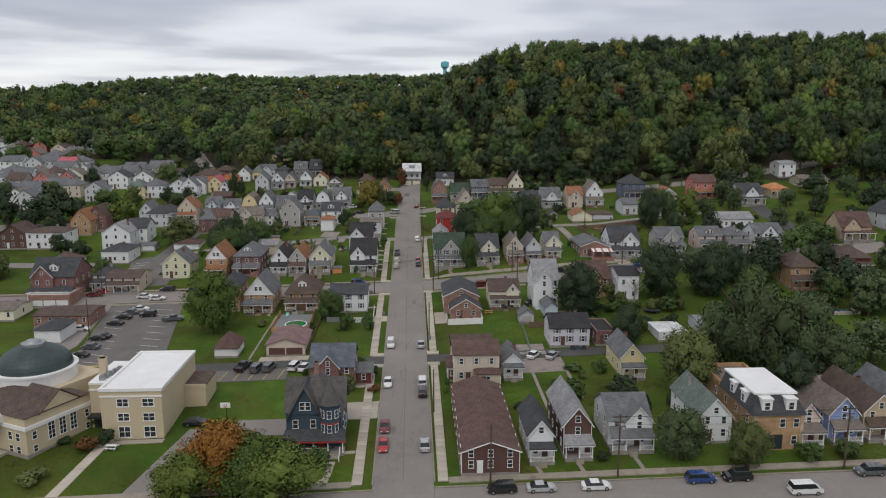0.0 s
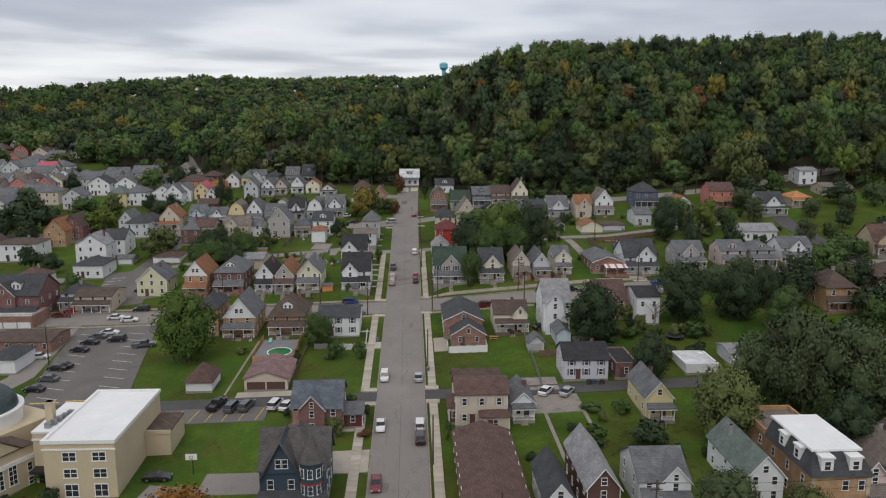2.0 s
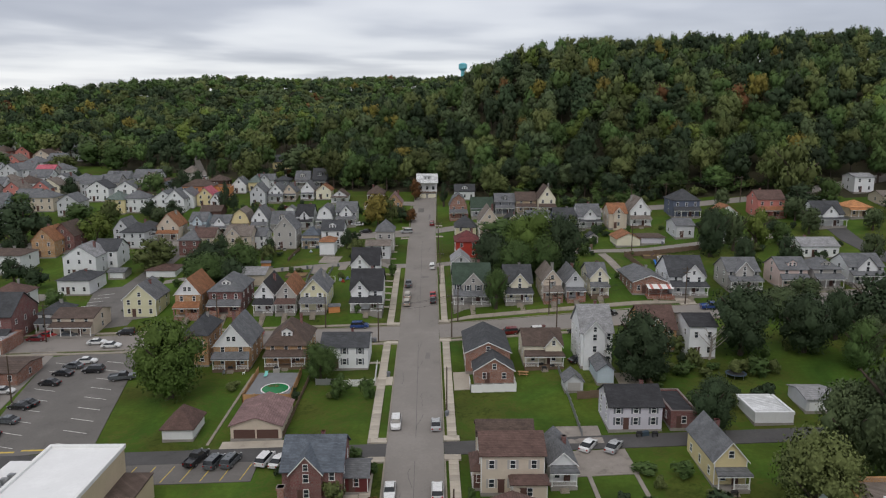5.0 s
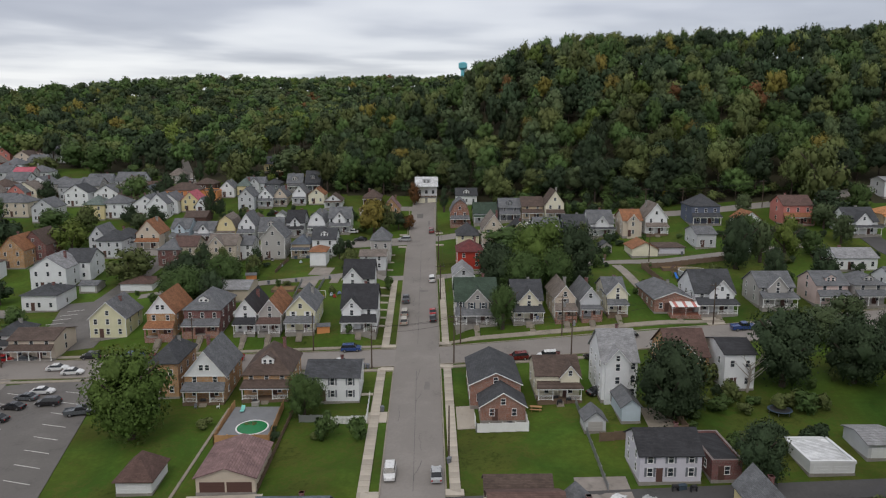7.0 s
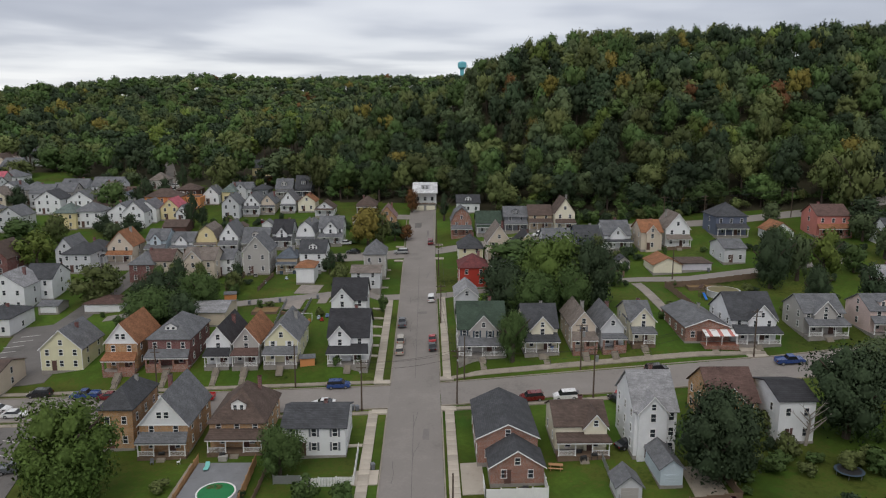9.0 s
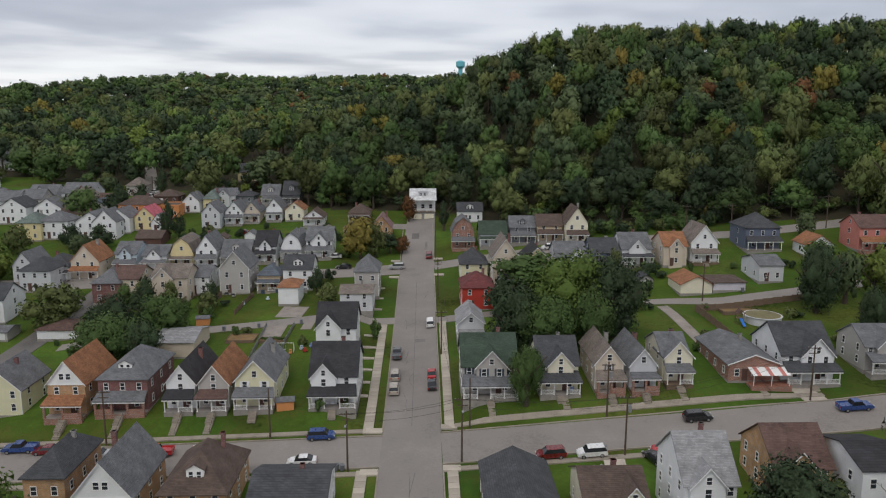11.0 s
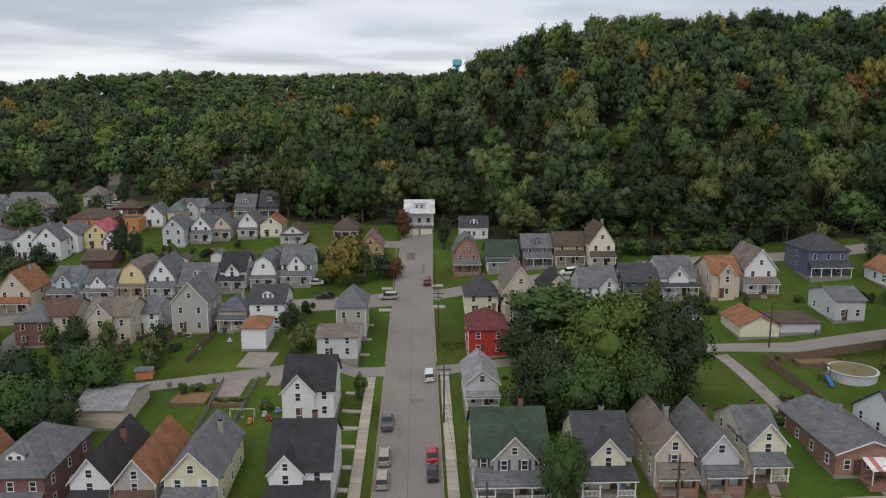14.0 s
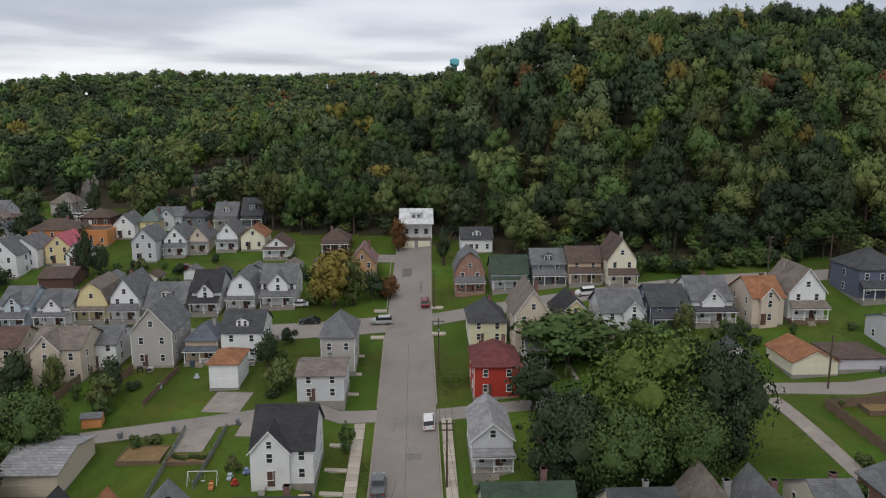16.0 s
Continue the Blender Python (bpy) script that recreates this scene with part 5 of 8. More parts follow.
tree(-18.6, 352.2, 8.0, 7.5, "yellow", "yellowing bushy tree beside the street")
tree(87.2, 267.2, 5.3, 15.5, "dark", "dark tree in a back yard")
tree(95.7, 271.0, 3.9, 13.2, "gray", "leafy tree in a back yard")
tree(103.7, 273.1, 4.7, 12.6, "bright", "light green tree with a bare trunk")
tree(115.2, 286.5, 5.0, 4.2, "dark", "low dark tree by the lawn")
tree(137.5, 319.6, 8.8, 24.0, "olive", "tall yellow green tree at the edge of the wood")
tree(172.5, 268.6, 6.5, 13.3, "dark", "dark tree beside the houses")
tree(134.2, 238.9, 6.8, 7.3, "mid", "hedge like green tree in a yard")
tree(116.7, 192.6, 7.5, 11.5, "dark", "dark tree beside the tan house")
tree(133.5, 306.3, 8.5, 10.7, "dark", "dark tree at the edge of the wood")
tree(165.5, 298.2, 7.1, 9.3, "dark", "dark tree at the edge of the wood")
tree(-22.4, 195.1, 3.9, 8.5, "mid", "bushy green tree beside the white fence")
tree(-68.6, 290.4, 3.3, 9.6, "dark", "dark green evergreen beside the alley")
tree(-64.0, 278.1, 2.6, 8.3, "dark", "dark green evergreen beside the alley")
tree(27.6, 296.3, 10.3, 9.9, "mid", "green tree behind the houses")
tree(18.8, 280.3, 4.8, 9.8, "dark", "dark tree behind the houses")
tree(-5.1, 372.7, 3.2, 9.6, "rust", "reddish brown tree beside the end house")
tree(7.1, 358.4, 2.2, 10.5, "dark", "dark evergreen beside the end house")
tree(-36.6, 418.0, 8.5, 6.7, "dark", "dark tree at the edge of the wood")
tree(-38.9, 402.4, 8.0, 11.7, "dark", "dark tree at the edge of the wood")
bush(-18.0, 201.8, 1.5, 3.5, "mid")
bush(-13.9, 201.6, 1.5, 3.4, "mid")
bush(-11.7, 185.1, 2.2, 5.0, "mid")
bush(-17.2, 186.3, 2.7, 5.0, "mid")
bush(35.3, 154.3, 2.9, 1.5, "mid")
bush(40.5, 152.4, 2.4, 3.3, "mid")
bush(32.5, 140.5, 2.6, 4.6, "mid")
bush(42.7, 140.0, 4.3, 4.6, "dark")
bush(-26.3, 314.1, 2.1, 4.2, "dark")
bush(39.4, 302.5, 2.6, 3.3, "mid")
bush(31.8, 115.8, 1.5, 2.1, "dark")
bush(66.1, 113.2, 2.9, 3.6, "mid")
bush(73.2, 113.7, 2.9, 3.1, "mid")
bush(-16.0, 117.2, 2.8, 4.1, "mid")
bush(-13.3, 148.8, 2.4, 4.4, "olive")
bush(-11.7, 160.7, 1.9, 2.7, "mid")
bush(-8.2, 147.0, 1.5, 1.9, "rust")
bush(-8.9, 156.8, 1.5, 2.2, "mid")
bush(-58.7, 127.1, 2.5, 3.3, "rust")
bush(-56.4, 128.8, 2.0, 3.8, "dark")
bush(-64.3, 117.2, 3.2, 2.5, "olive")
bush(-18.2, 235.1, 1.2, 2.5, "mid")
bush(-13.7, 236.1, 1.2, 3.0, "mid")
bush(7.0, 147.8, 0.9, 2.5, "mid")
bush(6.7, 145.2, 0.9, 1.9, "bright")
bush(-10.7, 273.5, 1.7, 5.0, "mid")
bush(49.8, 274.1, 2.7, 5.0, "mid")
bush(56.5, 192.5, 2.4, 5.0, "olive")
bush(55.8, 200.5, 2.6, 5.0, "olive")
bush(67.5, 187.8, 2.8, 4.9, "mid")
bush(76.2, 216.9, 2.3, 3.6, "mid")
bush(-51.8, 284.5, 2.3, 3.7, "mid")
bush(-43.9, 315.7, 2.3, 4.2, "mid")
bush(23.3, 320.5, 2.4, 2.5, "mid")
bush(53.6, 113.2, 1.9, 3.0, "olive")

# ---- kerbs, pavements, lots ----


def kerb(path, label="pale concrete kerb beside the street"):
    strip("kerb", path, 0.22, OLD_CONCRETE, label, "kerb", 0.24, depth=0.5)


GAPS = ((97, 111), (161.5, 166.5), (217, 229), (281.5, 286.5), (317, 329))


def runs(y0, y1):
    out, a = [], y0
    for lo, hi in GAPS:
        if lo > a and lo < y1:
            out.append((a, lo))
        a = max(a, hi)
    if a < y1:
        out.append((a, y1))
    return out


for ka, kb in runs(62, 366):
    kerb([(KERB_L - 0.1, ka), (KERB_L - 0.1, kb)])
    kerb([(KERB_R + 0.1, ka), (KERB_R + 0.1, kb)])
for ky, kd in ((217.9, 0), (228.1, 0)):
    kerb([(-150, ky), (KERB_L, ky)])
    kerb([(KERB_R, ky), (70, ky + 1), (150, ky + 8)])
kerb([(KERB_R, 109.3), (82, 109.3), (180, 114)])
kerb([(-150, 109.3), (KERB_L, 109.3)])
SLAB = {}


def slab_mesh(w, l):
    if (w, l) not in SLAB:
        a, b, c = w / 2 - 0.015, l / 2 - 0.015, 0.02
        s = Shape()
        s.hull([(-a, -b, -0.1), (a, -b, -0.1), (a, b, -0.1), (-a, b, -0.1), (-a, -b, -c), (a, -b, -c), (a, b, -c), (-a, b, -c), (-a + c, -b + c, 0), (a - c, -b + c, 0), (a - c, b - c, 0), (-a + c, b - c, 0)],
               [(0, 1, 5, 4), (1, 2, 6, 5), (2, 3, 7, 6), (3, 0, 4, 7), (4, 5, 9, 8), (5, 6, 10, 9), (6, 7, 11, 10), (7, 4, 8, 11), (8, 9, 10, 11)])
        SLAB[w, l] = s.mesh("slab", CONCRETE)
    return SLAB[w, l]


def pavement(x, y0, y1, w, label):
    """Concrete flags laid along the street."""
    base = strip("pavement", [(x, y0), (x, y1)], w - 0.1, STONEWORK, label, "pavement", 0.16)
    n = int((y1 - y0) / 1.6)
    for k in range(n):
        yy = y0 + (y1 - y0) * (k + 0.5) / n
        dz = g(x, yy + 0.8) - g(x, yy - 0.8)
        dx = g(x + 0.8, yy) - g(x - 0.8, yy)
        part("slab", slab_mesh(w, 1.6), None, base, m=pose(x, yy, g(x, yy) + 0.26 + rng.uniform(-0.012, 0.012), math.degrees(math.atan2(dz, 1.6)), -math.degrees(math.atan2(dx, 1.6)), rng.uniform(-0.4, 0.4)))


for ka, kb in runs(111, 316):
    pavement(-9.3, ka, kb, 1.8, "pale concrete flag pavement beside a grass verge")
    pavement(4.7, ka, kb, 1.7, "worn concrete flag pavement beside the kerb")


def walkway(path, w, label="pale concrete path", mat=None, lift=0.14):
    return strip("path", path, w, mat or CONCRETE, label, "path", lift)


for wx0, wx1, wy, wd in ((-150, -10.2, 230, 0), (5.6, 70, 230.2, 1), (-150, -10.2, 216.2, 0), (5.6, 40, 216.2, 0)):
    walkway([(wx0, wy), (wx1, wy + wd)], 1.2, "narrow concrete pavement of the cross street", OLD_CONCRETE, 0.2)
walkway([(5.6, 111.3), (82, 111.6), (170, 116)], 1.7, "concrete pavement of the lower street", OLD_CONCRETE, 0.2)
walkway([(-150, 111.3), (-10.2, 111.3)], 1.7, "concrete pavement of the lower street", OLD_CONCRETE, 0.2)
# corner ramps and crossings of the pavements
for rx in (-8.2, 4.6):
    for ry in (216.4, 229.8, 316.2, 330.2, 160.7, 167.3):
        solid("kerb_ramp", Shape().box(-1.4, 1.4, -0.9, 0.9, -0.3, 0.0), CONCRETE, "pale concrete kerb ramp at the corner", "kerb", kind="structure", m=pose(rx, ry, g(rx, ry) + 0.285))
# school parking lot
strip("parking_lot", [(-69, 166.5), (-78.5, 216.5)], 21, ASPHALT_LOT, "cracked gray asphalt parking lot with painted bays", "parking lot", 0.112)
strip("road", [(-190, 268), (-140, 265), (-112.5, 262)], 6.0, ASPHALT_OLD, "pale asphalt side street of the lower town", "road", 0.117)
strip("parking_lot", [(-50.5, 158.6), (-28, 158.6)], 6.2, ASPHALT_LOT, "small asphalt parking strip beside the alley", "parking lot", 0.112)
strip("driveway", [(-43, 110), (-38, 133)], 9.0, ASPHALT, "gray asphalt drive beside the school lawn", "driveway", 0.112)
strip("driveway", [(-34, 133.4), (-24, 133.0)], 6.5, ASPHALT, "gray asphalt drive beside the school lawn", "driveway", 0.110)
strip("road", [(-106, 100), (-99, 140), (-87, 182), (-92, 218)], 6.0, ASPHALT_OLD, "gray asphalt side street", "road", 0.116)
strip("road", [(-98, 229), (-92, 262), (-88, 316)], 6.5, ASPHALT_LOT, "gray asphalt side street", "road", 0.116)
strip("parking_lot", [(-85, 234), (-87, 262)], 13, ASPHALT_LOT, "gray asphalt lot behind the houses", "parking lot", 0.112)
strip("road", [(-88, 330), (-96, 372), (-118, 436), (-150, 520)], 6.0, ASPHALT_OLD, "gray street climbing away between houses", "road", 0.116)
strip("road", [(-240, 300), (-160, 305), (-96, 318)], 6.0, ASPHALT_OLD, "gray street among the houses", "road", 0.116)
strip("driveway", [(-32.5, 284), (-31.5, 291)], 6.5, GRAVEL, "broken asphalt drive before the garage", "driveway", 0.11)
strip("driveway", [(-34.5, 272), (-34, 281)], 5.0, GRAVEL, "gravel parking place beside the alley", "driveway", 0.11)
strip("driveway", [(-27, 276), (-26.6, 281)], 2.5, GRAVEL, "gravel parking place beside the alley", "driveway", 0.11)
strip("driveway", [(21.2, 285), (22, 304)], 4.0, ASPHALT_DARK, "dark asphalt driveway beside the red house", "driveway", 0.112)
strip("driveway", [(55.7, 276), (56.8, 252), (57, 246)], 2.6, GRAVEL, "pale concrete driveway down to the house", "driveway", 0.112)
strip("driveway", [(68, 229), (66, 240)], 4.0, CONCRETE, "pale concrete driveway to the basement garage", "driveway", 0.112)
strip("driveway", [(31, 167), (23, 167.2)], 6.5, GRAVEL, "gravel parking place beside the alley", "driveway", 0.11)
strip("driveway", [(21, 157.5), (34, 158)], 8.0, GRAVEL, "gravel parking place beside the alley", "driveway", 0.108)
strip("driveway", [(-36, 167.6), (-24.5, 167.6)], 2.6, CONCRETE, "pale concrete apron before the garage", "driveway", 0.13)
strip("driveway", [(5.8, 192), (9.2, 192)], 9.0, CONCRETE, "pale concrete driveway beside the brick house", "driveway", 0.13)
strip("patio", [(41.5, 184), (41.8, 192)], 5.0, OLD_CONCRETE, "gray concrete patio behind the white house", "patio", 0.12)
strip("driveway", [(29.5, 216), (28, 200)], 3.2, CONCRETE, "pale concrete driveway", "driveway", 0.13)
strip("driveway", [(-11, 193.5), (-7, 193.5)], 4.2, CONCRETE, "pale concrete driveway crossing", "driveway", 0.15)
strip("driveway", [(-16, 138.5), (-7, 138.5)], 7.5, CONCRETE, "pale concrete driveway beside the blue house", "driveway", 0.15)
strip("driveway", [(-19, 368), (-4, 366)], 6.0, ASPHALT_OLD, "gray asphalt turning place at the end of the street", "driveway", 0.11)
strip("path", [(-58.5, 110.5), (-56.5, 131)], 2.0, CONCRETE, "pale concrete path to the school door", "path", 0.14)
strip("path", [(-57, 129.8), (-46, 129.8)], 1.4, CONCRETE, "pale concrete path along the school front", "path", 0.14)
strip("path", [(-24, 110), (-15, 112.5), (-14.5, 119)], 2.0, CONCRETE, "pale concrete path to the porch steps", "path", 0.14)
for px, py0, py1 in ((26.5, 118, 162), (34, 140, 160), (21, 112, 115), (28, 112, 116), (38, 112, 118), (67, 112, 116), (28, 290, 300)):
    walkway([(px, py0), (px - 0.5, py1)], 0.7, "narrow worn footpath across the lawn", GRAVEL, 0.11)
for py in (122, 150, 204, 244, 250, 256, 262, 268, 275, 292, 300, 308):
    walkway([(-13.5, py), (-10.3, py)], 0.9, "short concrete path from the pavement to a porch", lift=0.15)
for k in range(9):
    yy = 170.5 + k * 5.0
    cx = -69 - 9.5 * (yy - 166.5) / 50
    for off in (-8.3, 3.5):
        strip("parking_line", [(cx + off, yy), (cx + off + 5.0, yy - 1.6)], 0.14, PAINT_WHITE, "worn white parking bay line", "road marking", 0.13, depth=0.05)
for k in range(7):
    strip("parking_line", [(-49 + k * 3.2, 156), (-48.2 + k * 3.2, 161)], 0.14, PAINT_YELLOW, "worn yellow parking bay line", "road marking", 0.13, depth=0.05)
for x0, x1, yy in ((-78, -72, 167.5), (-71, -63, 168), (-60, -54, 168.5)):
    strip("parking_line", [(x0, yy), (x1, yy)], 0.5, PAINT_YELLOW, "yellow painted strip at the lot's edge", "road marking", 0.14, depth=0.05)
for k in range(6):
    strip("parking_line", [(-99.5 + k * 0.25, 246 + k * 3.4), (-95.3 + k * 0.25, 247.2 + k * 3.4)], 0.16, PAINT_WHITE, "worn white parking bay line", "road marking", 0.14, depth=0.05)
# tar seams and patches of the street
for k in range(26):
    yy = 66 + k * 9.6 + rng.uniform(-2, 2)
    if any(lo - 1 < yy < hi + 1 for lo, hi in GAPS):
        continue
    xx = rng.uniform(-5.5, 1.5)
    pts = [(xx, yy)]
    for j in range(4):
        pts.append((pts[-1][0] + rng.uniform(-0.5, 0.5), pts[-1][1] + rng.uniform(0.8, 2.2)))
    strip("tar_seam", pts, rng.uniform(0.04, 0.09), TAR, "dark tar seam in the worn asphalt", "road marking", 0.130, depth=0.04)
strip("tar_seam", [(-1.8, 112), (-1.75, 160)], 0.07, TAR, "long dark seam along the middle of the street", "road marking", 0.130, depth=0.04)
strip("tar_seam", [(-1.7, 168), (-1.85, 215)], 0.07, TAR, "long dark seam along the middle of the street", "road marking", 0.130, depth=0.04)
strip("tar_seam", [(-1.8, 231), (-1.7, 312)], 0.07, TAR, "long dark seam along the middle of the street", "road marking", 0.130, depth=0.04)

PATCH = surface("mended_asphalt", (0.19, 0.175, 0.165), 0.9, 0.3, 0.4, 2.5)
for px, py, pw, pl, pm in ((-4.2, 128, 1.6, 3.0, PATCH), (0.2, 205, 1.4, 4.0, PATCH), (-0.6, 270, 2.4, 1.8, PATCH), (0.4, 340, 2.0, 8.0, PATCH), (-2.5, 352, 2.4, 6.0, ASPHALT_LOT)):
    strip("road_patch", [(px, py), (px + 0.1, py + pl)], pw, pm, "darker mended patch in the worn asphalt", "road marking", 0.126, depth=0.04)

# ---- the school and the domed church ----


def big_window(parent, x, y, z, turn, w, h, cols=2, rows=2):
    s = Shape()
    t = 0.12
    s.box(-w / 2, w / 2, -0.08, 0.02, h / 2 - t, h / 2).box(-w / 2 - 0.1, w / 2 + 0.1, -0.14, 0.02, -h / 2 - 0.05, -h / 2 + t)
    s.box(-w / 2, -w / 2 + t, -0.08, 0.02, -h / 2 + t, h / 2 - t).box(w / 2 - t, w / 2, -0.08, 0.02, -h / 2 + t, h / 2 - t)
    for k in range(1, cols):
        s.box(-w / 2 + w * k / cols - 0.05, -w / 2 + w * k / cols + 0.05, -0.06, 0.02, -h / 2 + t, h / 2 - t)
    for k in range(1, rows):
        s.box(-w / 2 + t, w / 2 - t, -0.05, 0.02, -h / 2 + h * k / rows - 0.04, -h / 2 + h * k / rows + 0.04)
    ob = part("window", s, TRIM, parent, m=pose(x, y, z, 0, 0, turn))
    part("pane", Shape().box(-w / 2 + t, w / 2 - t, -0.03, 0.015, -h / 2 + t, h / 2 - t), GLASS, ob)


BUFF = surface("buff_render", (0.55, 0.46, 0.32), 0.85, 0.12, 0.3, 5.0)
WHITE_ROOF = surface("white_roof_membrane", (0.80, 0.80, 0.80), 0.6, 0.10, 0.15, 1.5)
COPPER = surface("dark_green_dome_metal", (0.055, 0.075, 0.075), 0.45, 0.3, 0.5, 4.0, metal=0.3)


def school():
    z = g(-51.8, 131)
    h = thing("school", "buff brick three-storey school with a white flat roof", "school", pose(-51.8, 131, z))
    top = 20.3 - z
    part("wall", Shape().box(-5.6, 5.5, 0, 21.5, -2.5, top), BUFF, h)
    part("parapet", Shape().box(-5.8, 5.7, -0.2, 0.35, top - 0.1, top + 0.5).box(-5.8, 5.7, 21.1, 21.7, top - 0.1, top + 0.5).box(-5.8, -5.3, 0.35, 21.1, top - 0.1, top + 0.5).box(5.2, 5.7, 0.35, 21.1, top - 0.1, top + 0.5), TRIM, h)
    part("roof", Shape().box(-5.3, 5.2, 0.35, 21.1, top - 0.1, top + 0.12), WHITE_ROOF, h)
    part("cornice", Shape().box(-5.75, 5.65, -0.15, 0.0, top - 1.2, top - 0.95), TRIM, h)
    for k, zz in enumerate((1.5, 4.4, 7.2)):
        for x in (-1.6, 3.0):
            big_window(h, x, -0.01, zz, 0, 2.2, 1.6 if k else 2.2)
    part("wing", Shape().box(-9.9, -5.6, 5.6, 18, -2.5, top - 0.8), BUFF, h)
    part("wing_roof", Shape().box(-10.0, -5.6, 5.5, 18.1, top - 0.8, top - 0.45), WHITE_ROOF, h)
    part("wing_cornice", Shape().box(-10.0, -5.6, 5.42, 5.6, top - 2.0, top - 1.7), TRIM, h)
    for zz in (4.2, 7.2):
        window(h, -7.0, 5.59, zz, 0, 0.9, 1.1)
    part("canopy", Shape().box(-9.8, -6.0, 3.4, 5.6, 2.6, 3.0), BLACK, h)
    part("door", Shape().box(-9.4, -7.2, 5.5, 5.6, 0.0, 2.3), GLASS, h)
    part("chimney", Shape().box(-9.2, -8.0, 9, 10.2, top - 1, top + 3.2).box(-9.3, -7.9, 8.9, 10.3, top + 2.9, top + 3.2), BUFF, h)
    for k in range(5):
        part("roof_unit", Shape().box(-0.45, 0.45, -0.4, 0.4, 0, 0.9).rod((0, 0, 0.9), (0, 0, 1.0), 0.3, 0.3, 10), METAL_GRAY, h, m=pose(-7.9 + k * 0.35, 7 + k * 1.3, top - 0.45))
    lz = top - 4.2
    part("annex", Shape().box(5.5, 9.8, 13, 21, -2.5, lz).box(5.5, 10.0, 12.8, 13, lz - 0.3, lz + 0.4), BUFF, h)
    part("annex_roof", Shape().box(5.5, 9.9, 12.9, 21.1, lz, lz + 0.25), ROOF["brown"], h)


def church():
    """Buff church with white bands, columns in front and a dark dome on a white drum."""
    z = g(-68, 126)
    h = thing("church", "buff church with white cornice, brown roofs and dark dome", "church", pose(-68.2, 125.2, z, 0, 0, -27))
    part("wall", Shape().box(-19, 0.0, 0, 13.5, -2.5, 7.6), BUFF, h)
    part("plinth", Shape().box(-19.15, 0.15, -0.15, 13.6, -2.6, 0.7), STONEWORK, h)
    part("cornice", Shape().box(-19.25, 0.25, -0.25, 13.7, 5.2, 5.9), TRIM, h)
    rs = Shape()
    hip(rs, -19, 0, 0, 13.5, 7.6, 9.6, 0.2)
    part("roof", rs, ROOF["brown"], h)
    gs = Shape().prism_x([(3.0, 7.4), (11.5, 7.4), (7.2, 10.4)], -7, 0.1)
    part("gable", gs, BUFF, h)
    rs = Shape()
    gable_x(rs, -7, 0.1, 3.0, 11.5, 7.5, 10.5, 0.25)
    part("gable_roof", rs, ROOF["brown"], h)
    for k in range(3):
        big_window(h, 0.01, 5.0 + k * 2.3, 3.6, 90, 1.5, 3.4, 2, 4)
    for yy in (1.6, 12.6):
        window(h, 0.01, yy, 3.9, 90, 0.9, 1.5)
        window(h, 0.01, yy, 1.4, 90, 0.9, 1.3)
    for xx in (-2.2, -4.2):
        window(h, xx, -0.01, 3.7, 0, 1.1, 1.6)
        window(h, xx, -0.01, 1.2, 0, 1.1, 1.6)
    part("portico", Shape().prism_y([(-14.5, 6.0), (-5.6, 6.0), (-5.6, 7.4), (-10.0, 9.0), (-14.5, 7.4)], -3.2, 0), TRIM, h)
    part("portico_floor", Shape().box(-14.8, -5.4, -3.6, 0, -1.5, 0.4), CONCRETE, h)
    for k in range(4):
        part("column", Shape().rod((0, 0, 0.4), (0, 0, 6.0), 0.42, 0.34, 14).box(-0.5, 0.5, -0.5, 0.5, 0.35, 0.6).box(-0.48, 0.48, -0.48, 0.48, 5.7, 6.0), TRIM, h, m=pose(-6.2 - k * 2.6, -2.7, 0))
    dx, dy, r = -14.5, 13.5, 7.4
    part("drum_base", Shape().box(dx - 9, dx + 9, dy - 9, dy + 9, -2.5, 8.4), BUFF, h)
    part("drum", Shape().rod((dx, dy, 8.3), (dx, dy, 10.6), r, r, 40).rod((dx, dy, 10.6), (dx, dy, 11.0), r + 0.35, r + 0.35, 40), TRIM, h)
    d = Shape()
    rings = [(r * 0.93 * math.cos(a), 11.0 + 4.4 * math.sin(a)) for a in np.linspace(0, 1.32, 9)]
    n = 40
    pts = [(dx + r0 * math.cos(2 * math.pi * k / n), dy + r0 * math.sin(2 * math.pi * k / n), z0) for r0, z0 in rings for k in range(n)]
    d.hull(pts, [(j * n + k, j * n + (k + 1) % n, (j + 1) * n + (k + 1) % n, (j + 1) * n + k) for j in range(len(rings) - 1) for k in range(n)] + [tuple(range((len(rings) - 1) * n, len(rings) * n))])
    part("dome", d, COPPER, h)
    part("lantern", Shape().rod((dx, dy, 15.1), (dx, dy, 15.7), 2.2, 2.2, 24).rod((dx, dy, 15.7), (dx, dy, 16.2), 1.5, 1.2, 24), METAL_GRAY, h)


school()
church()


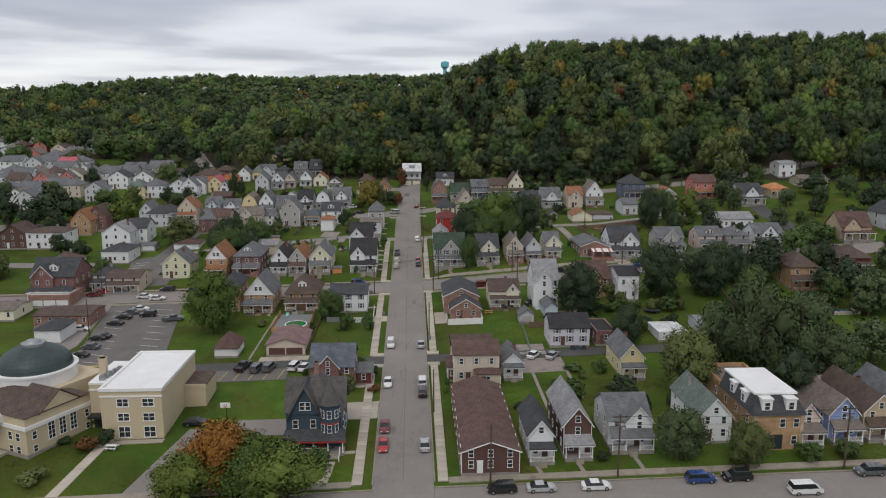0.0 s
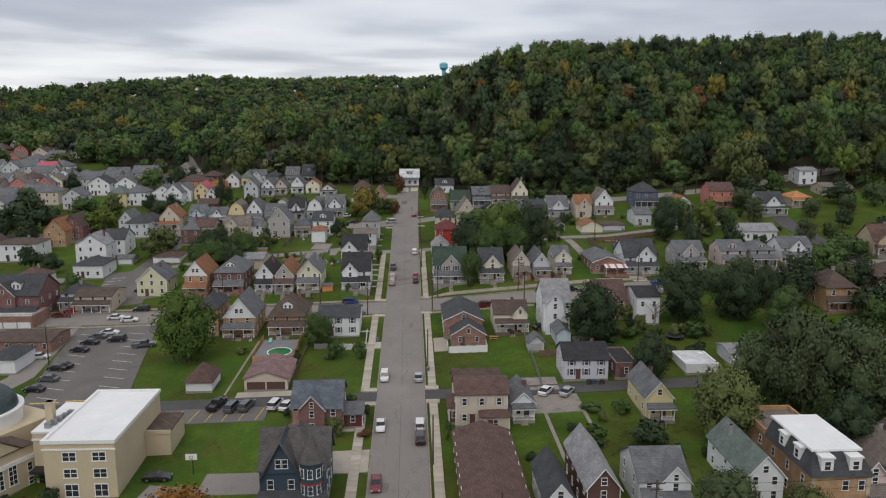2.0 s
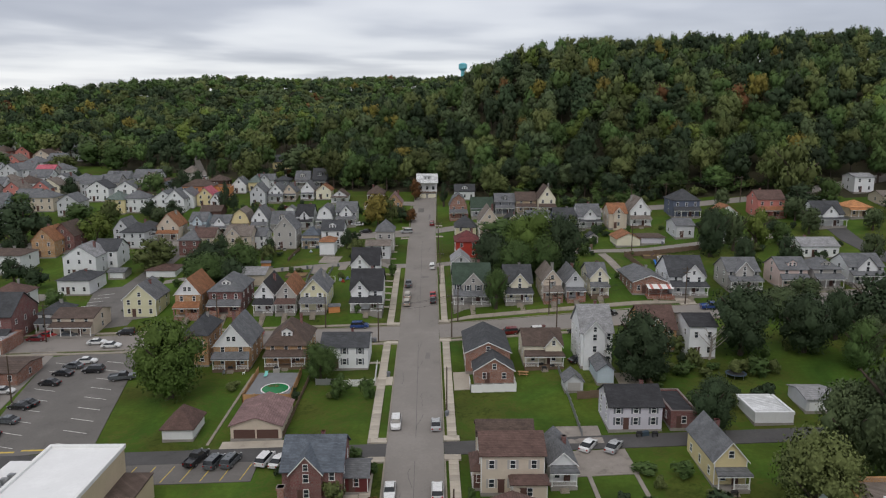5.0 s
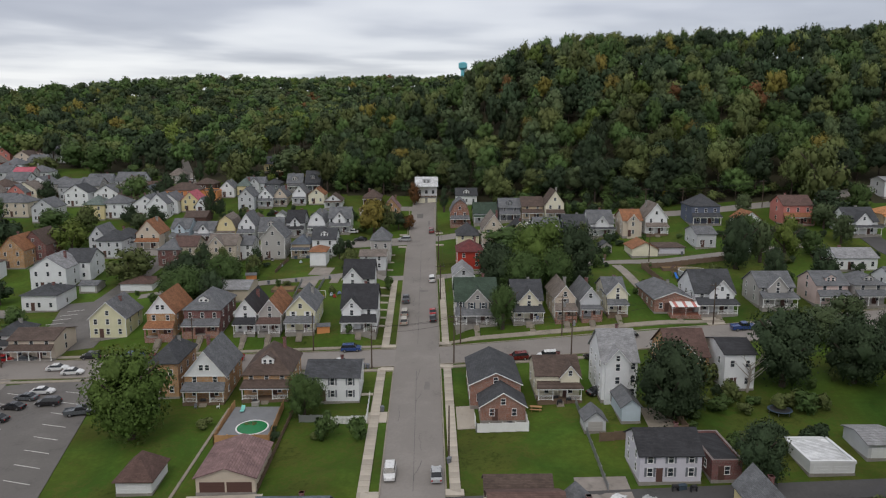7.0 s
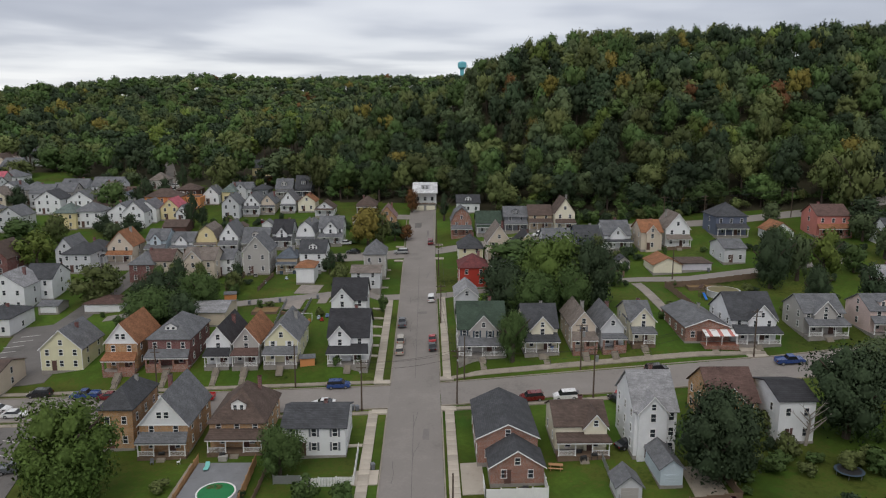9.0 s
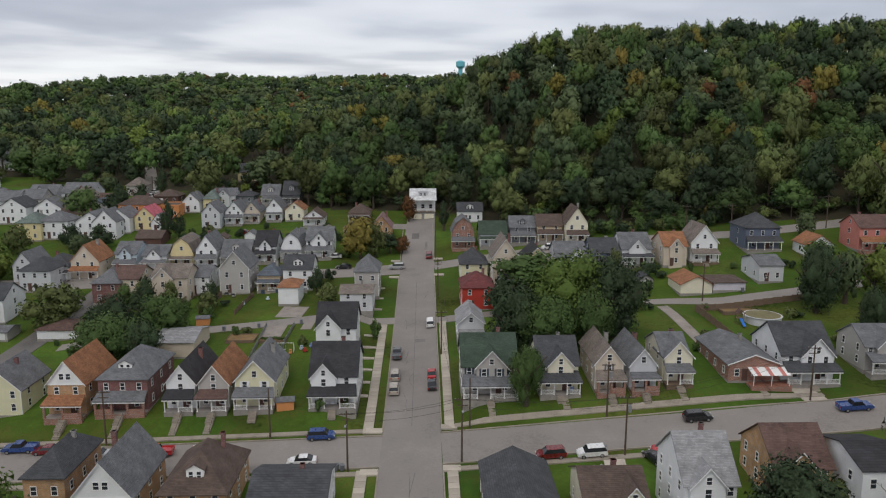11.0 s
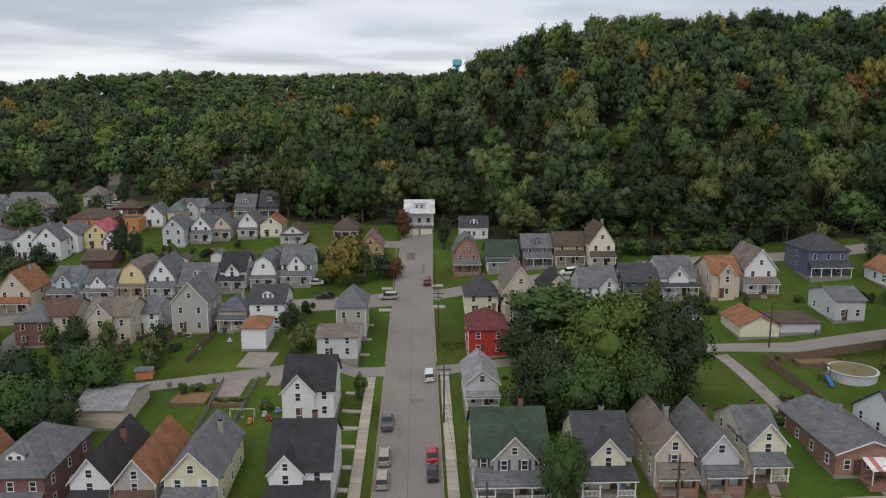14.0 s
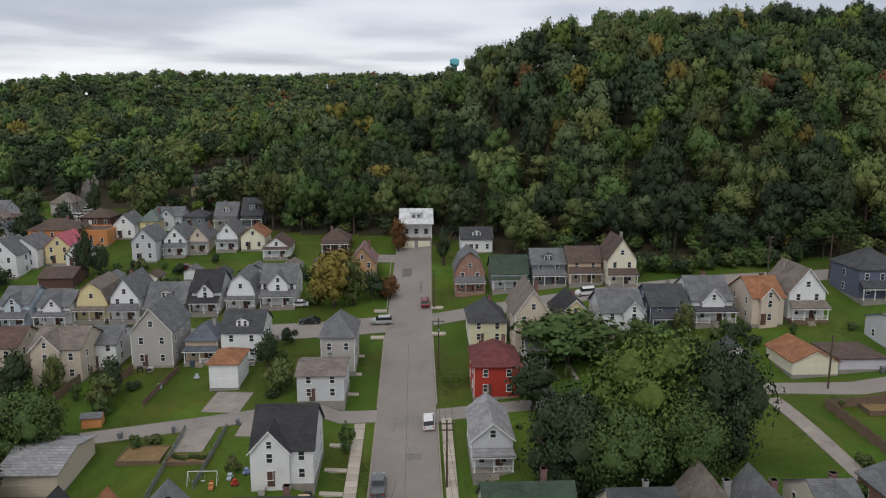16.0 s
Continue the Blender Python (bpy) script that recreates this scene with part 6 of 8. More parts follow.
def victorian():
    """The dark blue house with a corner turret and a red-edged porch."""
    z = g(-17.5, 123)
    h = thing("house", "dark teal Victorian house with turret and red-edged porch", "house", pose(-17.6, 123.6, z))
    teal, roof = WALL["teal"], ROOF["tan"]
    part("wall", Shape().box(-4.8, 4.8, 0, 12, -1.5, 7.0), teal, h)
    part("foundation", Shape().box(-4.9, 4.9, -0.1, 12.1, -1.6, 0.7), STONEWORK, h)
    s = Shape()
    hip(s, -4.8, 4.8, 0.5, 12, 7.1, 12.4, 0.4)
    part("roof", s, ROOF["slate"], h)
    s = Shape().prism_y([(-4.2, 6.9), (1.2, 6.9), (-1.4, 11.8)], -0.25, 5)
    part("front_gable", s, teal, h)
    s = Shape()
    gable_y(s, -4.2, 1.2, -0.3, 5.5, 6.9, 11.8, 0.5)
    part("front_gable_roof", s, ROOF["slate"], h)
    s = Shape().prism_x([(2.6, 6.9), (9.4, 6.9), (6.0, 11.3)], -5.2, 5.2)
    part("side_gable", s, teal, h)
    s = Shape()
    gable_x(s, -5.2, 5.2, 2.6, 9.4, 6.9, 11.4, 0.35)
    part("side_gable_roof", s, ROOF["slate"], h)
    part("turret", Shape().rod((2.9, 0.4, 3.2), (2.9, 0.4, 8.9), 1.75, 1.75, 8), teal, h)
    part("turret_band", Shape().rod((2.9, 0.4, 5.3), (2.9, 0.4, 5.5), 1.85, 1.85, 8).rod((2.9, 0.4, 3.2), (2.9, 0.4, 3.4), 1.9, 1.9, 8), WALL["red"], h)
    part("turret_roof", Shape().rod((2.9, 0.4, 8.8), (2.9, 0.4, 10.6), 2.2, 1.15, 8).rod((2.9, 0.4, 10.6), (2.9, 0.4, 13.4), 1.15, 0.05, 8), ROOF["slate"], h)
    for k in range(-2, 3):
        a = -90 + k * 45
        for zz in (4.5, 7.1):
            window(h, 2.9 + 1.66 * math.cos(radians(a)), 0.4 + 1.66 * math.sin(radians(a)), zz, a + 90, 0.8, 1.5)
    for xx in (-3.2, -0.1):
        window(h, xx, -0.01, 5.0, 0, 1.0, 1.6)
    for xx in (-1.9, -0.9):
        window(h, xx, -0.26, 8.4, 0, 0.9, 1.5)
    for yy in (3.5, 6, 9):
        for zz in (2.2, 5.0):
            window(h, 4.81, yy, zz, 90, 0.9, 1.5)
            window(h, -4.81, yy, zz, -90, 0.9, 1.5)
    p = part("porch", Shape().box(-5.2, 5.4, -2.6, 0, -1.5, 0.65), STONEWORK, h)
    part("porch_roof", Shape().slab((-5.6, -3.0, 3.1), (5.9, -3.0, 3.1), (5.2, 0.1, 4.1), (-4.9, 0.1, 4.1), 0.2), ROOF["charcoal"], p)
    part("fascia", Shape().box(-5.6, 5.9, -3.06, -2.9, 2.75, 3.0), WALL["red"], p)
    for k in range(5):
        post(p, -5.0 + k * 2.55, -2.4, 0.65, 2.8, 0.18)
    for k in range(4):
        if k != 3:
            part("railing", Shape().box(-4.9 + k * 2.55, -2.6 + k * 2.55, -2.45, -2.38, 1.45, 1.55), TRIM, p)
    st = Shape()
    for k in range(6):
        st.box(2.8, 4.6, -2.6 - 0.33 * (6 - k), -2.6 - 0.33 * (5 - k), -1.2, -0.5 + 0.19 * k)
    part("step", st, CONCRETE, p)
    for xx in (2.7, 4.7):
        part("step_rail", Shape().slab((xx - 0.06, -4.6, 0.6), (xx + 0.06, -4.6, 0.6), (xx + 0.06, -2.4, 1.7), (xx - 0.06, -2.4, 1.7), 0.12).box(xx - 0.09, xx + 0.09, -4.7, -4.5, -0.9, 0.7), TRIM, p)
    part("door", Shape().box(0.6, 1.7, -0.06, 0.02, 0.65, 2.75), WALL["red"], h)
    part("chimney", Shape().box(-0.4, 0.4, 5.4, 6.2, 11, 14.4).box(-0.5, 0.5, 5.3, 6.3, 14.1, 14.4), WALL["brick"], h)


victorian()


def brick_block():
    """The orange brick building with a slate mansard and a white roof."""
    z = g(62.8, 117)
    h = thing("apartment_building", "orange brick building with dark mansard and white flat roof", "building", pose(62.6, 117, z))
    part("wall", Shape().box(-4.4, 4.2, 0, 24, -1.5, 6.4), WALL["orange_brick"], h)
    s = Shape()
    s.hull([(-4.8, -0.4, 6.4), (4.6, -0.4, 6.4), (4.6, 14, 6.4), (-4.8, 14, 6.4), (-3.6, 2.0, 9.4), (3.4, 2.0, 9.4), (3.4, 14, 9.4), (-3.6, 14, 9.4)], [(0, 1, 5, 4), (1, 2, 6, 5), (2, 3, 7, 6), (3, 0, 4, 7), (4, 5, 6, 7), (0, 3, 2, 1)])
    part("mansard", s, ROOF["charcoal"], h)
    part("roof", Shape().box(-3.9, 3.7, 1.7, 14.3, 9.4, 9.75), WHITE_ROOF, h)
    part("rear_roof", Shape().box(-4.3, 4.1, 14.4, 23.9, 6.35, 6.6), ROOF["tan"], h)
    part("rear_parapet", Shape().box(-4.6, -4.2, 14.3, 24.2, 6.3, 7.3).box(4.0, 4.4, 14.3, 24.2, 6.3, 7.3).box(-4.2, 4.0, 23.8, 24.2, 6.3, 7.3), WALL["orange_brick"], h)
    for k, xx in enumerate((-2.2, 2.0)):
        d = part("dormer", Shape().box(xx - 0.9, xx + 0.9, 0.2, 3, 6.8, 9.0).box(xx - 1.05, xx + 1.05, 0.05, 3, 9.0, 9.25), TRIM, h)
        window(d, xx, 0.19, 7.9, 0, 1.0, 1.4)
    for yy in (4.5, 9):
        d = part("dormer", Shape().box(-4.5, -2.5, yy - 0.9, yy + 0.9, 6.8, 9.0).box(-4.7, -2.5, yy - 1.05, yy + 1.05, 9.0, 9.25), TRIM, h)
        window(d, -4.51, yy, 7.9, -90, 1.0, 1.4)
    for xx in (0.6, 3.0):
        window(h, xx, -0.01, 4.9, 0, 1.0, 1.6)
    window(h, 2.8, -0.01, 1.8, 0, 1.0, 1.6)
    # open porch drawn as a dark sheet on the wall, its shade as colour
    part("porch_shade_sheet", Shape().box(-1.6, 0.8, -0.05, 0.03, 0.2, 2.8), GLASS, h)
    for k in range(5):
        window(h, -4.41, 2.5 + k * 4.5, 4.8, -90, 0.9, 1.5)
        window(h, -4.41, 2.5 + k * 4.5, 1.8, -90, 0.9, 1.5)
    part("pilaster", Shape().box(-4.5, -3.9, -0.12, 0, -1.5, 6.4), WALL["buff_brick"], h)
    part("pilaster", Shape().box(3.7, 4.3, -0.12, 0, -1.5, 6.4), WALL["buff_brick"], h)


brick_block()
house(12.5, 112.4, 9.6, 30, 4.2, 1.7, "gf", "brown", "red_brown", storeys=2, chimney=False, label="long low brown hall with a reddish brown gable roof")
# the beige house with its lower back rooms
house(13.3, 149.0, 9.6, 8.5, 6.6, 1.9, "gs", "beige", "red_brown", shutters="gray", label="beige two-storey house with a reddish brown roof")
house(13.0, 157.5, 9.0, 4.5, 5.6, 1.6, "gs", "beige", "brown", chimney=False, label="dark-roofed back part of the beige house", sides=(0, 0))
house(15.6, 146.4, 5.2, 2.6, 3.3, 0.9, "hip", "beige", "red_brown", chimney=False, storeys=1, label="low beige sun room with a reddish brown roof")
house(8.3, 150.6, 1.9, 5.5, 3.4, 1.2, "hip", "beige", "red_brown", chimney=False, storeys=1, label="small beige side porch with a brown roof")


def end_house():
    """The pale house over two garages at the end of the street."""
    z = g(0, 375)
    h = thing("house", "pale house on garages at the street's end, white roof", "house", pose(0.0, 375.5, z - 0.4))
    part("garage_base", Shape().box(-4.4, 4.4, 0, 9, -1, 3.0), WALL["stone"], h)
    for xx in (-2.2, 2.2):
        part("garage_door", Shape().box(xx - 1.7, xx + 1.7, -0.08, 0.02, 0.1, 2.4).box(xx - 1.7, xx + 1.7, -0.1, -0.08, 1.2, 1.26), WALL["cream"], h)
    part("wall", Shape().box(-4.4, 4.4, 2.6, 10, 3.0, 8.2), WALL["white"], h)
    part("balcony", Shape().box(-4.5, 4.5, -0.3, 2.6, 3.0, 3.25), WOOD, h)
    rl = Shape().box(-4.5, 4.5, -0.3, -0.2, 4.1, 4.25)
    for k in range(30):
        xx = -4.4 + k * 8.8 / 29
        rl.box(xx - 0.03, xx + 0.03, -0.28, -0.22, 3.25, 4.1)
    part("railing", rl, TRIM, h)
    for xx in (-4.3, -1.4, 1.4, 4.3):
        post(h, xx, -0.1, 3.25, 7.2, 0.18)
    part("roof", Shape().slab((-4.9, -0.6, 7.4), (4.9, -0.6, 7.4), (4.9, 6.0, 11.0), (-4.9, 6.0, 11.0), 0.2).slab((-4.9, 6.0, 11.0), (4.9, 6.0, 11.0), (4.9, 10.6, 8.2), (-4.9, 10.6, 8.2), 0.2), ROOF["white"], h)
    part("gable_wall", Shape().prism_x([(0.2, 7.3), (10, 7.8), (6, 10.6)], -4.4, 4.4), WALL["white"], h)
    d = part("dormer", Shape().box(-1.5, 1.5, 1.6, 5, 8.2, 10.2).box(-1.8, 1.8, 1.4, 5.4, 10.2, 10.4), WALL["light_gray"], h)
    for xx in (-0.7, 0.7):
        window(d, xx, 1.59, 9.3, 0, 0.9, 1.1)
    for xx in (-2.8, 0, 2.8):
        window(h, xx, 2.59, 4.8, 0, 1.2, 1.6)


end_house()

# ---- vehicles ----
CAR = dict(white=(0.75, 0.75, 0.75), black=(0.015, 0.015, 0.018), gray=(0.10, 0.11, 0.12), silver=(0.42, 0.43, 0.44), red=(0.42, 0.015, 0.018), maroon=(0.16, 0.012, 0.016), blue=(0.02, 0.06, 0.22), beige=(0.40, 0.36, 0.30))
CAR_PAINT = {k: glossy(k + "_car_paint", c, 0.25, 0.0, 0.6) for k, c in CAR.items()}
CAR_GLASS = glossy("car_glass", (0.02, 0.023, 0.027), 0.06)
TYRE = surface("tyre", (0.02, 0.02, 0.02), 0.85, 0.2)
RIM = surface("wheel_rim", (0.45, 0.45, 0.46), 0.35, 0.1, metal=0.8)
LAMP_RED = glossy("tail_lamp", (0.35, 0.01, 0.01), 0.2)
LAMP_CLEAR = glossy("head_lamp", (0.6, 0.6, 0.6), 0.15)
CAR_MESH = {}
# half-length, half-width, sill, bonnet and belt heights, roof height, cabin: base front, top front, top back, base back
CAR_FORM = dict(sedan=(2.35, 0.9, 0.28, 0.78, 0.92, 1.45, 1.05, 0.35, -0.95, -1.75), suv=(2.35, 0.95, 0.34, 0.98, 1.08, 1.75, 1.25, 0.65, -1.85, -2.25),
                pickup=(2.85, 0.98, 0.42, 1.05, 1.12, 1.82, 1.25, 0.7, -0.55, -0.85), van=(2.5, 0.98, 0.32, 1.05, 1.15, 1.95, 1.7, 1.0, -2.2, -2.4))


def car_meshes(kind):
    if kind in CAR_MESH:
        return CAR_MESH[kind]
    L, w, sill, bon, belt, top, bf, tf, tb, bb = CAR_FORM[kind]
    rear = bon + (0.08 if kind == "sedan" else 0.0 if kind == "pickup" else 0.1)
    s = Shape()
    # the lower body, its sides drawn in at the nose, tail and sill
    prof = [(-L, sill + 0.12, 0.9), (-L + 0.06, rear - 0.05, 0.92), (bb, belt, 0.97), (bf, belt, 0.97), (L - 0.45, bon, 0.92), (L - 0.04, bon - 0.28, 0.84), (L, sill + 0.1, 0.82)]
    n = len(prof)
    pts = []
    for sg in (-1, 1):
        for y, zz, k in prof:
            pts.append((sg * w * k, y, zz))
        for y, zz, k in prof:
            pts.append((sg * w * min(1, k + 0.03), y, sill if abs(y) < L - 0.2 else sill + 0.05))
    m = 2 * n
    f = []
    for k in range(n - 1):
        f += [(k, k + 1, n + k + 1, n + k), (m + k + 1, m + k, m + n + k, m + n + k + 1), (k + 1, k, m + k, m + k + 1), (n + k, n + k + 1, m + n + k + 1, m + n + k)]
    f += [(0, n, m + n, m), (n - 1, m + n - 1, m + 2 * n - 1, 2 * n - 1)]
    s.hull(pts, f)
    if kind == "pickup":
        s.box(-w * 0.96, -w * 0.86, -L, bb, bon - 0.1, belt + 0.12).box(w * 0.86, w * 0.96, -L, bb, bon - 0.1, belt + 0.12).box(-w * 0.96, w * 0.96, -L, -L + 0.1, bon - 0.1, belt + 0.12)
    body = s.mesh("body", None)
    a, b = w * 0.93, w * 0.76
    cab = Shape().hull([(-a, bf, belt), (a, bf, belt), (a, bb, belt), (-a, bb, belt), (-b, tf, top - 0.06), (b, tf, top - 0.06), (b, tb, top - 0.06), (-b, tb, top - 0.06)],
                       [(0, 1, 5, 4), (1, 2, 6, 5), (2, 3, 7, 6), (3, 0, 4, 7), (4, 5, 6, 7)]).mesh("glasshouse", CAR_GLASS)
    rf = Shape().hull([(-b - 0.02, tf + 0.05, top - 0.07), (b + 0.02, tf + 0.05, top - 0.07), (b + 0.02, tb - 0.05, top - 0.07), (-b - 0.02, tb - 0.05, top - 0.07), (-b + 0.1, tf - 0.1, top), (b - 0.1, tf - 0.1, top), (b - 0.1, tb + 0.1, top), (-b + 0.1, tb + 0.1, top)],
                      [(0, 1, 5, 4), (1, 2, 6, 5), (2, 3, 7, 6), (3, 0, 4, 7), (4, 5, 6, 7), (3, 2, 1, 0)])
    roof = rf.mesh("roof", None)
    tyre = Shape().rod((-0.12, 0, 0), (0.12, 0, 0), 0.34, 0.34, 14).mesh("tyre", TYRE)
    rim = Shape().rod((-0.135, 0, 0), (0.135, 0, 0), 0.21, 0.21, 10).mesh("rim", RIM)
    CAR_MESH[kind] = body, cab, roof, tyre, rim
    return CAR_MESH[kind]


def car(x, y, heading, colour, kind):
    L, w, sill, bon, belt, top, bf, tf, tb, bb = CAR_FORM[kind]
    body, cab, roof, tyre, rim = car_meshes(kind)
    h = radians(heading)
    fx, fy = -math.sin(h), math.cos(h)
    pitch = math.atan2(g(x + fx * 1.4, y + fy * 1.4) - g(x - fx * 1.4, y - fy * 1.4), 2.8)
    roll = math.atan2(g(x + fy * 0.8, y - fx * 0.8) - g(x - fy * 0.8, y + fx * 0.8), 1.6)
    m = Matrix.Translation((x, y, g(x, y) + 0.13)) @ Matrix.Rotation(h, 4, "Z") @ Matrix.Rotation(pitch, 4, "X") @ Matrix.Rotation(-roll, 4, "Y")
    word = {"suv": "sport utility car", "sedan": "saloon car", "pickup": "pickup truck", "van": "van"}[kind]
    c = thing("pickup_truck" if kind == "pickup" else "car", f"{colour} {word} parked on the asphalt", "car", m, "parked vehicles")
    for nm, me in (("body", body), ("cabin_roof", roof)):
        me = me.copy()
        me.materials.clear()
        me.materials.append(CAR_PAINT[colour])
        part(nm, me, None, c)
    part("glasshouse", cab, None, c)
    for sx in (-1, 1):
        for yy in (L * 0.62, -L * 0.6):
            t = part("wheel", tyre, None, c, m=pose(sx * (w - 0.12), yy, 0.34))
            part("rim", rim, None, t)
        part("headlight", Shape().box(-0.16, 0.16, -0.05, 0.06, -0.08, 0.08), LAMP_CLEAR, c, m=pose(sx * w * 0.66, L - 0.06, bon - 0.22))
        part("tail_light", Shape().box(-0.12, 0.12, -0.06, 0.05, -0.12, 0.12), LAMP_RED, c, m=pose(sx * w * 0.76, -L + 0.05, bon - 0.1))
    return c


# ---- poles, fences, yards ----


def pole(x, y, high, arm=True, lamp=False, turn=0, transformer=False):
    z = g(x, y)
    p = thing("utility_pole", "tall weathered wooden utility pole beside the street", "utility pole", pose(x, y, z, 0, 0, turn), "utility poles")
    part("shaft", Shape().rod((0, 0, -0.5), (0, 0, high), 0.17, 0.11, 10), POLE_WOOD, p)
    if arm:
        part("crossarm", Shape().box(-1.2, 1.2, 0.1, 0.22, high - 0.7, high - 0.55).box(-0.9, 0.9, 0.1, 0.22, high - 1.6, high - 1.47), POLE_WOOD, p)
        for k in (-1.05, -0.5, 0.5, 1.05):
            part("insulator", Shape().rod((k, 0.16, high - 0.55), (k, 0.16, high - 0.35), 0.05, 0.03, 6), METAL_GRAY, p)
    if transformer:
        part("transformer", Shape().rod((0.4, -0.1, high - 2.8), (0.4, -0.1, high - 1.7), 0.28, 0.28, 12), METAL_GRAY, p)
    if lamp:
        part("lamp_arm", Shape().rod((0, 0, high - 2.2), (0.0, -1.9, high - 1.6), 0.04, 0.04, 6).box(-0.15, 0.15, -2.5, -1.8, high - 1.68, high - 1.52), METAL_GRAY, p)


WIRE = surface("cable", (0.02, 0.02, 0.02), 0.7, 0.1)


def cable(a, b, sag):
    s = Shape()
    pts = [Vector(a).lerp(Vector(b), k / 10) - Vector((0, 0, sag * 4 * (k / 10) * (1 - k / 10))) for k in range(11)]
    side = (Vector(b) - Vector(a)).cross(Vector((0, 0, 1))).normalized() * 0.022
    up = Vector((0, 0, 0.022))
    rings = [p + o for p in pts for o in (side, up, -side, -up)]
    s.hull(rings, [(4 * k + i, 4 * k + (i + 1) % 4, 4 * k + 4 + (i + 1) % 4, 4 * k + 4 + i) for k in range(10) for i in range(4)] + [(3, 2, 1, 0), (40, 41, 42, 43)])
    solid("cable", s, WIRE, "thin black overhead cable between poles", "cable")


POLES = ((6.2, 218.0, 11, 1), (8.1, 228.9, 9, 0), (31.5, 228.8, 10, 1), (31.4, 216.6, 10, 1), (-25.8, 229.0, 9, 0), (-11.5, 217.2, 10, 1), (-53.3, 228.8, 10, 1), (66.9, 229.6, 10, 1), (12.3, 110.4, 10, 0), (33.0, 110.2, 11, 1),
         (70.5, 110.2, 11, 1), (-83.9, 188.7, 10, 0), (90.8, 324.0, 10, 1), (120, 325.5, 10, 1), (4.0, 300, 10, 1), (4.0, 262, 10, 1), (4.0, 178, 9, 0), (-95, 225, 10, 1), (78.5, 327, 10, 1), (-104, 398, 12, 0), (3.9, 136, 9, 0), (3.9, 330, 9, 0), (66, 278.5, 9, 0))
for k, (px, py, ph, arm) in enumerate(POLES):
    pole(px, py, ph, arm, lamp=k in (0, 5, 9, 14), transformer=k in (2, 3, 10))
for i, j in ((5, 0), (0, 3), (9, 10), (14, 15), (12, 13), (18, 12), (15, 0), (3, 7)):
    a, b = POLES[i], POLES[j]
    for off, dz in ((-0.9, 0.4), (0.9, 0.4), (0.0, 1.7)):
        cable((a[0] + off, a[1], g(a[0], a[1]) + a[2] - dz), (b[0] + off, b[1], g(b[0], b[1]) + b[2] - dz), 0.7)


def fence(path, high, mat, label, gap=0.0, board=0.16, post_gap=2.4, step_name="board"):
    """A board fence: each post and each panel of boards."""
    x, y = path[0]
    f = thing("fence", label, "fence", pose(x, y, g(x, y)))
    for (x0, y0), (x1, y1) in zip(path, path[1:]):
        d = math.hypot(x1 - x0, y1 - y0)
        n = max(1, round(d / post_gap))
        turn = math.degrees(math.atan2(y1 - y0, x1 - x0))
        for k in range(n):
            px, py = x0 + (x1 - x0) * k / n, y0 + (y1 - y0) * k / n
            qx, qy = x0 + (x1 - x0) * (k + 1) / n, y0 + (y1 - y0) * (k + 1) / n
            dz = g(px, py) - g(x, y)
            part("post", Shape().box(-0.07, 0.07, -0.07, 0.07, -0.4, high + 0.1).box(-0.09, 0.09, -0.09, 0.09, high + 0.1, high + 0.16), mat, f, m=pose(px - x, py - y, dz))
            s, l = Shape(), d / n
            if gap:
                s.box(0.07, l - 0.07, -0.02, 0.02, high * 0.25, high * 0.25 + 0.08).box(0.07, l - 0.07, -0.02, 0.02, high * 0.8, high * 0.8 + 0.08)
            m = max(1, int((l - 0.14) / (board + gap)))
            if not gap:
                # one sheet of boards with a groove between each and the next
                line, d0 = [], (l - 0.14) / m
                for j in range(m):
                    u = 0.07 + d0 * j
                    line += [(u, -0.012), (u + 0.012, -0.03), (u + d0 - 0.012, -0.03)]
                line += [(l - 0.07, -0.012), (l - 0.07, 0.025), (0.07, 0.025)]
                c = len(line)
                pts = [(a, b, 0.03) for a, b in line] + [(a, b, high) for a, b in line]
                s.hull(pts, [tuple(range(c - 1, -1, -1)), tuple(range(c, 2 * c))] + [(q, (q + 1) % c, (q + 1) % c + c, q + c) for q in range(c)])
                m = 0
            for j in range(m):
                u = 0.07 + (l - 0.14) * j / m
                s.box(u + 0.005, u + (l - 0.14) / m - max(gap, 0.008), -0.03 if not gap else -0.045, 0.025, 0.03, high)
            part("panel", s, mat, f, m=pose(px - x, py - y, (g(px, py) + g(qx, qy)) / 2 - g(x, y), 0, 0, turn))
    return f


fence([(9.0, 186.0), (18.1, 185.7)], 1.7, TRIM, "white vinyl fence behind the brick house")
fence([(18.1, 185.7), (18.1, 190.5)], 1.7, TRIM, "white vinyl fence behind the brick house")
fence([(9.0, 186.0), (9.0, 190.5)], 1.7, TRIM, "white vinyl fence behind the brick house")
fence([(-18.5, 191.5), (-10.6, 191.5), (-10.8, 202.5)], 1.5, TRIM, "white picket fence beside the white house", 0.05)
fence([(-23, 192.8), (-18.6, 192.6)], 1.4, METAL_GRAY, "gray panel fence beside the white house")
fence([(-36.4, 185.0), (-26.8, 184.6), (-27.0, 199.3)], 1.9, NEW_WOOD, "new golden wood fence round the pool")
fence([(-36.4, 185.0), (-36.4, 199.8)], 1.9, NEW_WOOD, "new golden wood fence round the pool")
fence([(29.5, 181.0), (45.0, 182.5)], 1.6, WOOD, "weathered gray board fence round the yard")
fence([(45.0, 182.5), (44.5, 196)], 1.6, WOOD, "weathered gray board fence round the yard")
fence([(27.5, 166.5), (28.2, 196)], 1.2, METAL_GRAY, "gray wire-mesh fence along the lawn", 0.12, 0.03)
fence([(64.5, 248), (62.0, 272)], 1.7, WOOD, "weathered gray board fence round the garden")
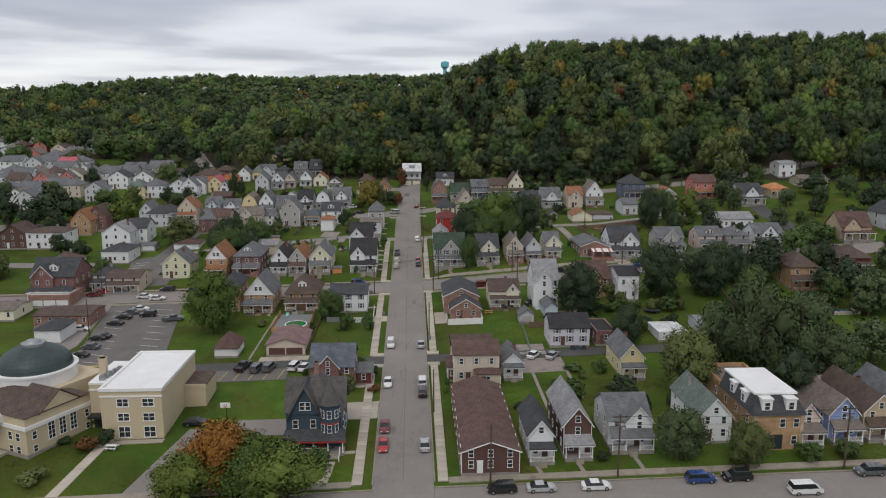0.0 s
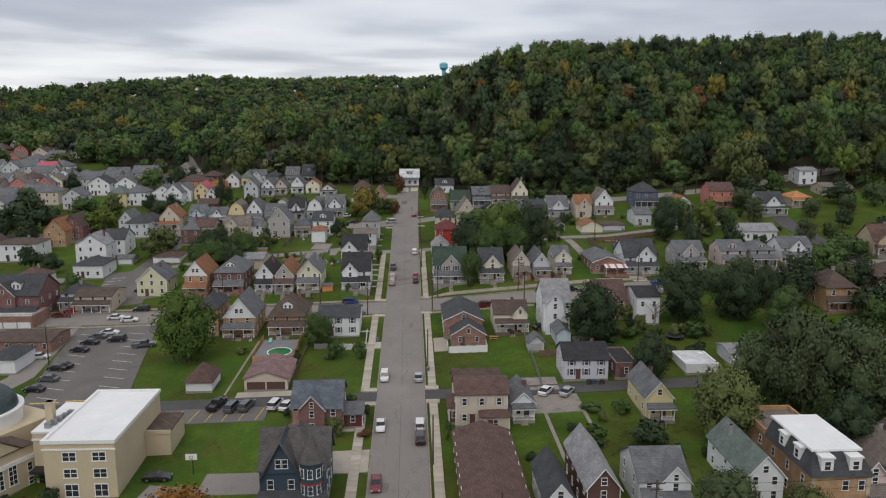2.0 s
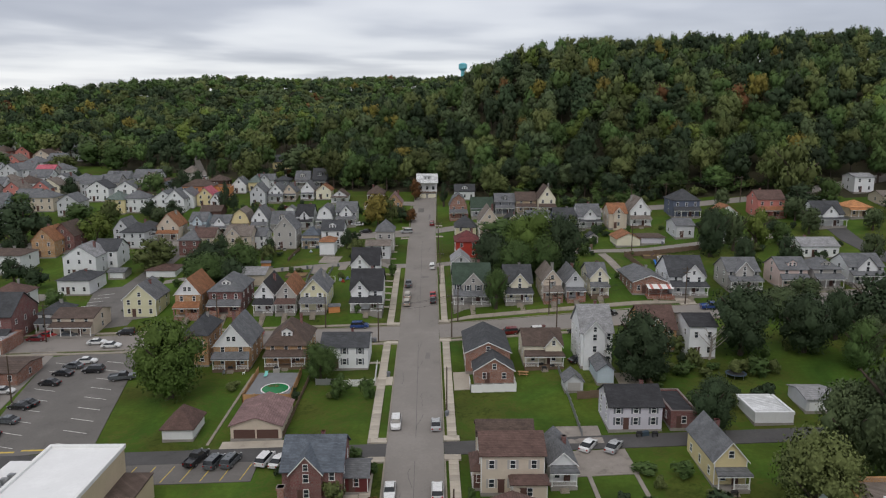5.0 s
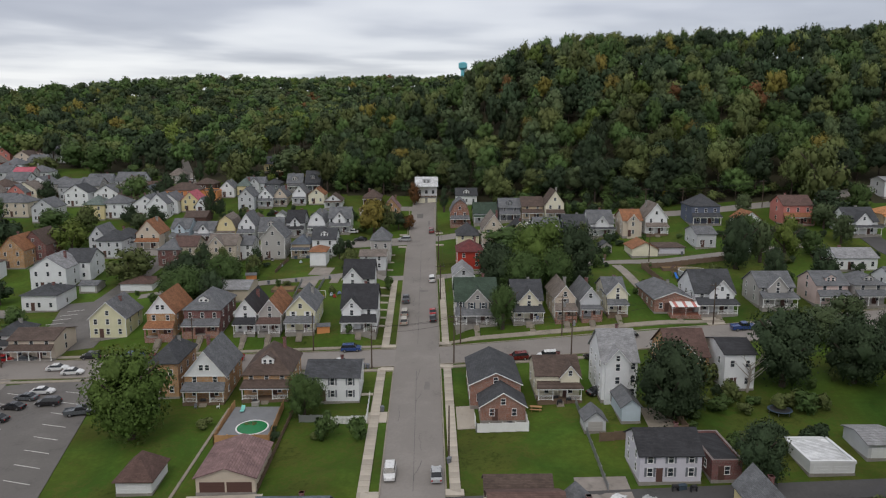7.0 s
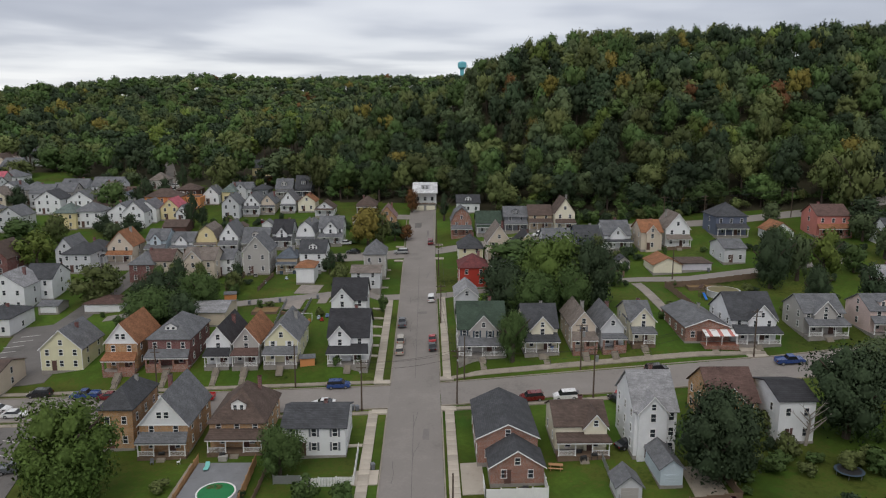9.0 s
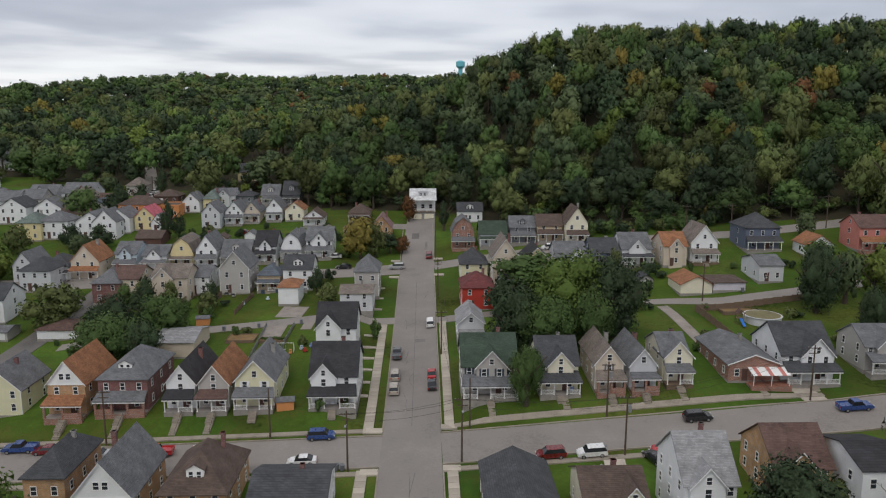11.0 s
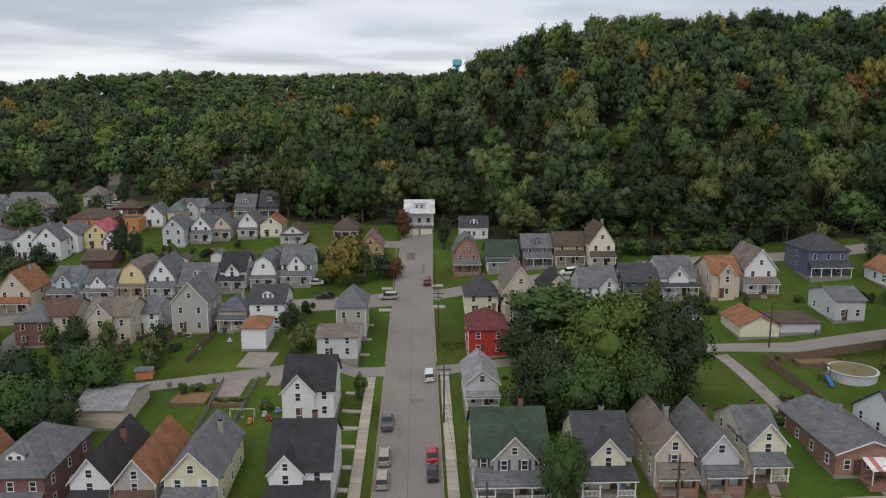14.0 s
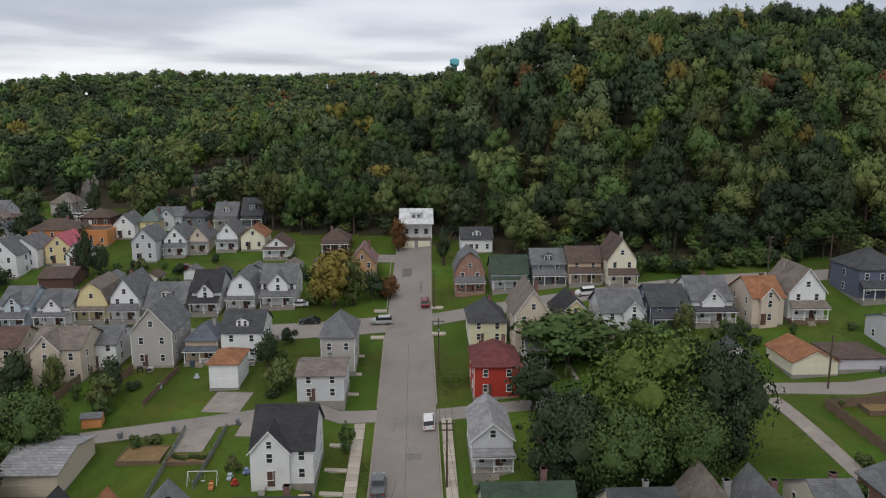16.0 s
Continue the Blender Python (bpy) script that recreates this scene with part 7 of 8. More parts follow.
fence([(62.0, 272), (90, 275)], 1.5, WOOD, "weathered gray board fence round the garden")
fence([(-25.5, 170), (-24.8, 199)], 1.1, WOOD, "low old picket fence beside the garage", 0.12, 0.07)
walkway([(-38.5, 168), (-37.6, 200)], 0.5, "narrow worn path beside the lawn", OLD_CONCRETE, 0.12)
fence([(-30.5, 262), (-30, 279)], 1.1, METAL_GRAY, "low wire fence between gardens", 0.12, 0.03)
fence([(-36, 258), (-36.5, 279)], 1.1, METAL_GRAY, "low wire fence between gardens", 0.12, 0.03)
fence([(-55, 288), (-53, 302)], 1.7, WOOD, "weathered board fence between yards")
fence([(-62, 290), (-60.5, 302)], 1.7, WOOD, "weathered board fence between yards")
fence([(-46, 287), (-44.5, 302)], 1.2, WOOD, "old fence between yards", 0.08)
fence([(48, 283.8), (54.5, 283.2)], 1.8, WOOD, "weathered board fence beside the garage")
fence([(108, 205), (132, 214)], 1.8, WOOD, "brown board fence round a yard")


def pool_deck():
    z = g(-31.6, 192)
    p = thing("swimming_pool", "oval green-watered pool in a gray deck", "pool", pose(-31.6, 191.5, z))
    part("deck", Shape().box(-4.5, 4.3, -6.2, 7.2, -0.6, 1.0), surface("gray_deck_boards", (0.20, 0.205, 0.215), 0.8, 0.2, 0.6, 6.0), p)
    ring, water = Shape(), Shape()
    n = 36
    out = [(0.9 + 2.9 * math.cos(2 * math.pi * k / n), -2.4 + 3.2 * math.sin(2 * math.pi * k / n)) for k in range(n)]
    inn = [(0.9 + 2.65 * math.cos(2 * math.pi * k / n), -2.4 + 2.95 * math.sin(2 * math.pi * k / n)) for k in range(n)]
    for k in range(n):
        a, b, c, d = out[k], out[(k + 1) % n], inn[(k + 1) % n], inn[k]
        ring.slab((*a, 1.12), (*b, 1.12), (*c, 1.12), (*d, 1.12), 0.2)
    water.poly([(*q, 1.05) for q in inn])
    part("rim", ring, TRIM, p)
    part("water", water, surface("green_pool_water", (0.004, 0.17, 0.045), 0.25, 0.2, 0.6, 3.0, spec=0.2), p)
    t = thing("lounge_chair", "pale turquoise lounge chair on the pool deck", "chair", pose(-34.2, 196.6, z + 1.0))
    part("seat", Shape().slab((-0.35, -0.9, 0.35), (0.35, -0.9, 0.35), (0.35, 0.3, 0.35), (-0.35, 0.3, 0.35), 0.08), surface("turquoise_cloth", (0.20, 0.55, 0.50), 0.8), t)
    part("backrest", Shape().slab((-0.35, 0.3, 0.35), (0.35, 0.3, 0.35), (0.35, 0.8, 0.9), (-0.35, 0.8, 0.9), 0.08), surface("turquoise_mesh", (0.22, 0.55, 0.50), 0.8), t)
    for sx in (-0.3, 0.3):
        for sy in (-0.8, 0.2):
            part("leg", Shape().box(sx - 0.03, sx + 0.03, sy - 0.03, sy + 0.03, 0, 0.3), METAL_GRAY, t)


pool_deck()


def stairs(x, y0, y1, w=1.2):
    """A flight of concrete steps up the bank to a porch."""
    z0, z1 = g(x, y0) + 0.15, g(x, y1) + 0.15
    n = max(4, int((z1 - z0) / 0.18))
    t = thing("steps", "worn concrete steps up the grass bank", "steps", pose(x, y0, z0))
    for k in range(n):
        d = (y1 - y0) / n
        part("tread", Shape().box(-w / 2, w / 2, d * k, d * (k + 1) + 0.05, (z1 - z0) * (k + 0.2) / n - 0.6, (z1 - z0) * (k + 1) / n), OLD_CONCRETE, t)
    part("handrail", Shape().rod((w / 2, 0, 0.9), (w / 2, y1 - y0, z1 - z0 + 0.9), 0.03, 0.03, 6).rod((w / 2, 0.1, 0), (w / 2, 0.1, 0.9), 0.03, 0.03, 6).rod((w / 2, y1 - y0 - 0.1, z1 - z0), (w / 2, y1 - y0 - 0.1, z1 - z0 + 0.9), 0.03, 0.03, 6), BLACK, t)


for sx in (12.2, 25.2, 33.4, 39.2, 45.8, -63.0, -53.4, -43.1, -37.2, 60):
    stairs(sx, 230.9, 235.0)


def hoop(x, y):
    h = thing("basketball_hoop", "white backboard basketball hoop on a dark pole", "hoop", pose(x, y, g(x, y)))
    part("pole", Shape().rod((0, 0, -0.3), (0, 0, 3.0), 0.08, 0.07, 8).rod((0, 0, 2.9), (0, -0.6, 3.2), 0.06, 0.06, 6), BLACK, h)
    part("backboard", Shape().box(-0.95, 0.95, -0.7, -0.64, 2.9, 3.95), TRIM, h)
    part("target", Shape().box(-0.3, 0.3, -0.72, -0.7, 3.1, 3.16).box(-0.3, 0.3, -0.72, -0.7, 3.5, 3.56).box(-0.3, -0.24, -0.72, -0.7, 3.16, 3.5).box(0.24, 0.3, -0.72, -0.7, 3.16, 3.5), BLACK, h)
    part("ring", Shape().rod((0, -0.95, 3.05), (0, -0.95, 3.09), 0.24, 0.24, 14), WALL["orange"], h)


hoop(-36.2, 137.0)


def water_tower():
    z = g(56, 1262)
    t = thing("water_tower", "turquoise water tower far behind the wooded ridge", "water tower", pose(56, 1262, z))
    s = 150.5 - z
    blue = surface("turquoise_paint", (0.16, 0.50, 0.58), 0.5, 0.12)
    part("tank", Shape().rod((0, 0, s - 9), (0, 0, s - 2), 6.8, 6.8, 28).rod((0, 0, s - 2), (0, 0, s), 6.8, 3.0, 28).rod((0, 0, s - 12), (0, 0, s - 9), 3.5, 6.8, 28), blue, t)
    part("column", Shape().rod((0, 0, -1), (0, 0, s - 11.5), 3.2, 3.2, 20), blue, t)


water_tower()


def garden_bed(x, y, w, d, label):
    b = thing("garden_bed", label, "garden bed", pose(x, y, g(x, y)))
    part("soil", Shape().box(-w / 2, w / 2, -d / 2, d / 2, -0.5, 0.35), surface("dry_soil", (0.20, 0.13, 0.06), 0.95, 0.4, 0.8, 4.0), b)
    for k in (-1, 1):
        part("board", Shape().box(-w / 2 - 0.1, w / 2 + 0.1, k * d / 2 - 0.06, k * d / 2 + 0.06, -0.6, 0.5), WOOD, b)
        part("board", Shape().box(k * w / 2 - 0.06, k * w / 2 + 0.06, -d / 2, d / 2, -0.6, 0.5), WOOD, b)


garden_bed(-40.5, 271.5, 6.2, 5.0, "raised wooden garden bed with dry earth")
garden_bed(-33.2, 269.5, 6.0, 2.2, "raised garden bed with green plants")
garden_bed(72, 271, 9, 3.0, "raised garden bed along the alley")
for k in range(9):
    bush(-35.6 + k * 0.62, 269.5 + rng.uniform(-0.4, 0.4), 0.5, 1.1, "mid", "leafy plants in a raised bed")


def bin_(x, y, col, label):
    b = thing("trash_bin", label, "bin", pose(x, y, g(x, y), 0, 0, rng.uniform(-30, 30)))
    m = WALL[col]
    part("body", Shape().hull([(-0.24, -0.26, 0.08), (0.24, -0.26, 0.08), (0.24, 0.26, 0.08), (-0.24, 0.26, 0.08), (-0.3, -0.34, 1.0), (0.3, -0.34, 1.0), (0.3, 0.34, 1.0), (-0.3, 0.34, 1.0)], [(3, 2, 1, 0), (4, 5, 6, 7), (0, 1, 5, 4), (1, 2, 6, 5), (2, 3, 7, 6), (3, 0, 4, 7)]), m, b)
    part("lid", Shape().slab((-0.33, -0.38, 1.06), (0.33, -0.38, 1.06), (0.33, 0.38, 1.14), (-0.33, 0.38, 1.14), 0.07), m, b)
    for sx in (-0.27, 0.27):
        part("wheel", Shape().rod((sx - 0.03, 0.28, 0.12), (sx + 0.03, 0.28, 0.12), 0.12, 0.12, 10), BLACK, b)


for bx, by, bc in ((-14.2, 217.6, "blue"), (-13.3, 217.7, "dark_gray"), (-12.4, 217.5, "dark_gray"), (28.6, 218, "dark_gray"), (-8.0, 196, "dark_gray"), (-38.2, 278.2, "dark_gray"), (-28.5, 279.6, "dark_gray"), (-13.6, 137.5, "blue"), (26.9, 236, "blue"), (53, 281, "dark_gray"), (4.0, 176, "dark_gray"), (-46, 277, "dark_gray"), (77, 282, "dark_gray")):
    bin_(bx, by, bc, f"{bc.replace('_', ' ')} plastic wheeled bin beside the street")


def trampoline(x, y):
    t = thing("trampoline", "round black trampoline with a blue edge on grass", "trampoline", pose(x, y, g(x, y)))
    part("mat", Shape().rod((0, 0, 0.78), (0, 0, 0.82), 1.7, 1.7, 28), BLACK, t)
    part("pad", Shape().rod((0, 0, 0.74), (0, 0, 0.8), 2.1, 2.1, 28), WALL["teal"], t)
    for k in range(6):
        a = k * math.pi / 3
        part("leg", Shape().rod((1.9 * math.cos(a), 1.9 * math.sin(a), 0), (1.9 * math.cos(a), 1.9 * math.sin(a), 0.75), 0.04, 0.04, 6), METAL_GRAY, t)


trampoline(63.3, 188)


def round_pool(x, y):
    t = thing("swimming_pool", "round above-ground pool with a pale wall", "pool", pose(x, y, g(x, y)))
    part("side", Shape().rod((0, 0, -0.5), (0, 0, 1.15), 3.9, 3.9, 36).rod((0, 0, 1.15), (0, 0, 1.22), 4.1, 4.1, 36), WALL["light_gray"], t)
    part("cover", Shape().rod((0, 0, 1.2), (0, 0, 1.26), 3.7, 3.7, 36), surface("leafy_pool_cover", (0.17, 0.15, 0.07), 0.6, 0.4), t)


round_pool(74.5, 265.5)


def play_slide(x, y):
    t = thing("play_slide", "wooden play tower with a bright blue slide", "slide", pose(x, y, g(x, y)))
    for sx in (-0.7, 0.7):
        for sy in (-0.6, 0.6):
            part("post", Shape().box(sx - 0.06, sx + 0.06, sy - 0.06, sy + 0.06, 0, 2.6), WOOD, t)
    part("platform", Shape().box(-0.75, 0.75, -0.65, 0.65, 1.3, 1.4), WOOD, t)
    r = Shape()
    gable_y(r, -0.8, 0.8, -0.7, 0.7, 2.5, 3.2, 0.1, 0.06)
    part("roof", r, ROOF["red_brown"], t)
    part("chute", Shape().slab((-0.3, -2.9, 0.2), (0.3, -2.9, 0.2), (0.3, -0.6, 1.4), (-0.3, -0.6, 1.4), 0.12), surface("blue_plastic", (0.03, 0.16, 0.55), 0.4), t)


play_slide(69.0, 264.5)


def swing_set(x, y):
    t = thing("swing_set", "small children's swing set on the grass", "swing", pose(x, y, g(x, y)))
    part("beam", Shape().rod((-2, 0, 1.9), (2, 0, 1.9), 0.05, 0.05, 8), TRIM, t)
    for sx in (-2, 2):
        for sy in (-0.7, 0.7):
            part("leg", Shape().rod((sx, sy, 0), (sx, 0, 1.9), 0.04, 0.04, 6), TRIM, t)
    for k, c in enumerate(("orange", "light_blue", "red")):
        part("swing", Shape().box(-0.25, 0.25, -0.12, 0.12, 0.45, 0.5).rod((-0.22, 0, 0.5), (-0.22, 0, 1.9), 0.012, 0.012, 4).rod((0.22, 0, 0.5), (0.22, 0, 1.9), 0.012, 0.012, 4), WALL[c], t, m=pose(-1.2 + k * 1.2, 0, 0))


swing_set(-29.5, 263.2)


def play_car(x, y, col, turn):
    t = thing("toy_car", f"small {col.replace('_', ' ')} plastic ride-on toy on the grass", "toy", pose(x, y, g(x, y), 0, 0, turn))
    part("body", Shape().box(-0.3, 0.3, -0.5, 0.5, 0.12, 0.45).box(-0.28, 0.28, -0.25, 0.25, 0.85, 0.92).box(-0.28, -0.22, -0.25, 0.25, 0.45, 0.85).box(0.22, 0.28, -0.25, 0.25, 0.45, 0.85), WALL[col], t)
    for sx in (-0.3, 0.3):
        for sy in (-0.3, 0.3):
            part("wheel", Shape().rod((sx - 0.05, sy, 0.13), (sx + 0.05, sy, 0.13), 0.13, 0.13, 10), BLACK, t)


for tx, ty, tc in ((-26.0, 264, "light_blue"), (-25.0, 262.5, "red"), (-28, 261.8, "orange"), (-24.0, 265.2, "blue"), (-45.5, 294, "light_blue"), (-40, 297.5, "light_blue")):
    play_car(tx, ty, tc, rng.uniform(0, 180))


def picnic_table(x, y, mat, label):
    t = thing("picnic_table", label, "table", pose(x, y, g(x, y), 0, 0, rng.uniform(-10, 10)))
    part("tabletop", Shape().box(-1.1, 1.1, -0.4, 0.4, 0.72, 0.78), mat, t)
    for k in (-0.75, 0.75):
        part("bench", Shape().box(-1.1, 1.1, k - 0.15, k + 0.15, 0.42, 0.47), mat, t)
        part("leg", Shape().rod((k, -0.75, 0), (k, 0.2, 0.72), 0.05, 0.05, 6).rod((k, 0.75, 0), (k, -0.2, 0.72), 0.05, 0.05, 6), mat, t)


picnic_table(-54.6, 127.6, TRIM, "white picnic table on the school lawn")
picnic_table(20.5, 193.5, NEW_WOOD, "wooden picnic table in the back yard")


def awning():
    a = thing("awning", "red and white striped metal awning over the porch", "awning", pose(61.5, 235.2, g(61.5, 235.2)))
    for k in range(9):
        part("stripe", Shape().slab((-3.4 + k * 0.75, -2.6, 2.5), (-2.65 + k * 0.75, -2.6, 2.5), (-2.65 + k * 0.75, -0.02, 3.2), (-3.4 + k * 0.75, -0.02, 3.2), 0.07), WALL["salmon"] if k in (1, 4, 7) else TRIM, a)
    for xx in (-3.2, 0, 3.2):
        part("post", Shape().box(xx - 0.05, xx + 0.05, -2.5, -2.4, -1.5, 2.4), TRIM, a)
    part("porch", Shape().box(-3.6, 3.6, -2.7, -0.1, -2.0, 0.5), WALL["brick"], a)


awning()


def red_shed(x, y):
    s = thing("shed", "small orange-red shed with a gray roof", "shed", pose(x, y, g(x, y), 0, 0, 8))
    part("wall", Shape().prism_x([(-1, -0.3), (1, -0.3), (1, 1.6), (0, 2.1), (-1, 1.6)], -1.5, 1.5), WALL["orange"], s)
    r = Shape()
    gable_x(r, -1.5, 1.5, -1, 1, 1.6, 2.1, 0.2, 0.08)
    part("roof", r, ROOF["gray"], s)


red_shed(-52.1, 281.8)
red_shed(-24.5, 236.5)


def dead_tree(x, y):
    t = thing("dead_tree", "bare pale dead tree with forked limbs", "tree", pose(x, y, g(x, y)))
    pale = surface("pale_dead_wood", (0.30, 0.27, 0.24), 0.9, 0.25)
    part("trunk", Shape().rod((0, 0, -0.3), (0.4, 0, 4), 0.28, 0.2, 8), pale, t)
    for k in range(14):
        a, z0 = k * 2.4, 2.4 + 0.25 * k
        l = 3.2 - 0.1 * k
        e = (0.3 + l * math.cos(a), l * math.sin(a), z0 + l * 0.75)
        part("limb", Shape().rod((0.3, 0, z0 - 0.6), e, 0.10, 0.05, 5).rod(e, (e[0] + 0.8 * math.cos(a + 0.6), e[1] + 0.8 * math.sin(a + 0.6), e[2] + 0.9), 0.05, 0.02, 4).rod(e, (e[0] + 0.7 * math.cos(a - 0.7), e[1] + 0.7 * math.sin(a - 0.7), e[2] + 0.5), 0.045, 0.02, 4), pale, t)


dead_tree(61.0, 196.5)


def yard_pool(x, y):
    p = thing("swimming_pool", "blue rectangular pool with a pale concrete edge", "pool", pose(x, y, g(x, y) + 0.25))
    rim = Shape()
    for a, b, c, d in ((-4.6, 4.6, -2.9, -2.0), (-4.6, 4.6, 2.0, 2.9), (-4.6, -3.7, -2.0, 2.0), (3.7, 4.6, -2.0, 2.0)):
        rim.box(a, b, c, d, -0.9, 0.05)
    part("edge", rim, CONCRETE, p)
    part("water", Shape().box(-3.7, 3.7, -2.0, 2.0, -0.8, -0.12), glossy("pool_water", (0.06, 0.16, 0.19), 0.06), p)


yard_pool(111.0, 183.6)

# ---- scattered yard trees and shrubs of the lower town ----
r9 = np.random.default_rng(21)
TAKEN = [(o.location.x, o.location.y) for o in scene.objects if o.parent is None and o.name.split(".")[0] in ("house", "garage")]


def free(x, y, gap):
    return all((x - a) ** 2 + (y - b - 4) ** 2 > gap * gap for a, b in TAKEN)


done = 0
while done < 38:
    tx, ty = r9.uniform(-270, -92), r9.uniform(235, 455)
    if tx < -0.55 * ty - 20 or not free(tx, ty, 9.5):
        continue
    tree(tx, ty, r9.uniform(2.8, 5.5), r9.uniform(6, 12), ("mid", "dark", "olive", "dark", "gray")[r9.integers(5)], "leafy tree among the houses of the lower town")
    done += 1
done = 0
while done < 110:
    tx, ty = r9.uniform(-85, 85), r9.uniform(120, 345)
    if not free(tx, ty, 7.5) or -14 < tx < 9 or 214 < ty < 238 or 158 < ty < 168 or 276 < ty < 288 or 314 < ty < 333 or (tx < -46 and 160 < ty < 222) or (-52 < tx < -24 and ty < 160) or (8 < tx < 28 and 160 < ty < 200) or wooded(tx, ty):
        continue
    bush(tx, ty, r9.uniform(0.8, 2.1), r9.uniform(1.0, 3.2), ("mid", "dark", "olive")[r9.integers(3)], "low green shrub at the edge of a yard")
    done += 1

# sheds, small trees and shrubs of the upper back yards
for sx, sy, sw, wl, cv in ((-66, 350, 4.2, "beige", "brown"), (-57, 353, 3.6, "white", "gray"), (-49, 351, 4.0, "gray", "charcoal"), (-41, 354, 3.8, "dark_gray", "gray"), (-32, 356, 4.4, "white", "tan"), (-76, 350, 4.0, "white", "gray"), (-25, 358, 3.6, "tan", "brown"), (45, 318, 3.6, "white", "gray"), (56, 290, 3.4, "gray", "charcoal"), (98, 279, 4.4, "white", "gray")):
    house(sx, sy, sw, 4.5, 2.4, 1.2, "gf", wl, cv, garage=1, shutters="white", far=True)
    TAKEN.append((sx, sy))
done = 0
while done < 34:
    tx, ty = r9.uniform(-82, -12), r9.uniform(343, 366)
    if free(tx, ty, 4.2):
        bush(tx, ty, r9.uniform(0.9, 2.2), r9.uniform(1.6, 4.0), ("mid", "dark", "olive", "dark")[r9.integers(4)], "leafy shrub in an upper back yard")
        done += 1
done = 0
while done < 16:
    tx, ty = r9.uniform(-82, 62), r9.uniform(286, 316)
    if free(tx, ty, 7.5) and not -13 < tx < 8:
        tree(tx, ty, r9.uniform(1.8, 3.0), r9.uniform(4.5, 7.5), ("mid", "dark", "olive")[r9.integers(3)], "small leafy tree in a back yard")
        done += 1
# thicket below the wood and between the garages of the upper alley
for k in range(20):
    tx, ty = 52 + 2.1 * k + r9.uniform(-0.8, 0.8), 336.5 - 0.08 * k + r9.uniform(-1.5, 2.5)
    bush(tx, ty, r9.uniform(2.2, 3.4), r9.uniform(3.6, 6.0), ("mid", "dark", "dark", "olive")[r9.integers(4)], "leafy thicket between the road and the wood")
for k in range(22):
    tx, ty = r9.uniform(44, 62), r9.uniform(286, 302)
    if free(tx, ty, 5.0):
        bush(tx, ty, r9.uniform(1.4, 2.6), r9.uniform(2.2, 4.6), ("mid", "dark", "dark", "olive")[r9.integers(4)], "overgrown shrub behind the alley garages")
for k in range(24):
    tx, ty = r9.uniform(78, 130), r9.uniform(246, 300)
    if free(tx, ty, 6.5) and not (274 < ty < 290 and tx < 122):
        bush(tx, ty, r9.uniform(1.2, 2.4), r9.uniform(1.8, 4.0), ("mid", "dark", "olive", "dark")[r9.integers(4)], "leafy shrub in a sloping back yard")
# overgrown strips between the back yards behind the white house
for k in range(26):
    tx, ty = 47 + (k % 13) * 2.0 + r9.uniform(-1, 1), (178 if k < 13 else 190) + r9.uniform(-3, 3)
    if free(tx, ty, 6.0):
        bush(tx, ty, r9.uniform(1.2, 2.4), r9.uniform(1.6, 4.2), ("mid", "dark", "olive", "dark")[r9.integers(4)], "overgrown shrub between the back yards")
# trees that close the view along the far end of the cross street
done = 0
while done < 26:
    tx, ty = r9.uniform(80, 190), r9.uniform(172, 226)
    if not free(tx, ty, 9) or tx > 0.72 * ty + 60:
        continue
    tree(tx, ty, r9.uniform(3.5, 6), r9.uniform(7, 12), ("mid", "dark", "gray", "dark", "gray")[r9.integers(5)], "leafy tree in the back yards")
    done += 1

for ty in np.arange(240, 264, 3.0):
    bush(140.6, float(ty), r9.uniform(1.6, 2.1), r9.uniform(4.2, 5.6), "mid", "tall clipped green hedge beside the side street")
for tx, ty in ((150, 268), (160, 282), (128, 252), (182, 270), (176, 292), (125, 282), (147, 312), (110, 318), (156, 256), (104, 252), (92, 254), (112, 274), (146, 282), (100, 292), (128, 298)):
    tree(tx, ty, r9.uniform(3.2, 5), r9.uniform(7, 11), ("mid", "dark", "gray")[r9.integers(3)], "leafy tree between the upper houses")


# ---- clutter of the back yards ----


def patio_chair(x, y, col):
    s = Shape().box(-0.26, 0.26, -0.26, 0.26, 0.38, 0.44).slab((-0.26, 0.24, 0.44), (0.26, 0.24, 0.44), (0.26, 0.36, 0.95), (-0.26, 0.36, 0.95), 0.05)
    for sx in (-0.22, 0.22):
        for sy in (-0.22, 0.22):
            s.box(sx - 0.025, sx + 0.025, sy - 0.025, sy + 0.025, 0, 0.38)
    solid("patio_chair", s, WALL[col], f"{col.replace('_', ' ')} plastic chair in a back yard", "chair", m=pose(x, y, g(x, y), 0, 0, r9.uniform(0, 360)))


def storage_box(x, y, col):
    w, d, h = r9.uniform(0.4, 0.9), r9.uniform(0.3, 0.5), r9.uniform(0.5, 0.9)
    solid("storage_box", Shape().box(-w, w, -d, d, 0, h).box(-w - 0.04, w + 0.04, -d - 0.04, d + 0.04, h, h + 0.07), WALL[col], f"{col.replace('_', ' ')} storage box beside a back wall", "box", m=pose(x, y, g(x, y), 0, 0, r9.uniform(-15, 15)))


def grill(x, y):
    s = Shape().box(-0.5, 0.5, -0.25, 0.25, 0.75, 0.95).rod((-0.42, 0, 0.97), (0.42, 0, 0.97), 0.24, 0.24, 10)
    for sx in (-0.45, 0.45):
        s.box(sx - 0.03, sx + 0.03, -0.22, 0.22, 0, 0.75)
    solid("grill", s, BLACK, "black covered grill on a patio", "grill", m=pose(x, y, g(x, y), 0, 0, r9.uniform(-20, 20)))


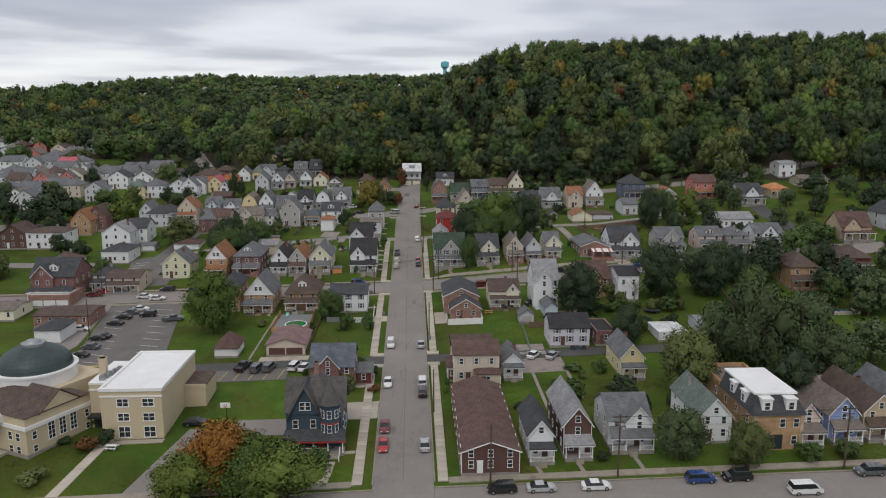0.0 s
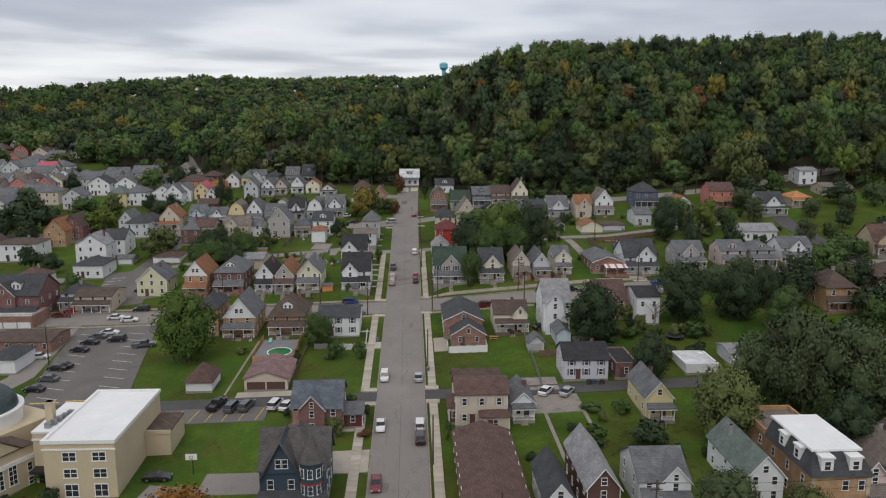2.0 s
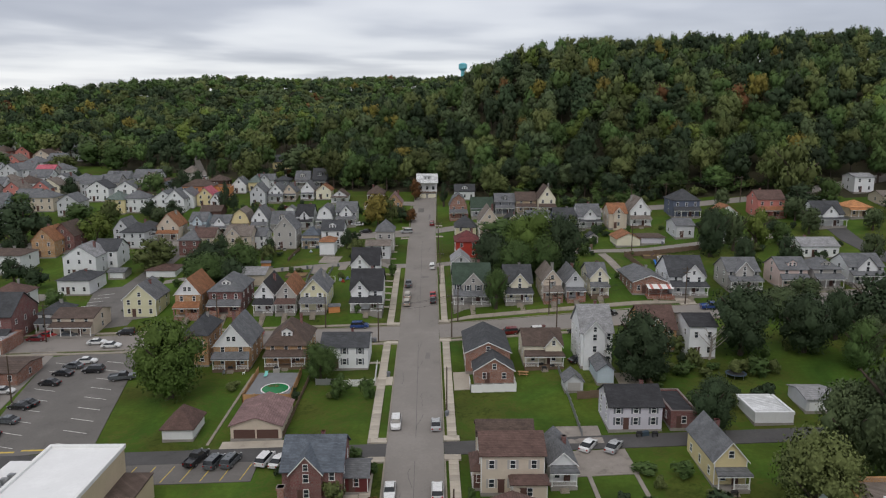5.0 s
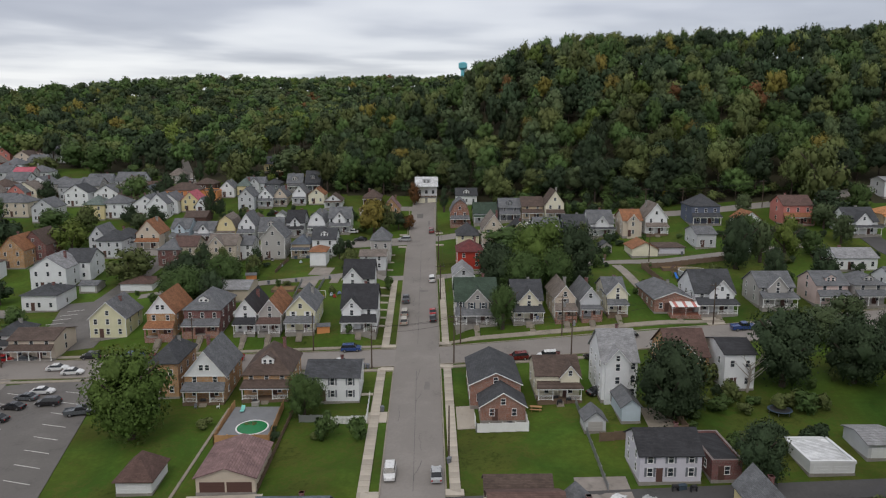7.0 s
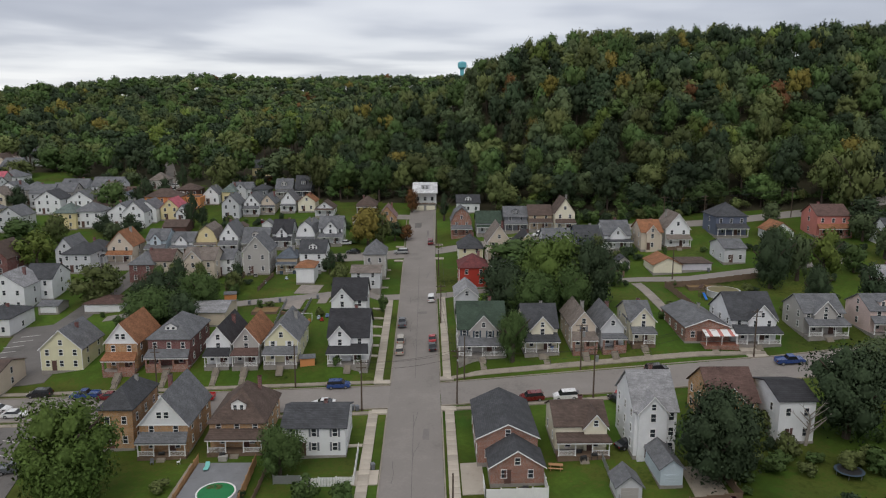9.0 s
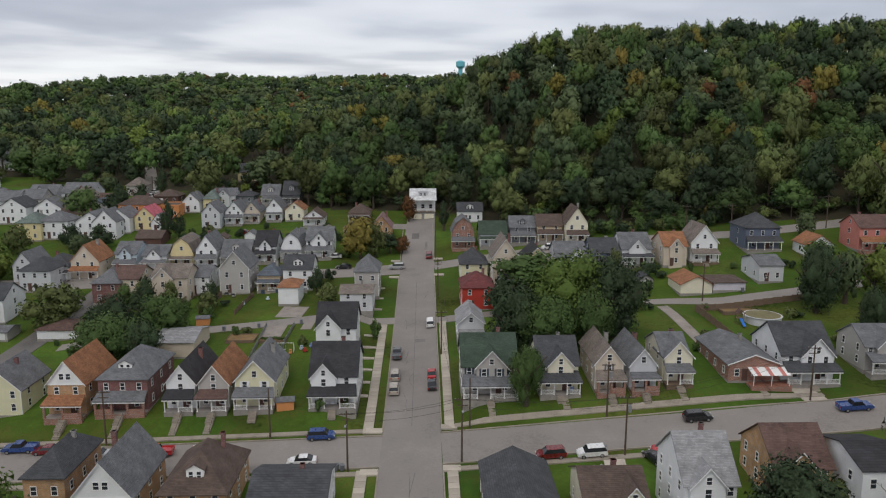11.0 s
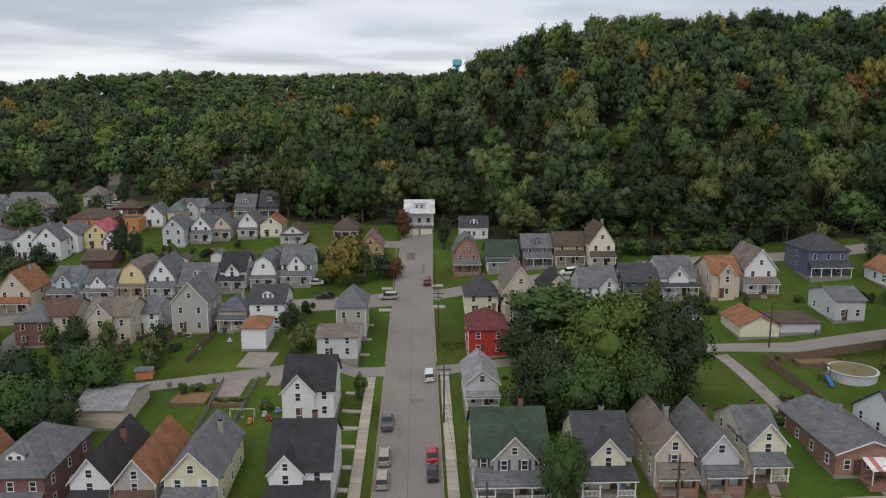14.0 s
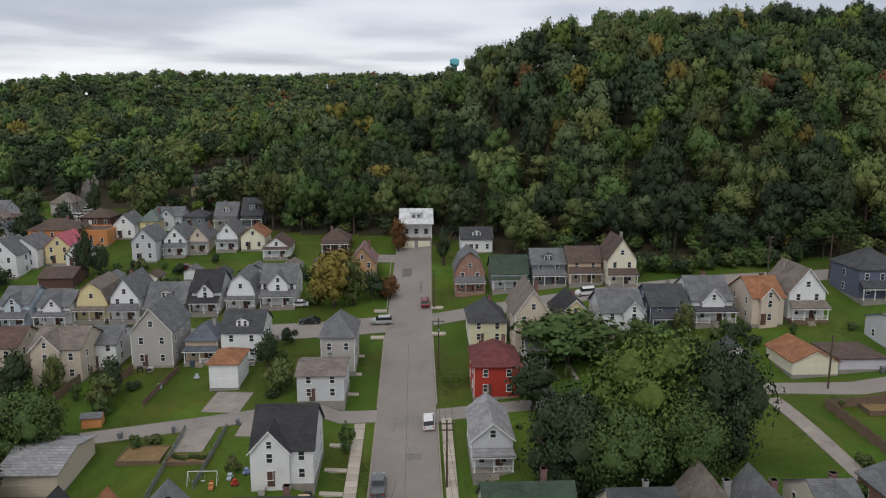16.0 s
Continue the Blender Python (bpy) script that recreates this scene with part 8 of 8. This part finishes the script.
for ax, ay in ((-59.7, 304.1), (-50.0, 303.8), (-41.3, 305.9), (-33.5, 305.2), (-65.1, 297.9), (-18.2, 261.6), (-43.1, 203.5), (-31.2, 204.3), (14.0, 189.2), (25.3, 198.2), (37.2, 167.8), (46.7, 149.4)):
    for k in range(3):
        qx, qy = ax + r9.uniform(-3.5, 3.5), ay - r9.uniform(1.2, 3.4)
        pick = r9.integers(4)
        if pick == 0:
            grill(qx, qy)
        elif pick == 1:
            storage_box(qx, qy, ("gray", "tan", "teal")[r9.integers(3)])
        else:
            patio_chair(qx, qy, ("white", "dark_gray", "red", "brown")[r9.integers(4)])

# ---- parked vehicles ----
car(-5.4, 123.1, 180, "red", "sedan")
car(-5.4, 130.2, 180, "maroon", "sedan")
car(-5.4, 172.9, 180, "white", "suv")
car(-5.4, 150.4, 180, "white", "sedan")
car(1.9, 122.5, 0, "silver", "sedan")
car(1.9, 149.8, 0, "white", "suv")
car(1.9, 144.8, 0, "black", "suv")
car(1.9, 172.0, 0, "silver", "sedan")
car(-5.4, 262.7, 0, "gray", "pickup")
car(-5.4, 251.6, 0, "beige", "suv")
car(-5.4, 245.4, 0, "beige", "suv")
car(1.9, 251.6, 0, "red", "sedan")
car(1.9, 246.7, 0, "black", "sedan")
car(1.9, 280.1, 0, "white", "suv")
car(-7.6, 323.4, 90, "silver", "suv")
car(2.0, 332.7, 0, "maroon", "suv")
car(-23.3, 324.9, 90, "black", "sedan")
car(-27.2, 334.8, 90, "white", "sedan")
car(-62.1, 226.7, 90, "maroon", "sedan")
car(-52.8, 224.8, -90, "silver", "sedan")
car(-43.5, 224.6, 90, "red", "pickup")
car(-35.5, 225.1, -90, "white", "sedan")
car(-17.0, 228.0, -90, "blue", "suv")
car(-19.0, 220.0, 90, "white", "sedan")
car(20.1, 217.5, 90, "maroon", "suv")
car(26.4, 217.1, 90, "white", "suv")
car(37.9, 216.8, 90, "red", "sedan")
car(46.0, 225.7, -90, "black", "suv")
car(72.3, 225.5, -90, "blue", "pickup")
car(35.4, 214.4, 20, "black", "sedan")
car(13.8, 107.3, 90, "black", "suv")
car(20.0, 107.2, -90, "silver", "sedan")
car(28.7, 107.1, -90, "white", "sedan")
car(45.7, 107.9, -90, "blue", "suv")
car(51.7, 108.1, 90, "black", "suv")
car(73.5, 108.1, 90, "gray", "suv")
car(60.5, 103.6, -90, "white", "van")
car(-80.1, 173.9, 80, "black", "sedan")
car(-79.7, 179.4, 80, "gray", "sedan")
car(-79.9, 187.0, 80, "black", "sedan")
car(-80.6, 197.5, 80, "black", "sedan")
car(-80.3, 202.8, 80, "black", "sedan")
car(-80.0, 207.1, 80, "gray", "sedan")
car(-78.2, 210.0, -90, "white", "sedan")
car(-74.1, 204.1, 90, "black", "suv")
car(-65.7, 199.3, -80, "gray", "pickup")
car(-38.6, 162.4, -15, "black", "pickup")
car(-35.2, 161.1, -15, "gray", "suv")
car(-32.5, 161.3, -15, "gray", "suv")
car(-26.8, 161.4, -15, "white", "suv")
car(-24.5, 160.8, -15, "white", "sedan")
car(27.8, 162.7, -35, "white", "sedan")
car(32.0, 162.0, -35, "silver", "sedan")
car(-76.8, 220.1, -90, "white", "sedan")
car(-76.5, 228.8, 90, "black", "suv")
car(-67.0, 227.6, 90, "blue", "pickup")
car(-96.4, 228.8, -90, "red", "sedan")
car(-91.1, 228.3, -90, "gray", "sedan")
car(-97.9, 226.2, -90, "maroon", "sedan")
car(-93.0, 243.1, 90, "gray", "sedan")
car(-41.7, 117.1, -90, "black", "sedan")
car(-41.7, 135.6, -90, "black", "sedan")
car(-88.3, 193.7, -90, "white", "sedan")
car(-80.6, 185.7, 80, "black", "sedan")
car(-81.3, 222.6, -90, "white", "sedan")
car(21.0, 300.8, 20, "white", "suv")
car(-60.1, 280.8, -90, "black", "pickup")
car(-64.4, 284.0, 60, "white", "sedan")
car(-60.8, 361.8, -90, "maroon", "sedan")
car(38.0, 328.4, 90, "white", "suv")
car(-113.7, 425.6, 60, "white", "sedan")
car(-118.6, 432.7, 60, "silver", "sedan")
car(-72.0, 278.6, 80, "black", "sedan")
car(26.8, 211.1, 10, "gray", "sedan")
car(33.3, 198.8, -70, "black", "sedan")
car(-122.5, 422.6, 30, "white", "sedan")
car(139.0, 250.8, -45, "black", "suv")
car(142.8, 262.0, -60, "gray", "sedan")
car(-111.6, 414.1, 60, "white", "suv")
